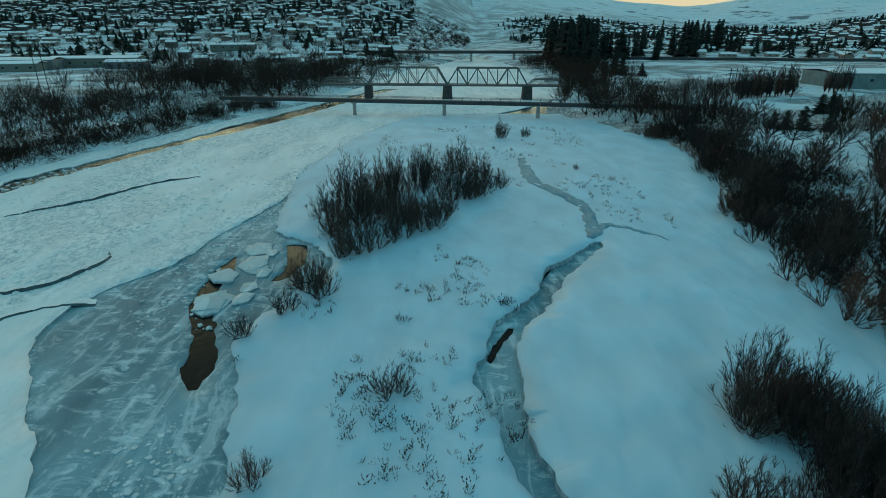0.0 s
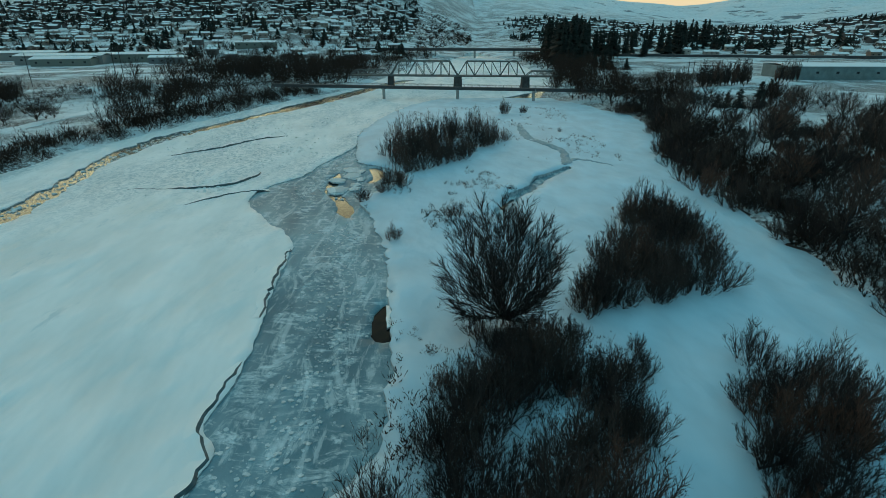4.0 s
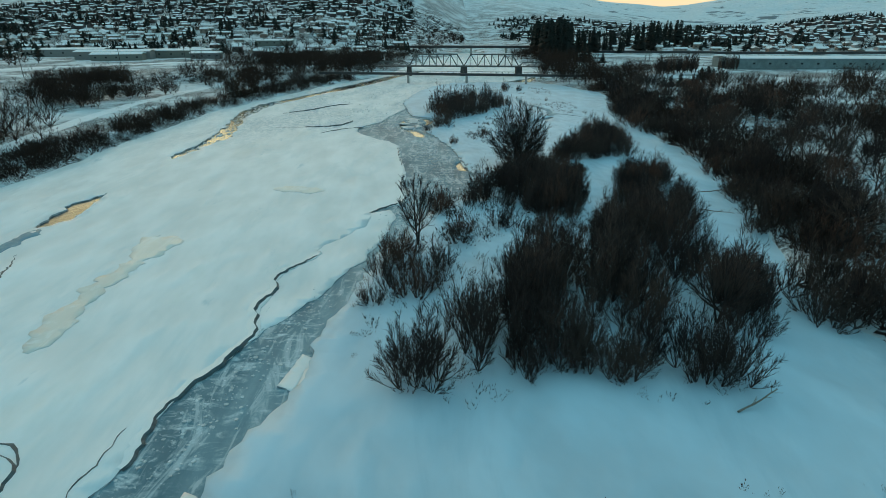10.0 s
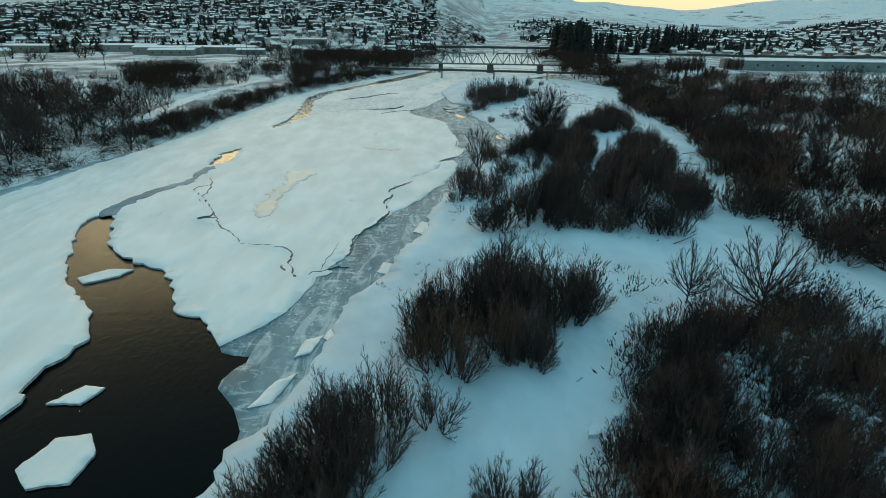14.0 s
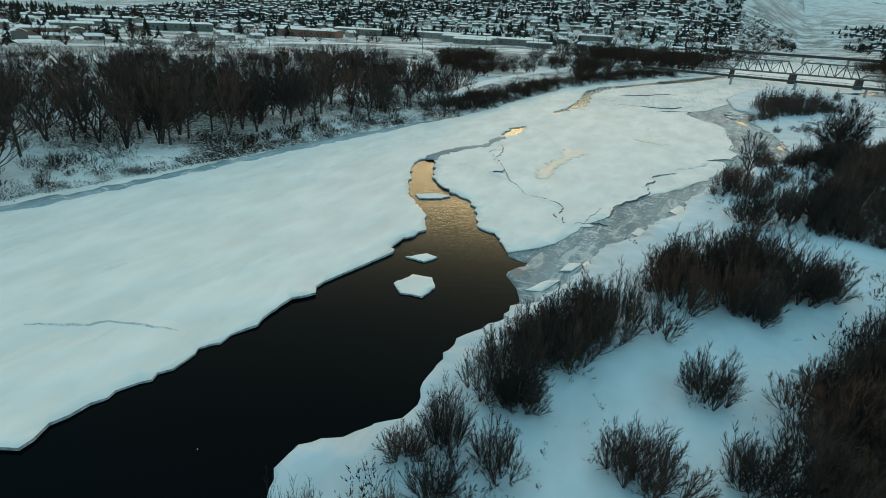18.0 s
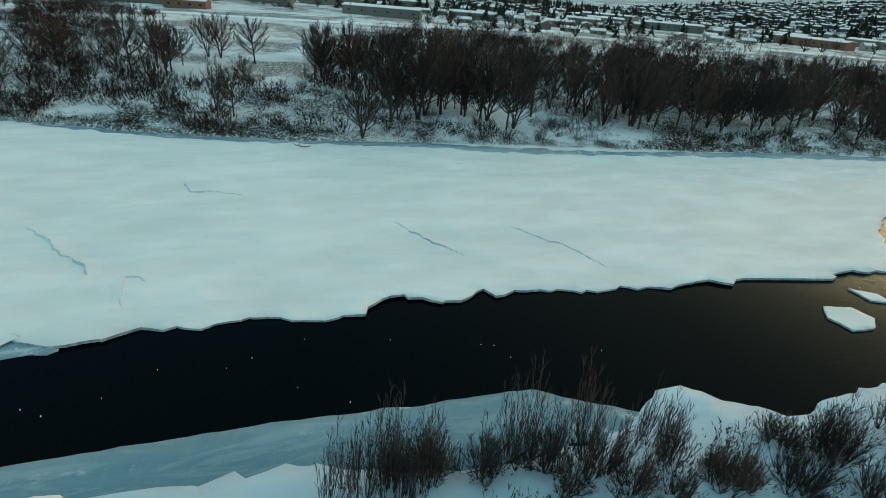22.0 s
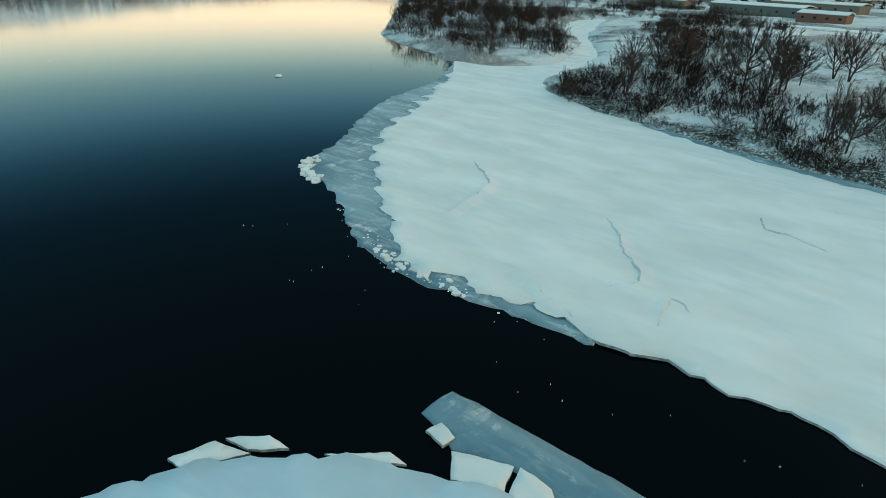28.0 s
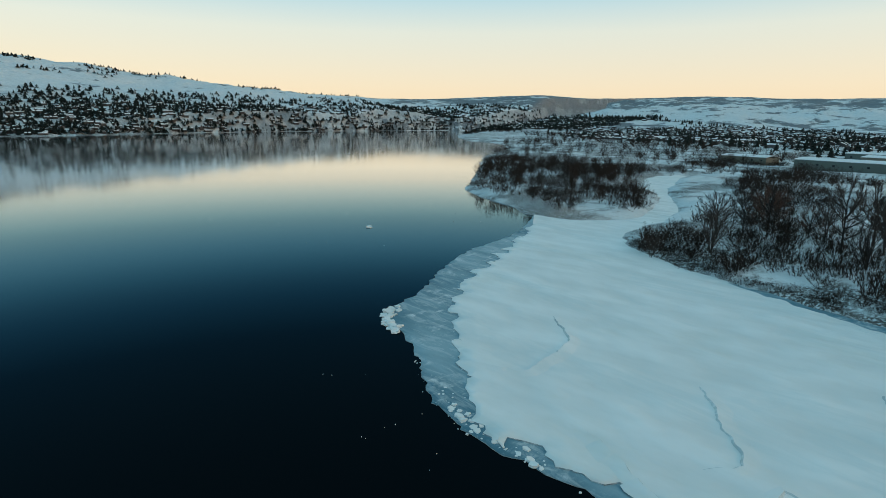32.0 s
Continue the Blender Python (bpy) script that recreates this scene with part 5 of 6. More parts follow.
def clear_field(x, y):
    """The open snowfields of the eastern plain."""
    return x > 98 and 300 < y < 600 and x > 85 + 0.1 * y or 105 < x < 230 and 205 < y < 262 or 88 < x < 200 and 112 < y < 178 and fbm(x, y, 0.05, 2, 8) > -0.25


mass("bank_thicket", "dark tangled leafless thicket along the east bank", "thicket",
     sized(scatter(400, (28, -125, 150, 190), lambda x, y: 1.0 < east_in(x, y) < 20, 17), 3.5, 8, 1.0, 1.4)
     + sized(scatter(430, (36, -120, 170, 150), lambda x, y: 14 < east_in(x, y) < 85 and fbm(x, y, 0.03, 2, 5) > -0.25, 117), 3.5, 7.5, 1.0, 1.4), BUSHES, WOODS)
mass("bank_thicket", "dark leafless shrubs and saplings along the west bank", "thicket",
     sized(scatter(330, (-230, -312, -95, 60), lambda x, y: 2 < west_in(x, y) < 15 and fbm(x, y, 0.05, 2, 8) > -0.1, 2), 2, 4.5, 1.1, 1.6)
     + sized(scatter(130, (-250, -312, -140, -205), lambda x, y: 2 < west_in(x, y) < 50 and fbm(x, y, 0.04, 2, 17) > -0.15, 103), 3.5, 8, 1.0, 1.4)
     + sized(scatter(480, (-230, -15, -60, 262), lambda x, y: 1.5 < west_in(x, y) < 16, 3), 3, 6.5, 1.0, 1.4), BUSHES, WOODS)
mass("bank_brush", "low dark brush and dead weeds on the banks", "brush",
     sized(scatter(900, (-200, -312, -100, 60), lambda x, y: 0.5 < west_in(x, y) < 4 and fbm(x, y, 0.06, 2, 2) > -0.2, 118), 0.9, 2.2, 1.1, 1.8)
     + sized(scatter(700, (-300, -312, -55, 262), lambda x, y: 0.8 < west_in(x, y) < 8, 18), 0.9, 2.0, 1.0, 1.7)
     + sized(scatter(800, (-330, -312, -60, 330), lambda x, y: 7 < west_in(x, y) < 150 and fbm(x, y, 0.05, 2, 1) > 0.0, 19), 0.7, 1.6, 1.0, 1.7)
     + sized(scatter(450, (25, -125, 190, 190), lambda x, y: 1.0 < east_in(x, y) < 90, 20), 0.8, 1.8, 1.0, 1.7), BRUSH, WOODS)
mass("wood_floor_thicket", "dense dark shrubs under the bare woods", "thicket",
     sized(scatter(760, (-250, -305, -118, 40), lambda x, y: 10 < west_in(x, y) < 75 and fbm(x, y, 0.04, 2, 13) > 0.0, 23), 2.5, 5.5, 1.1, 1.6)
     + sized(scatter(320, (-240, 180, -50, 420), lambda x, y: 5 < west_in(x, y) < 60, 24), 3, 6, 1.1, 1.6)
     + sized(scatter(190, (-420, -560, -207, -338), lambda x, y: 2 < islet_in(x, y) < 100 and fbm(x, y, 0.05, 2, 3) > -0.2, 27), 2.5, 6, 1.1, 1.6), UNDERGROWTH, WOODS)
mass("islet_thicket", "dark bare trees and shrubs on the lakeside islet", "thicket",
     sized(scatter(430, (-480, -600, -205, -338), lambda x, y: 4 < islet_in(x, y) < 120 and fbm(x, y, 0.04, 2, 6) > -0.3, 6), 4, 8, 0.9, 1.3), BUSHES, WOODS)
mass("islet_wood", "bare trees on the lakeside islet and spit", "wood",
     sized(scatter(240, (-420, -560, -205, -338), lambda x, y: 5 < islet_in(x, y) < 110 and fbm(x, y, 0.03, 2, 14) > -0.3, 126), 7, 12, 0.9, 1.2)
     + sized(scatter(300, (-900, -900, -300, -380), lambda x, y: 6 < islet_in(x, y) < 330 and fbm(x, y, 0.015, 2, 11) > -0.2, 26), 8, 14, 0.9, 1.2), ROUND_TREES, WOODS)
mass("river_wood", "dense bare wood behind the river banks", "wood",
     sized(scatter(300, (-360, -210, -120, 60), lambda x, y: 22 < west_in(x, y) < 130 and fbm(x, y, 0.02, 2, 3) > -0.2 and not stubble(x, y), 21), 6, 16, 0.9, 1.35)
     + sized(scatter(330, (-450, -220, -200, 140), lambda x, y: 120 < west_in(x, y) < 290 and fbm(x, y, 0.014, 2, 12) > -0.12 and x > -420 and not stubble(x, y), 121), 5, 12, 1.0, 1.3)
     + sized(scatter(230, (-280, 100, -100, 262), lambda x, y: 45 < west_in(x, y) < 140 and fbm(x, y, 0.02, 2, 8) > 0.05, 4), 7, 13, 0.9, 1.3)
     + sized(scatter(26, (-130, 130, -85, 215), lambda x, y: 6 < west_in(x, y) < 24, 104), 11, 15, 0.9, 1.1)
     + sized(scatter(200, (-210, 268, -40, 420), lambda x, y: 6 < west_in(x, y) < 125 and y > 268 + 0.12 * (-60 - x), 5), 12, 18, 0.9, 1.2)
     + sized(scatter(60, (-140, 400, -20, 620), lambda x, y: 4 < west_in(x, y) < 60, 105), 9, 14, 0.9, 1.2)
     + sized(scatter(70, (-480, -420, -200, -215), lambda x, y: 40 < west_in(x, y) < 230 and fbm(x, y, 0.02, 2, 18) > -0.05 and not stubble(x, y), 28), 7, 14, 1.0, 1.3)
     + sized(scatter(95, (44, 185, 112, 345), lambda x, y: 4 < east_in(x, y) < 45, 22), 10, 16, 0.9, 1.2)
     + sized(scatter(45, (100, 262, 165, 290), lambda x, y: True, 122), 8, 12.5, 0.9, 1.2)
     + sized(scatter(260, (60, -100, 280, 205), lambda x, y: 50 < east_in(x, y) < 200 and fbm(x, y, 0.02, 2, 5) > -0.15 and not (y > 112 and x < 135), 123), 8, 13, 0.9, 1.3)
     + sized(scatter(110, (55, 330, 190, 560), lambda x, y: 3 < east_in(x, y) < 70 and not clear_field(x, y), 9), 10, 17, 0.9, 1.2), ROUND_TREES, WOODS)
mass("plain_thicket", "patchy brown brushwood over the river plain", "thicket",
     sized(scatter(230, (70, -110, 270, 175), lambda x, y: east_in(x, y) > 70 and fbm(x, y, 0.02, 2, 5) > -0.25 and not (y > 112 and x < 135), 128), 3, 7, 1.1, 1.5) +
     sized(scatter(480, (-420, -230, -190, 120), lambda x, y: 70 < west_in(x, y) < 280 and fbm(x, y, 0.014, 2, 12) > -0.25 and not stubble(x, y), 124), 3, 6, 1.1, 1.6)
     + sized(scatter(460, (-620, -460, -200, -200), lambda x, y: (west_in(x, y) > 30 or islet_in(x, y) > 90) and fbm(x, y, 0.012, 2, 15) > -0.12 and not stubble(x, y), 125), 3, 6.5, 1.1, 1.6)
     + sized(scatter(170, (-300, 140, -170, 262), lambda x, y: fbm(x, y, 0.03, 2, 9) > 0.1, 126), 3, 6, 1.1, 1.5), BUSHES, WOODS)
# poplar rows and conifers on the north-east plain
for i in range(15):
    put(POPLARS, 142 + i * 2.3 + rnd.uniform(-0.6, 0.6), 266 + i * 0.9 + rnd.uniform(-1, 1), rnd.uniform(13, 17), 1.1)
for i in range(7):
    put(POPLARS, 197 + i * 3.0, 288 + i * 1.4 + rnd.uniform(-1, 1), rnd.uniform(11, 14.5), 1.1)
for x, y in scatter(62, (100, 430, 190, 640), lambda x, y: x < 112 + 0.28 * (y - 430) and x > 98 + 0.06 * (y - 430), 10):
    put(PINES, x, y, rnd.uniform(26, 46), rnd.uniform(0.9, 1.25))
for x, y in scatter(40, (170, 590, 420, 900), lambda x, y: abs(y - 600 - 1.1 * (x - 190)) < 70, 110):
    put(PINES, x, y, rnd.uniform(22, 40), rnd.uniform(0.95, 1.35))
for x, y, h in ((127, 421, 21), (122, 430, 15), (141, 401, 10), (118, 461, 27), (131, 415, 17), (90, 203, 7), (94, 205, 6), (116, 192, 6), (119, 190, 7), (124, 188, 8.5), (129, 183, 8.2), (133, 186, 7), (158, 225, 9), (152, 222, 8), (163, 229, 7)):
    put(PINES, x, y, h, rnd.uniform(2.0, 2.5) if h < 12 else 1.4)


# ---- bridges ----
def truss_span(root, a, b, z0, z1, bays, wide, sloped, bar):
    """One through-truss span from a to b as named bars under the bridge."""
    a, b = Vector((*a, 0)), Vector((*b, 0))
    side = (b - a).normalized().cross(Vector((0, 0, 1))) * wide / 2
    for s in (-1, 1):
        low = [a.lerp(b, i / bays) + side * s + Vector((0, 0, z0)) for i in range(bays + 1)]
        top = [a.lerp(b, i / bays) + side * s + Vector((0, 0, z1)) for i in range(bays + 1)]
        first, last = (1, bays - 1) if sloped else (0, bays)
        bm = bmesh.new()
        beam(bm, low[0], low[-1], bar * 1.1, bar * 1.4)
        part("bottom_chord", bm, STEEL, root)
        bm = bmesh.new()
        beam(bm, top[first], top[last], bar * 1.2, bar * 1.3)
        part("top_chord", bm, STEEL, root)
        if sloped:
            for p, q in ((low[0], top[1]), (low[-1], top[-2])):
                bm = bmesh.new()
                beam(bm, p, q, bar * 1.2)
                part("end_post", bm, STEEL, root)
        for i in range(first, last + 1):
            bm = bmesh.new()
            beam(bm, low[i], top[i], bar * 0.6)
            part("vertical", bm, STEEL, root)
        for i in range(first, last):
            bm = bmesh.new()
            if (i % 2 == 0) == (i < bays / 2):
                beam(bm, low[i], top[i + 1], bar * 0.75)
            else:
                beam(bm, top[i], low[i + 1], bar * 0.75)
            part("diagonal", bm, STEEL, root)
    if sloped:
        for i in range(1, bays):
            bm = bmesh.new()
            p = a.lerp(b, i / bays) + Vector((0, 0, z1))
            beam(bm, p - side, p + side, bar * 0.6)
            part("top_strut", bm, STEEL, root)
    bm = bmesh.new()
    beam(bm, a + Vector((0, 0, z0 - 0.2)), b + Vector((0, 0, z0 - 0.2)), wide * 0.92, 0.7)
    part("deck", bm, DARK_STEEL, root, "dark track deck")


rail_bridge = tagged(new("railway_truss_bridge"), "grey steel through-truss railway bridge on dark stone piers", "bridge")
RAIL = [(-66, 305), (-40, 302), (2.4, 299), (44.5, 296), (66, 294.5)]
truss_span(rail_bridge, RAIL[1], RAIL[2], 7.2, 15.8, 8, 6.0, True, 0.5)
truss_span(rail_bridge, RAIL[2], RAIL[3], 7.2, 15.8, 8, 6.0, True, 0.5)
truss_span(rail_bridge, RAIL[0], RAIL[1], 7.2, 10.4, 7, 6.0, True, 0.38)
truss_span(rail_bridge, RAIL[3], RAIL[4], 7.2, 10.2, 6, 6.0, True, 0.38)
for (px, py), wide in zip(RAIL[1:4], (3.4, 4.6, 4.2)):
    bm = bmesh.new()
    vs = box(bm, px, py, 3.0, wide, 7.5, 7.6)
    for v in vs:
        if v.co.z < 1:
            v.co.x = px + (v.co.x - px) * 1.2
    part("pier", bm, STONE, rail_bridge, "dark masonry pier")

foot_bridge = tagged(new("foot_bridge"), "low concrete girder footbridge with slim round piers", "bridge")
FOOT_A, FOOT_B = Vector((-100, 251, 0)), Vector((100, 218, 0))
fdir = (FOOT_B - FOOT_A).normalized()
fside = fdir.cross(Vector((0, 0, 1)))
for i in range(10):
    p, q = FOOT_A.lerp(FOOT_B, i / 10), FOOT_A.lerp(FOOT_B, (i + 0.995) / 10)
    bm = bmesh.new()
    beam(bm, p + Vector((0, 0, 6.6)), q + Vector((0, 0, 6.6)), 3.4, 0.35)
    part("deck_slab", bm, DARK_DECK, foot_bridge)
    for s in (-1, 1):
        bm = bmesh.new()
        beam(bm, p + fside * s * 1.3 + Vector((0, 0, 5.9)), q + fside * s * 1.3 + Vector((0, 0, 5.9)), 0.45, 1.1)
        part("girder", bm, DARK_STEEL, foot_bridge)
        bm = bmesh.new()
        beam(bm, p + fside * s * 1.6 + Vector((0, 0, 7.9)), q + fside * s * 1.6 + Vector((0, 0, 7.9)), 0.1)
        part("handrail", bm, DARK_STEEL, foot_bridge)
        for j in range(5):
            g = p.lerp(q, j / 5) + fside * s * 1.6
            bm = bmesh.new()
            beam(bm, g + Vector((0, 0, 6.7)), g + Vector((0, 0, 7.9)), 0.09)
            part("rail_post", bm, DARK_STEEL, foot_bridge)
for px, py in ((-38.5, 240.8), (0.6, 234.4), (39.3, 228)):
    bm = bmesh.new()
    bmesh.ops.create_cone(bm, cap_ends=True, segments=16, radius1=0.8, radius2=0.75, depth=6.6, matrix=Matrix.Translation((px, py, 2.1)))
    part("pier", bm, CONCRETE, foot_bridge)
    bm = bmesh.new()
    beam(bm, Vector((px, py, 5.1)) - fside * 1.9, Vector((px, py, 5.1)) + fside * 1.9, 1.2, 0.7)
    part("pier_cap", bm, CONCRETE, foot_bridge)

road_bridge = tagged(new("highway_bridge"), "dark steel highway bridge far upstream", "bridge")
for s, z, w, h in ((0, 11.0, 12, 0.9), (-1, 9.6, 1.0, 2.2), (1, 9.6, 1.0, 2.2)):
    bm = bmesh.new()
    beam(bm, (-190, 655 + s * 5, z), (150, 640 + s * 5, z), w, h)
    part("deck" if s == 0 else "girder", bm, DARK_STEEL, road_bridge)
for i in range(7):
    bm = bmesh.new()
    box(bm, -160 + i * 48, 654 - i * 2.1, 4, 2, 9, 11)
    part("pier", bm, CONCRETE, road_bridge)


# ---- houses, sheds ----
def house(name, label, category, w, d, h, roof_h, wall_mat, wins):
    root = tagged(new(name), label, category, "town buildings")
    bm = bmesh.new()
    box(bm, 0, 0, h / 2 - 1.0, w, d, h + 2.0)
    part("wall", bm, wall_mat, root)
    o = 0.5
    v = [(-w / 2 - o, -d / 2 - o, h), (w / 2 + o, -d / 2 - o, h), (w / 2 + o, d / 2 + o, h), (-w / 2 - o, d / 2 + o, h),
         (-w / 2 - o * 0.6, 0, h + roof_h), (w / 2 + o * 0.6, 0, h + roof_h)]
    v += [(x, y, z + 0.45) for x, y, z in v]
    f = [(0, 1, 5, 4), (2, 3, 4, 5), (6, 7, 11, 10), (8, 9, 10, 11), (0, 6, 7, 1), (2, 8, 9, 3), (0, 4, 10, 6), (4, 3, 9, 10), (1, 7, 11, 5), (5, 11, 8, 2)]
    roof = part("roof", mesh_from("roof", v, [tuple(reversed(q)) if i in (0, 1) else q for i, q in enumerate(f)], [ROOF_SNOW]), None, root, "snow-covered roof")
    for i in range(wins):
        x = (i + 0.5) / wins * w - w / 2
        for s in (-1, 1):
            bm = bmesh.new()
            box(bm, x, s * d / 2, h * 0.55, min(1.8, w / wins * 0.3), 0.12, min(1.3, h * 0.35))
            part("window", bm, PANE, root)
    root.location = (0, 0, -600)
    return root


HOUSES = [house("house", "small snow-roofed house in the hillside town", "house", w, d, h, r, WALLS, n) for w, d, h, r, n in
          ((13, 9, 3.2, 1.8, 2), (17, 10, 3.4, 1.6, 3), (11, 9, 5.6, 2.2, 2))]
SHEDS = [house("warehouse", "long low snow-roofed warehouse on the plain", "warehouse", w, d, h, r, SHED_WALLS, n) for w, d, h, r, n in
         ((46, 20, 6, 1.6, 5), (70, 26, 7.5, 1.4, 6), (30, 16, 5.5, 1.5, 4))]
SHEDS.append(house("warehouse", "long low blue-grey metal warehouse on the snowy plain", "warehouse", 150, 34, 8.0, 1.2, TEAL_WALL, 12))


def stand(src, x, y, rz, s=1.0):
    m = pose(x, y, ground_at(x, y), 0, 0, rz)
    ob = copy_thing(src, m)
    return ob


SHED_SPOTS = [(-300, 497, 12, 1), (-350, 462, 12, 1), (-232, 640, 8, 0), (-495, 325, 20, 1), (-336, 440, 16, 0), (-260, 470, 10, 2), (-795, 260, 60, 1), (-642, 130, 62, 0), (-700, 200, 66, 0), (-624, 245, 62, 1), (-560, 60, 66, 2),
              (-430, 520, 18, 1), (-400, 590, 12, 0), (-520, 460, 20, 1), (-600, 400, 30, 0), (-320, 580, 8, 2), (-664, -219, 75, 0), (-700, -150, 75, 1), (-760, -60, 70, 1), (-830, 90, 66, 0), (-508, -279, 80, 2), (292, 322, -4, 3), (-560, -330, 78, 1), (-610, -420, 76, 0), (-640, -300, 78, 1), (-560, -120, 72, 1), (-600, -20, 70, 0), (-730, -330, 78, 1)]
for x, y, rz, i in SHED_SPOTS:
    stand(SHEDS[i], x, y, rz + rnd.uniform(-2, 2))


def west_town(x, y):
    return y - 0.10 * abs(x + 150) > 500 and x < -40 - 0.02 * y and math.hypot(x, y) < 1700


def east_town(x, y):
    return y * 0.75 + x * 0.5 > 640 and x > 130


def lots(area, turn, row_gap, lot, test, seed):
    """House lots in rows along the streets."""
    r = random.Random(seed)
    cx, cy = (area[0] + area[2]) / 2, (area[1] + area[3]) / 2
    half = math.hypot(area[2] - area[0], area[3] - area[1]) / 2
    c, s = math.cos(radians(turn)), math.sin(radians(turn))
    out = []
    v = -half
    while v < half:
        u = -half + r.uniform(0, lot)
        while u < half:
            x, y = cx + u * c - (v + r.uniform(-3, 3)) * s, cy + u * s + (v + r.uniform(-3, 3)) * c
            if area[0] < x < area[2] and area[1] < y < area[3] and test(x, y) and r.random() < 0.62 + 0.5 * fbm(x, y, 0.01, 2, 27):
                out.append((x, y))
            u += lot * r.uniform(0.8, 1.35)
        v += row_gap * (0.75 if len(out) % 2 else 1.25)
    return sorted(out, key=lambda p: math.hypot(p[0], p[1] + 40))


def off_sheds(x, y):
    return all(math.hypot(x - p[0], y - p[1]) > (44, 56, 34, 66)[p[3]] for p in SHED_SPOTS)


WEST_LOTS = lots((-1500, 500, -30, 1750), 8, 34, 21, lambda x, y: west_town(x, y) and off_sheds(x, y), 31)
PLAIN_LOTS = lots((-2500, -1900, -470, 560), 68, 42, 24, lambda x, y: (west_in(x, y) > 340 or islet_in(x, y) > 300) and off_sheds(x, y) and fbm(x, y, 0.004, 2, 7) > -0.2, 34)
EAST_LOTS = lots((130, 560, 1700, 1700), -12, 38, 23, lambda x, y: east_town(x, y) and x > 190, 36)
for k, turn, spots in ((190, 8, WEST_LOTS), (70, 68, PLAIN_LOTS), (60, -12, EAST_LOTS)):
    for x, y in spots[:k]:
        stand(HOUSES[rnd.randrange(3)], x, y, turn + rnd.choice((0, 0, 0, 90)) + rnd.uniform(-4, 4))


def far_houses(name, label, spots):
    """The distant part of the town: gabled bodies with white roofs, too far to tell apart singly."""
    v, f, mi = [], [], []
    for x, y in spots:
        w, d, h, r = rnd.uniform(9, 20), rnd.uniform(8, 12), rnd.uniform(3, 5.5), rnd.uniform(1.4, 2.4)
        z, a = ground_at(x, y), rnd.choice((0.1, 0.1, 1.67)) + rnd.uniform(-0.15, 0.15)
        c, s = math.cos(a), math.sin(a)
        loc = [(-w / 2, -d / 2, -2), (w / 2, -d / 2, -2), (w / 2, d / 2, -2), (-w / 2, d / 2, -2), (-w / 2, -d / 2, h), (w / 2, -d / 2, h), (w / 2, d / 2, h), (-w / 2, d / 2, h),
               (-w / 2, 0, h + r), (w / 2, 0, h + r)]
        k = len(v)
        v += [(x + px * c - py * s, y + px * s + py * c, z + pz) for px, py, pz in loc]
        f += [tuple(k + i for i in q) for q in ((0, 1, 5, 4), (1, 2, 6, 9, 5), (2, 3, 7, 6), (3, 0, 4, 8, 7), (4, 5, 9, 8), (6, 7, 8, 9))]
        mi += [0, 0, 0, 0, 1, 1]
    return tagged(new(name, mesh_from(name, v, f, [FAR_WALL, ROOF_SNOW], mi)), label, "houses", kind="stuff")


far_houses("distant_houses", "distant snow-roofed houses over the valley town", WEST_LOTS[190:2400] + PLAIN_LOTS[70:2600] + EAST_LOTS[60:1500])
far_houses("lakeside_houses", "distant houses along the far lake shore",
           scatter(1100, (-2400, -2700, 100, -1550), lambda x, y: 1.5 < ground_at(x, y) < 100 and rnd.random() > ground_at(x, y) / 120, 44))
mass("town_trees", "bare street trees between the distant houses", "trees",
     sized(scatter(1500, (-2200, -1900, -380, 560), lambda x, y: (west_in(x, y) > 300 or islet_in(x, y) > 180) and fbm(x, y, 0.006, 2, 2) > -0.25, 35) + scatter(1700, (-1400, 480, -30, 1750), west_town, 45)
           + scatter(600, (150, 580, 1500, 1600), east_town, 46), 8, 14, 0.9, 1.3), FAR_TREES, WOODS)
mass("town_conifers", "dark conifers scattered over the distant town", "trees",
     sized(scatter(800, (-1400, 490, -30, 1750), lambda x, y: west_town(x, y) and fbm(x, y, 0.008, 2, 22) > 0.12, 47) + scatter(150, (-1000, 490, -30, 1200), west_town, 147)
           + scatter(1700, (-2500, -2000, -450, 700), lambda x, y: (west_in(x, y) > 330 or islet_in(x, y) > 260) and fbm(x, y, 0.006, 2, 23) > 0.05, 48)
           + scatter(1100, (150, 590, 1600, 1700), lambda x, y: east_town(x, y) and fbm(x, y, 0.006, 2, 24) > 0.05, 49), 8, 17, 1.1, 1.8), FAR_PINES, NEEDLE)
mass("shore_conifers", "dark trees over the far lake shore and ridge", "trees",
     sized(scatter(5200, (-2700, -2750, 100, -1500), lambda x, y: 0.8 < ground_at(x, y) < 150 and rnd.random() > ground_at(x, y) / 150 and fbm(x, y, 0.004, 2, 9) > -0.45, 50)
           + scatter(500, (-2200, -3600, 900, -2600), lambda x, y: 200 < ground_at(x, y) < 320 and fbm(x, y, 0.003, 2, 19) > 0.05, 51), 8, 16, 1.5, 2.5), FAR_PINES, NEEDLE)
mass("shore_brush", "dark bare trees along the far lake shore", "trees",
     sized(scatter(500, (-2400, -2300, 100, -1450), lambda x, y: 0.3 < ground_at(x, y) < 9, 52), 5, 11, 1.2, 1.8), FAR_TREES, WOODS)


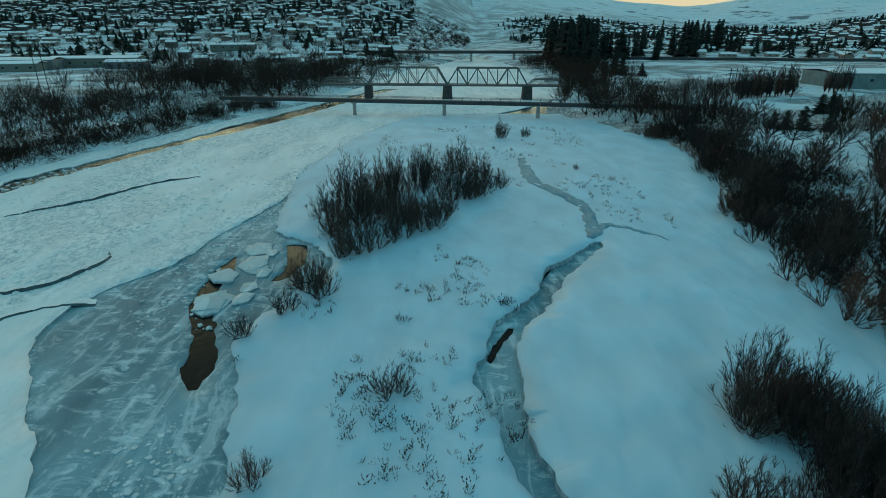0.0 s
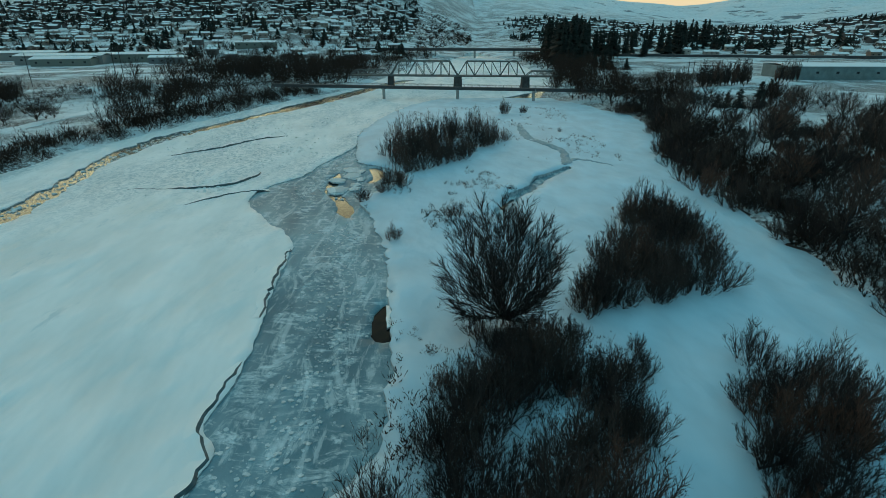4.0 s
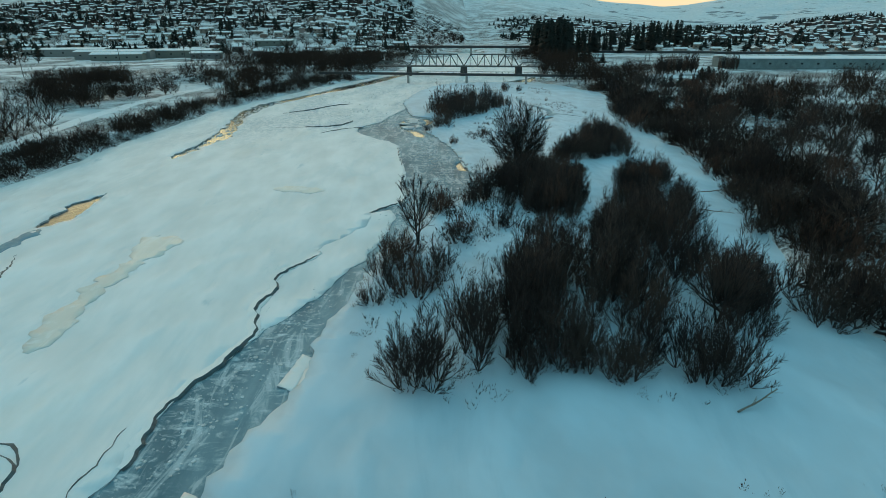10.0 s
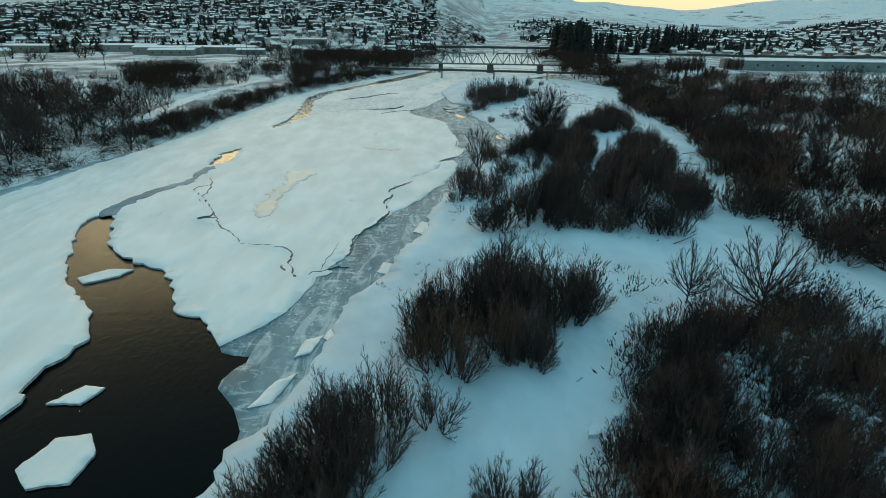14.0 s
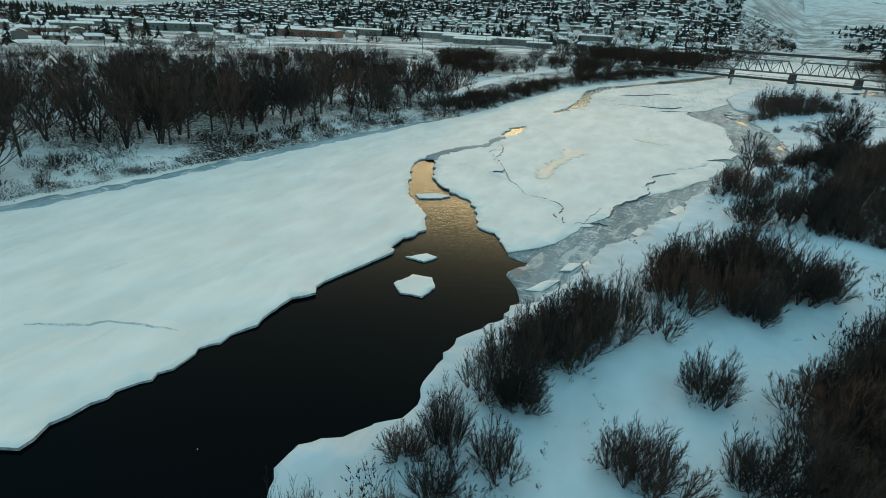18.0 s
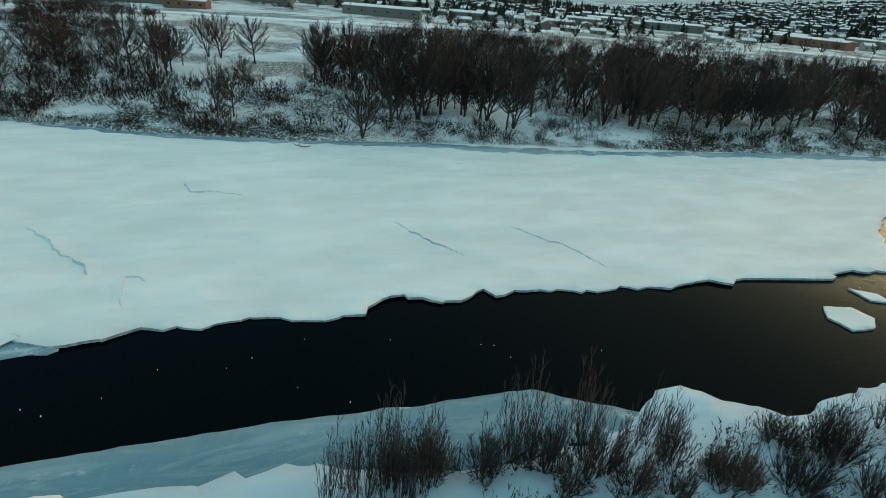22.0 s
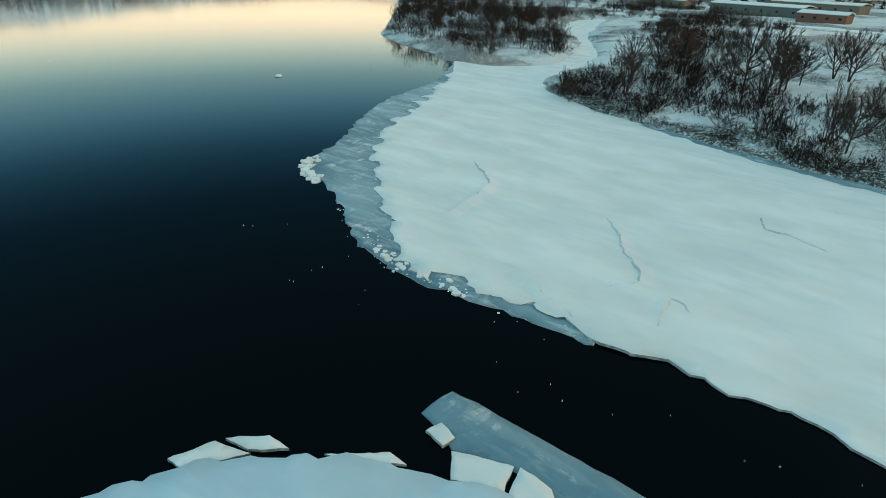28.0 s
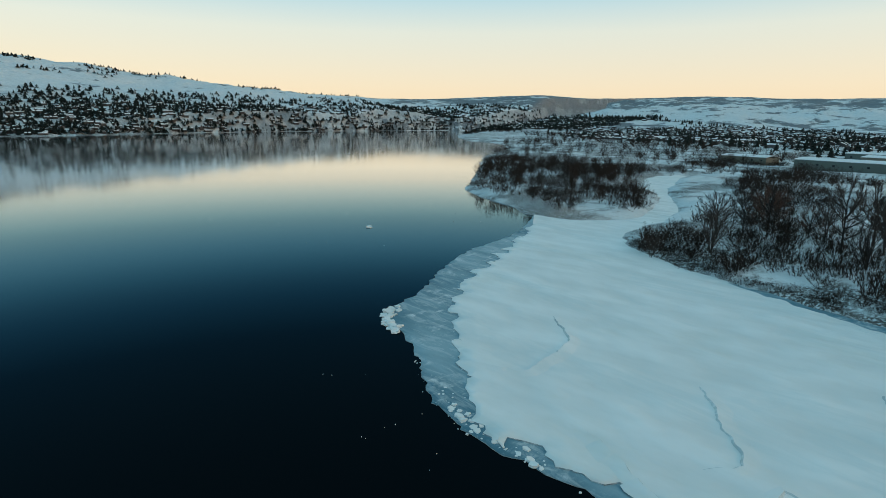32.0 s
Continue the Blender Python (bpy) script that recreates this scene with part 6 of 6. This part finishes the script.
# ---- breaks, drifts and rubble on the ice ----
def lip(line, high, back, label, shade_face=None, base=None, seed=0.0, left=True):
    """A raised broken edge of ice: a snowy slope on one side, a short face coloured dark for its shade on the other."""
    pts = smooth_line(line, 0.7, 0.5, 20 + seed, rough=0.6)
    v, f, mi = [], [], []
    for i, (x, y) in enumerate(pts):
        a, b = pts[max(0, i - 1)], pts[min(len(pts) - 1, i + 1)]
        d = Vector((b[0] - a[0], b[1] - a[1])).normalized()
        nx, ny = (-d.y, d.x) if left else (d.y, -d.x)
        t = i / (len(pts) - 1)
        k = math.sin(math.pi * min(1, max(0, t))) ** 0.5 * (0.6 + 0.5 * fbm(x, y, 0.3, 2, seed + 2) + 0.3)
        h = max(0.02, high * k)
        z0 = sheet_height(x, y) if base is None else base(x, y)
        w = back * (0.7 + 0.5 * abs(fbm(x, y, 0.2, 2, seed)))
        v += [(x + nx * w, y + ny * w, z0 - 0.03), (x + nx * w * 0.4, y + ny * w * 0.4, z0 + h * 0.55), (x, y, z0 + h), (x - nx * 0.32, y - ny * 0.32, z0 - 0.06)]
        if i:
            s = (i - 1) * 4
            q = [(s, s + 4, s + 5, s + 1), (s + 1, s + 5, s + 6, s + 2), (s + 2, s + 6, s + 7, s + 3)]
            f += [tuple(reversed(r)) if left else r for r in q]
            mi += [0, 0, 1]
    me = mesh_from("ice_ridge", v, f, [SHEET_SNOW, shade_face or CRACK], mi)
    ob = new("ice_ridge", me)
    return tagged(ob, label, "ice ridge", "breaks in the ice")


CRACKS = [
    ([(-69.7, -99.7), (-60.9, -103.2), (-59.5, -106), (-58.6, -109.2), (-56.4, -113.6), (-52.6, -110.5)], 0.30, 1.6, False),
    ([(-90, -63), (-92, -67.5), (-86, -76), (-80.6, -85), (-82.4, -88), (-75, -93.5), (-70, -99.7)], 0.26, 1.5, False),
    ([(-89, 102.7), (-84, 108), (-77.8, 114.2), (-71.6, 126.7), (-62.2, 135.3)], 0.5, 2.5, True),
    ([(-72, 67), (-63.4, 69), (-57.8, 72.8), (-55.1, 81.3), (-58, 85)], 0.5, 2.5, True),
    ([(-50, -104.5), (-50.2, -96.5), (-47, -88), (-45.6, -82), (-47.2, -75.4), (-46.2, -69.5), (-46.9, -65.4), (-42.4, -56.6)], 0.3, 1.4, True),
    ([(-36.2, -35), (-33, -31), (-29.8, -28), (-28.4, -20), (-30.8, -14.7), (-30.4, -4.3)], 0.32, 1.6, True),
    ([(-31.5, 6), (-32.8, 15.4), (-33.8, 30)], 0.3, 1.4, True),
    ([(-117.1, -288.5), (-112.6, -282.9), (-109.7, -279.6), (-105.2, -277.6), (-98.4, -276.7), (-93.5, -276.3), (-91.7, -279.4), (-89.9, -284.4)], 0.34, 2.2, True),
    ([(-109.2, -256.2), (-104.5, -252.8), (-100.9, -250.5), (-96.3, -246.7), (-93.4, -244.9), (-89.5, -247.8)], 0.24, 2.0, True),
    ([(-86.5, -260.7), (-83.5, -254), (-80.5, -248)], 0.35, 1.8, False),
    ([(-85.3, -239.8), (-88.1, -240.5), (-91.9, -240.7), (-91.6, -239.1), (-90.5, -238)], 0.14, 1.2, True),
    ([(-104.9, -204.4), (-100.9, -202.5), (-97.2, -200.3), (-94.2, -198.2), (-91.9, -196.5)], 0.16, 1.6, True),
    ([(-100.8, -185.3), (-95.4, -182.2), (-93.5, -180), (-90.1, -178.6), (-85, -176.5)], 0.18, 1.8, True),
    ([(-125.5, -238), (-121.5, -236.2), (-121.6, -233.1), (-119.4, -227.7)], 0.14, 1.6, True),
    ([(-95.6, -232.3), (-94.4, -229.7), (-93.1, -227.6), (-93.4, -224.1), (-93.7, -219.4), (-95.4, -214.6), (-94.9, -212.6)], 0.18, 1.8, False),
    ([(-63, 55), (-55, 64), (-48, 66)], 0.25, 1.8, True),
]
for i, (line, high, back, left) in enumerate(CRACKS):
    k = 1.25 if line[0][1] < -150 else 1.0
    # southern scarps: BROKEN_ICE gives their faces a painted grey-blue shade
    lip(line, high * k, back * k, "low broken ridge in the snow-covered ice", BROKEN_ICE if line[0][1] < -150 else None, seed=i * 1.3, left=left)


def fissure(line, wide, seed):
    """A dark open crack, lying in the snow crust."""
    pts = smooth_line(line, 0.6, 0.7, 40 + seed, rough=0.5)
    v, f = [], []
    for i, (x, y) in enumerate(pts):
        a, b = pts[max(0, i - 1)], pts[min(len(pts) - 1, i + 1)]
        d = Vector((b[0] - a[0], b[1] - a[1])).normalized()
        w = wide * 0.7 * (0.3 + 1.0 * abs(fbm(x, y, 0.35, 3, seed))) * min(1, 0.2 + i * 0.2, 0.2 + (len(pts) - 1 - i) * 0.2)
        z = sheet_height(x, y)
        v += [(x - d.y * w, y + d.x * w, z + 0.05), (x + d.y * w, y - d.x * w, z + 0.05), (x + d.y * w * 1.6, y - d.x * w * 1.6, z - 0.2), (x - d.y * w * 1.6, y + d.x * w * 1.6, z - 0.2)]
        if i:
            k = (i - 1) * 4
            f += [(k, k + 1, k + 5, k + 4), (k + 1, k + 2, k + 6, k + 5), (k + 3, k, k + 4, k + 7)]
    return tagged(new("ice_crack", mesh_from("ice_crack", v, f, [CRACK])), "dark open crack across the snow-covered ice", "ice crack", "breaks in the ice")


FISSURES = [
    ([(-69.7, -100.1), (-64.6, -100.5)], 0.22),
    ([(-64.6, -101.6), (-61.8, -101.3), (-59.6, -104.9), (-59.5, -108), (-59.9, -109.4), (-57.4, -112.1), (-56.3, -113.7), (-55, -112.2), (-53.3, -110.9), (-51, -109.3), (-48.8, -109.3)], 0.26),
    ([(-92.7, -56.4), (-88.6, -66.2), (-87.7, -74), (-84.1, -79.7), (-80.3, -85), (-77.6, -89.7), (-73.2, -96)], 0.26),
    ([(-82.1, -88), (-78.6, -86.9)], 0.3),
    ([(-53.3, -110.9), (-53.2, -106.6), (-52.6, -99.2)], 0.12),
    ([(-89, 102.7), (-84, 108), (-77.8, 114.2), (-71.6, 126.7), (-62.2, 135.3)], 0.35),
    ([(-82, 67.5), (-72, 67), (-63.4, 69), (-57.8, 72.8), (-55.1, 81.3)], 0.35),
]
for i, (line, wide) in enumerate(FISSURES):
    fissure(line, wide, i * 2.1)
# wind-bared glossy ice, its glint of the glow painted pale and warm, and the refrozen lead that joins the pool to the
# open water above
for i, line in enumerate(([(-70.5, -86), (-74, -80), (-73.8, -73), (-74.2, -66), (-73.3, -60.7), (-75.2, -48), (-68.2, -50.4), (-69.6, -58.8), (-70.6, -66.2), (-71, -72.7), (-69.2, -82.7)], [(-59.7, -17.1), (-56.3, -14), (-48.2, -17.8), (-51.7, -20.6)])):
    sheet("bare_ice", smooth_line(line, 0.8, 1.4, 24.0 + i, True, 0.4), 1.5, lambda x, y: sheet_height(x, y) + 0.05, 0.1, [SHEEN_ICE, EDGE_ICE], (), "wind-bared glossy ice with a warm sheen painted in", "ice")
sheet("refrozen_lead", smooth_line([(-103, -87), (-103.6, -80), (-102, -69), (-98.2, -60), (-98.6, -49), (-97.2, -44), (-95.8, -46), (-96, -55), (-95.2, -61), (-98.8, -69), (-100.6, -80), (-100, -86)], 0.9, 1.0, 26.0, True, 0.4), 1.5,
      lambda x, y: sheet_height(x, y) + 0.04, 0.1, [SHELF_ICE, EDGE_ICE], (), "grey refrozen lead across the ice sheet", "ice")


def slab_piece(name, label, group, pts, z, tilt, thick, seed, mats):
    """A broken ice plate lying tilted."""
    ring = smooth_line(pts, 0.5, 0.15, seed, True, 0.9, True)
    cx, cy = sum(p[0] for p in ring) / len(ring), sum(p[1] for p in ring) / len(ring)
    return tagged(sheet(name, ring, 0.9, lambda x, y: z + tilt[0] * (x - cx) + tilt[1] * (y - cy) + 0.03 * fbm(x, y, 0.8, 2, seed), thick, mats, (), label, "ice slab", kind=""), group=group)


# plates along the snowy point and the island shore
PLATES = [
    [(-58.2, -237.2), (-56.6, -240.8), (-59.6, -241.4), (-59.5, -238.6)],
    [(-56.6, -241.2), (-55.2, -245), (-57.4, -246.6), (-59.4, -241.9)],
    [(-57.2, -247.4), (-58.6, -247.2), (-59.2, -249.2), (-57.6, -249.6)],
    [(-54, -248.4), (-51, -252.8), (-50.6, -254.2), (-54, -250.4)],
    [(-46.8, -258.8), (-45.6, -262), (-42.2, -262.9), (-42.6, -261.2)],
    [(-49, -256.6), (-46.8, -259.2), (-46.4, -261.6), (-48.8, -259)],
    [(-15, 9.5), (-14, 9.4), (-13.4, 4), (-14.4, 3.4)],
    [(-14.6, 17), (-15.6, 17.4), (-15.2, 12), (-14.4, 12.2)],
    [(-48.6, -130), (-50.6, -131), (-51, -135), (-49.4, -134)],
    [(-41.8, -108), (-43.8, -107), (-44.4, -111), (-42.6, -112)],
    [(-36.6, -88), (-38.4, -87), (-39.8, -93), (-38, -94)],
    [(-37.9, -94.6), (-37.4, -90.1), (-36.2, -86.4), (-35.4, -89.6), (-35.4, -93.2), (-36.8, -95.4)],
    [(-41.5, -105.9), (-39.9, -102.6), (-37.8, -100.1), (-37.5, -101.2), (-39.8, -104), (-41.2, -107)],
    [(-48.7, -130.6), (-47.8, -127.2), (-47.2, -122.4), (-46, -123.3), (-46.3, -128.4), (-47, -132)],
    [(-41.6, -111.1), (-40.2, -106.9), (-39.9, -103.3), (-38.4, -104.7), (-38.4, -109.1), (-40.2, -112.5)],
    [(-49.9, -138), (-51.8, -139.5), (-53.4, -144), (-51.2, -143)],
]
for i, p in enumerate(PLATES):
    slab_piece("ice_plate", "broken snow-covered ice plate at the water's edge", "broken plates", p, -0.02 + 0.04 * (i % 3), (0.02 * ((i % 5) - 2), 0.02 * ((i % 4) - 1.5)), 0.3, 30 + i, [SHEET_SNOW, EDGE_ICE])
prng = random.Random(77)
# raft of tilted plates in the grey channel beside the island
for i in range(11):
    x, y = -30.5 + prng.uniform(-3.2, 3.2), 76 + prng.uniform(-13, 12)
    r = prng.uniform(1.2, 3.2)
    a0 = prng.uniform(0, 6)
    p = [(x + r * prng.uniform(0.7, 1.1) * math.cos(a0 + k * 1.257), y + 1.3 * r * prng.uniform(0.7, 1.1) * math.sin(a0 + k * 1.257)) for k in range(5)]
    slab_piece("ice_plate", "broken snow-covered ice plate at the water's edge", "broken plates", p, -0.02 + prng.uniform(0, 0.12), (prng.uniform(-0.05, 0.05), prng.uniform(-0.05, 0.05)), 0.35, 60 + i, [BROKEN_ICE, EDGE_ICE])
def brash(name, label, spots, mat):
    """Small broken lumps of ice, too many to count."""
    v, f = [], []
    for x, y, z, r in spots:
        k = len(v)
        n5 = prng.randrange(4, 7)
        a0, t1, t2 = prng.uniform(0, 6), prng.uniform(-0.2, 0.2), prng.uniform(-0.2, 0.2)
        h = r * prng.uniform(0.15, 0.4)
        top = [(r * prng.uniform(0.6, 1.1) * math.cos(a0 + i * 6.283 / n5), r * prng.uniform(0.6, 1.1) * math.sin(a0 + i * 6.283 / n5)) for i in range(n5)]
        v += [(x + px, y + py, z + h + px * t1 + py * t2) for px, py in top] + [(x + px * 1.1, y + py * 1.1, z - 0.15) for px, py in top]
        f.append(tuple(k + i for i in range(n5)))
        f += [(k + i, k + n5 + i, k + n5 + (i + 1) % n5, k + (i + 1) % n5) for i in range(n5)]
    return tagged(new(name, mesh_from(name, v, f, [mat])), label, "ice rubble", kind="stuff")


def along(line, count, wide, zf, lo, hi):
    pts = smooth_line(line, 1.0)
    out = []
    for _ in range(count):
        x, y = pts[prng.randrange(len(pts))]
        out.append((x + prng.gauss(0, wide), y + prng.gauss(0, wide), zf, lo + (hi - lo) * prng.random() ** 2))
    return out


brash("ice_rubble", "white broken ice rubble along the sheet's lake edge", along(FRINGE[1:8], 40, 0.4, -0.28, 0.06, 0.2) + along(EDGE_SOUTH[4:12], 40, 0.4, -0.24, 0.06, 0.25), SHEET_SNOW)
brash("crusted_ice", "white crusted ice heaped at the lake tip", along([(-89, -303), (-92, -309.5), (-97, -313)], 90, 0.7, -0.2, 0.2, 1.0) + along([(-76.6, -260), (-76.4, -267), (-78, -275), (-80.5, -281)], 60, 0.6, -0.2, 0.15, 0.7), SHEET_SNOW)
brash("frazil_pans", "frozen frazil pans and crusts on the grey channel", along([(-26, 40), (-24, 20), (-22, 0), (-22, -18), (-30, -38)], 1300, 3.0, -0.2, 0.08, 0.38)
      + along([(-36, 60), (-42, 85), (-33, 112)], 500, 3.2, -0.2, 0.1, 0.5) + along([(-40, -70), (-46, -98), (-53, -128)], 600, 2.0, -0.2, 0.07, 0.3), BROKEN_ICE)
brash("jumbled_ice", "rough jumbled ice frozen into the upstream reach", along([(-95, 95), (-75, 140), (-60, 170), (-48, 195)], 900, 8, 0.0, 0.12, 0.5) + along([(-66, 62), (-62, 90), (-48, 120), (-42, 150)], 700, 5, 0.0, 0.12, 0.5), SHEET_SNOW)
brash("lead_ice", "broken ice afloat in the long open lead", along([(-98, 20), (-97, 50), (-102, 85), (-104, 115), (-100, 145)], 420, 1.6, -0.3, 0.15, 0.7), BROKEN_ICE)
brash("drift_ice", "small scraps of ice adrift on dark water", [(x, y, WATER_Z + 0.13, prng.uniform(0.02, 0.06)) for x, y in scatter(30, (-76, -300, -60, -140), lambda x, y: -76 < x < -65, 88)]
      + [(x, y, WATER_Z + 0.14, prng.uniform(0.05, 0.15)) for x, y in scatter(30, (-230, -520, -90, -330), lambda x, y: y < -352 - 0.12 * (x + 200) and islet_in(x, y) < -6, 89)]
      + [(-142.6, -388, WATER_Z + 0.15, 1.3)], SHEET_SNOW)

brash("caught_snow", "snow lumps caught in the low brush of the thickets", [(x, y, surface(x, y) + prng.uniform(0.3, 1.3), prng.uniform(0.25, 0.9)) for x, y in scatter(170, (-24, -171, 22, -124), lambda x, y: within(x, y, EAST_FILL) and fbm(x, y, 0.12, 2, 3) > 0, 215)]
      + [(x, y, surface(x, y) + prng.uniform(0.1, 0.7), prng.uniform(0.2, 0.7)) for x, y in scatter(420, (28, -120, 120, 130), lambda x, y: 3 < east_in(x, y) < 60 and fbm(x, y, 0.06, 2, 12) > 0.12, 216)], SHADED_SNOW)

# ---- small growth on the island snow ----
TUFTS = [bush_mesh(i, 3, 0.3, 3, 2, 2, 9.0) for i in (131, 132, 133)]
mass("dry_stalks", "dead weed stalks poking through the snow", "weeds",
     sized(scatter(300, (-24, 30, 10, 84), lambda x, y: fbm(x, y, 0.12, 2, 4) > 0.16 and within(x, y, ISLE_RING), 61), 0.5, 1.5, 0.8, 1.3)
     + sized(scatter(420, (-20, 95, 45, 205), lambda x, y: fbm(x, y, 0.06, 2, 6) > 0.02 and within(x, y, ISLE_RING), 62), 0.5, 1.4, 0.8, 1.4)
     + sized(scatter(320, (-28, -98, 14, 8), lambda x, y: fbm(x, y, 0.1, 2, 3) > -0.05 and within(x, y, ISLE_RING), 63), 0.4, 1.3, 0.8, 1.4)
     + sized(scatter(420, (-52, -215, 30, -108), lambda x, y: fbm(x, y, 0.1, 2, 7) > 0.12 and within(x, y, ISLE_RING), 64), 0.3, 1.1, 0.8, 1.4), TUFTS, WOODS)


def dead_log(x, y, rz, length, r):
    rng = np.random.default_rng(int(abs(x * 10)))
    rows, pts = grow(rng, np.array([0.0, 0, r]), np.array([1.0, 0, 0.05]), length, r, 5, 8, 0.0, 0.4)
    for _ in range(5):
        q, d, rr, t = pts[int(rng.integers(6, len(pts)))]
        rows.append((*q, rr * 0.5, *(q + turned(rng, d, 50, 0.1) * length * 0.22), rr * 0.15))
    v, t = limb_mesh(rows, 6)
    ob = new("fallen_log", tri_mesh("fallen_log", v, t, DEAD_WOOD))
    ob.matrix_world = pose(x, y, surface(x, y), 0, 0, rz)
    return tagged(ob, "bleached fallen trunk lying on snow", "log", "fallen logs")


for x, y, rz, length, r in ((-9, -81, -40, 7, 0.16), (-3.5, -91, 80, 4, 0.14), (38, -24, -35, 9, 0.14), (32, -36, -50, 6, 0.12), (-152.5, -219, 30, 8, 0.2), (-150.5, -212, 160, 7, 0.18), (-153, -227, 10, 9, 0.2), (-149, -196, 200, 6, 0.18), (6.5, -99, 20, 5, 0.12)):
    dead_log(x, y, rz, length, r)


# ---- poles, tower, path, roads ----
def utility_pole(x, y, h, rz, arms=2):
    root = tagged(new("utility_pole"), "tall wooden utility pole with crossarms", "pole", "utility poles")
    bm = bmesh.new()
    bmesh.ops.create_cone(bm, cap_ends=True, segments=8, radius1=0.22, radius2=0.14, depth=h, matrix=Matrix.Translation((0, 0, h / 2)))
    part("post", bm, BARK, root)
    for i in range(arms):
        bm = bmesh.new()
        box(bm, 0, 0, h - 0.8 - i * 1.3, 3.0, 0.16, 0.18)
        part("crossarm", bm, BARK, root)
    root.matrix_world = pose(x, y, ground_at(x, y), 0, 0, rz)


for x, y, h in ((-199, 283, 21), (-204, 284, 21), (-165, 320, 18), (-240, 262, 18), (-290, 235, 18), (-340, 205, 18), (118, 232, 17), (121, 233, 17), (330, 470, 14), (-420, 90, 15), (-440, 40, 15), (-380, 140, 15), (-455, -20, 15)):
    utility_pole(x, y, h, 20)

tower = tagged(new("radio_mast"), "slender lattice mast on the snowy field", "mast")
for k in range(3):
    a = k * 2.094
    bm = bmesh.new()
    beam(bm, (0.5 * math.cos(a), 0.5 * math.sin(a), 0), (0.25 * math.cos(a), 0.25 * math.sin(a), 34), 0.12)
    part("mast_leg", bm, STEEL, tower)
for k in range(12):
    a = k * 2.094
    bm = bmesh.new()
    beam(bm, (0.45 * math.cos(a), 0.45 * math.sin(a), k * 2.8), (0.42 * math.cos(a + 2.094), 0.42 * math.sin(a + 2.094), k * 2.8 + 2.6), 0.07)
    part("brace", bm, STEEL, tower)
bm = bmesh.new()
box(bm, 0, 0, 0.3, 9, 6, 0.9)
part("base_pad", bm, STONE, tower, "dark low base")
tower.location = (-352, -178, ground_at(-352, -178))


def ribbon(name, label, category, line, wide, lift, mat, thick=0.3):
    pts = smooth_line(line, 4.0)
    v, f = [], []
    for i, (x, y) in enumerate(pts):
        a, b = pts[max(0, i - 1)], pts[min(len(pts) - 1, i + 1)]
        d = Vector((b[0] - a[0], b[1] - a[1])).normalized()
        px, py = -d.y * wide / 2, d.x * wide / 2
        z = max(ground_at(x + px, y + py), ground_at(x, y), ground_at(x - px, y - py)) + lift
        v += [(x + px, y + py, z), (x - px, y - py, z), (x + px * 1.1, y + py * 1.1, z - thick), (x - px * 1.1, y - py * 1.1, z - thick)]
        if i:
            s = (i - 1) * 4
            f += [(s + 1, s + 5, s + 4, s), (s, s + 4, s + 6, s + 2), (s + 3, s + 7, s + 5, s + 1)]
    return tagged(new(name, mesh_from(name, v, f, [mat])), label, category, kind="structure")


ribbon("path", "smooth snow-covered riverside path", "path", [(-150, 20), (-156, 60), (-160, 120), (-155, 165), (-153, 240), (-165, 330)], 6, 0.1, ROOF_SNOW, 0.8)
ribbon("road_1", "snow-covered town road on the plain", "road", [(-560, 20), (-470, 130), (-400, 250), (-330, 340), (-240, 410), (-120, 470)], 14, 0.1, ROOF_SNOW, 0.8)
ribbon("road_2", "dark cleared road along the terrace", "road", [(190, 610), (300, 585), (450, 560), (700, 520)], 10, 2.5, ASPHALT, 4.0)
ribbon("road_3", "snow-covered rail embankment", "road", [(-480, -420), (-450, -200), (-470, -40), (-520, 80)], 16, 0.3, ROOF_SNOW, 1.0)
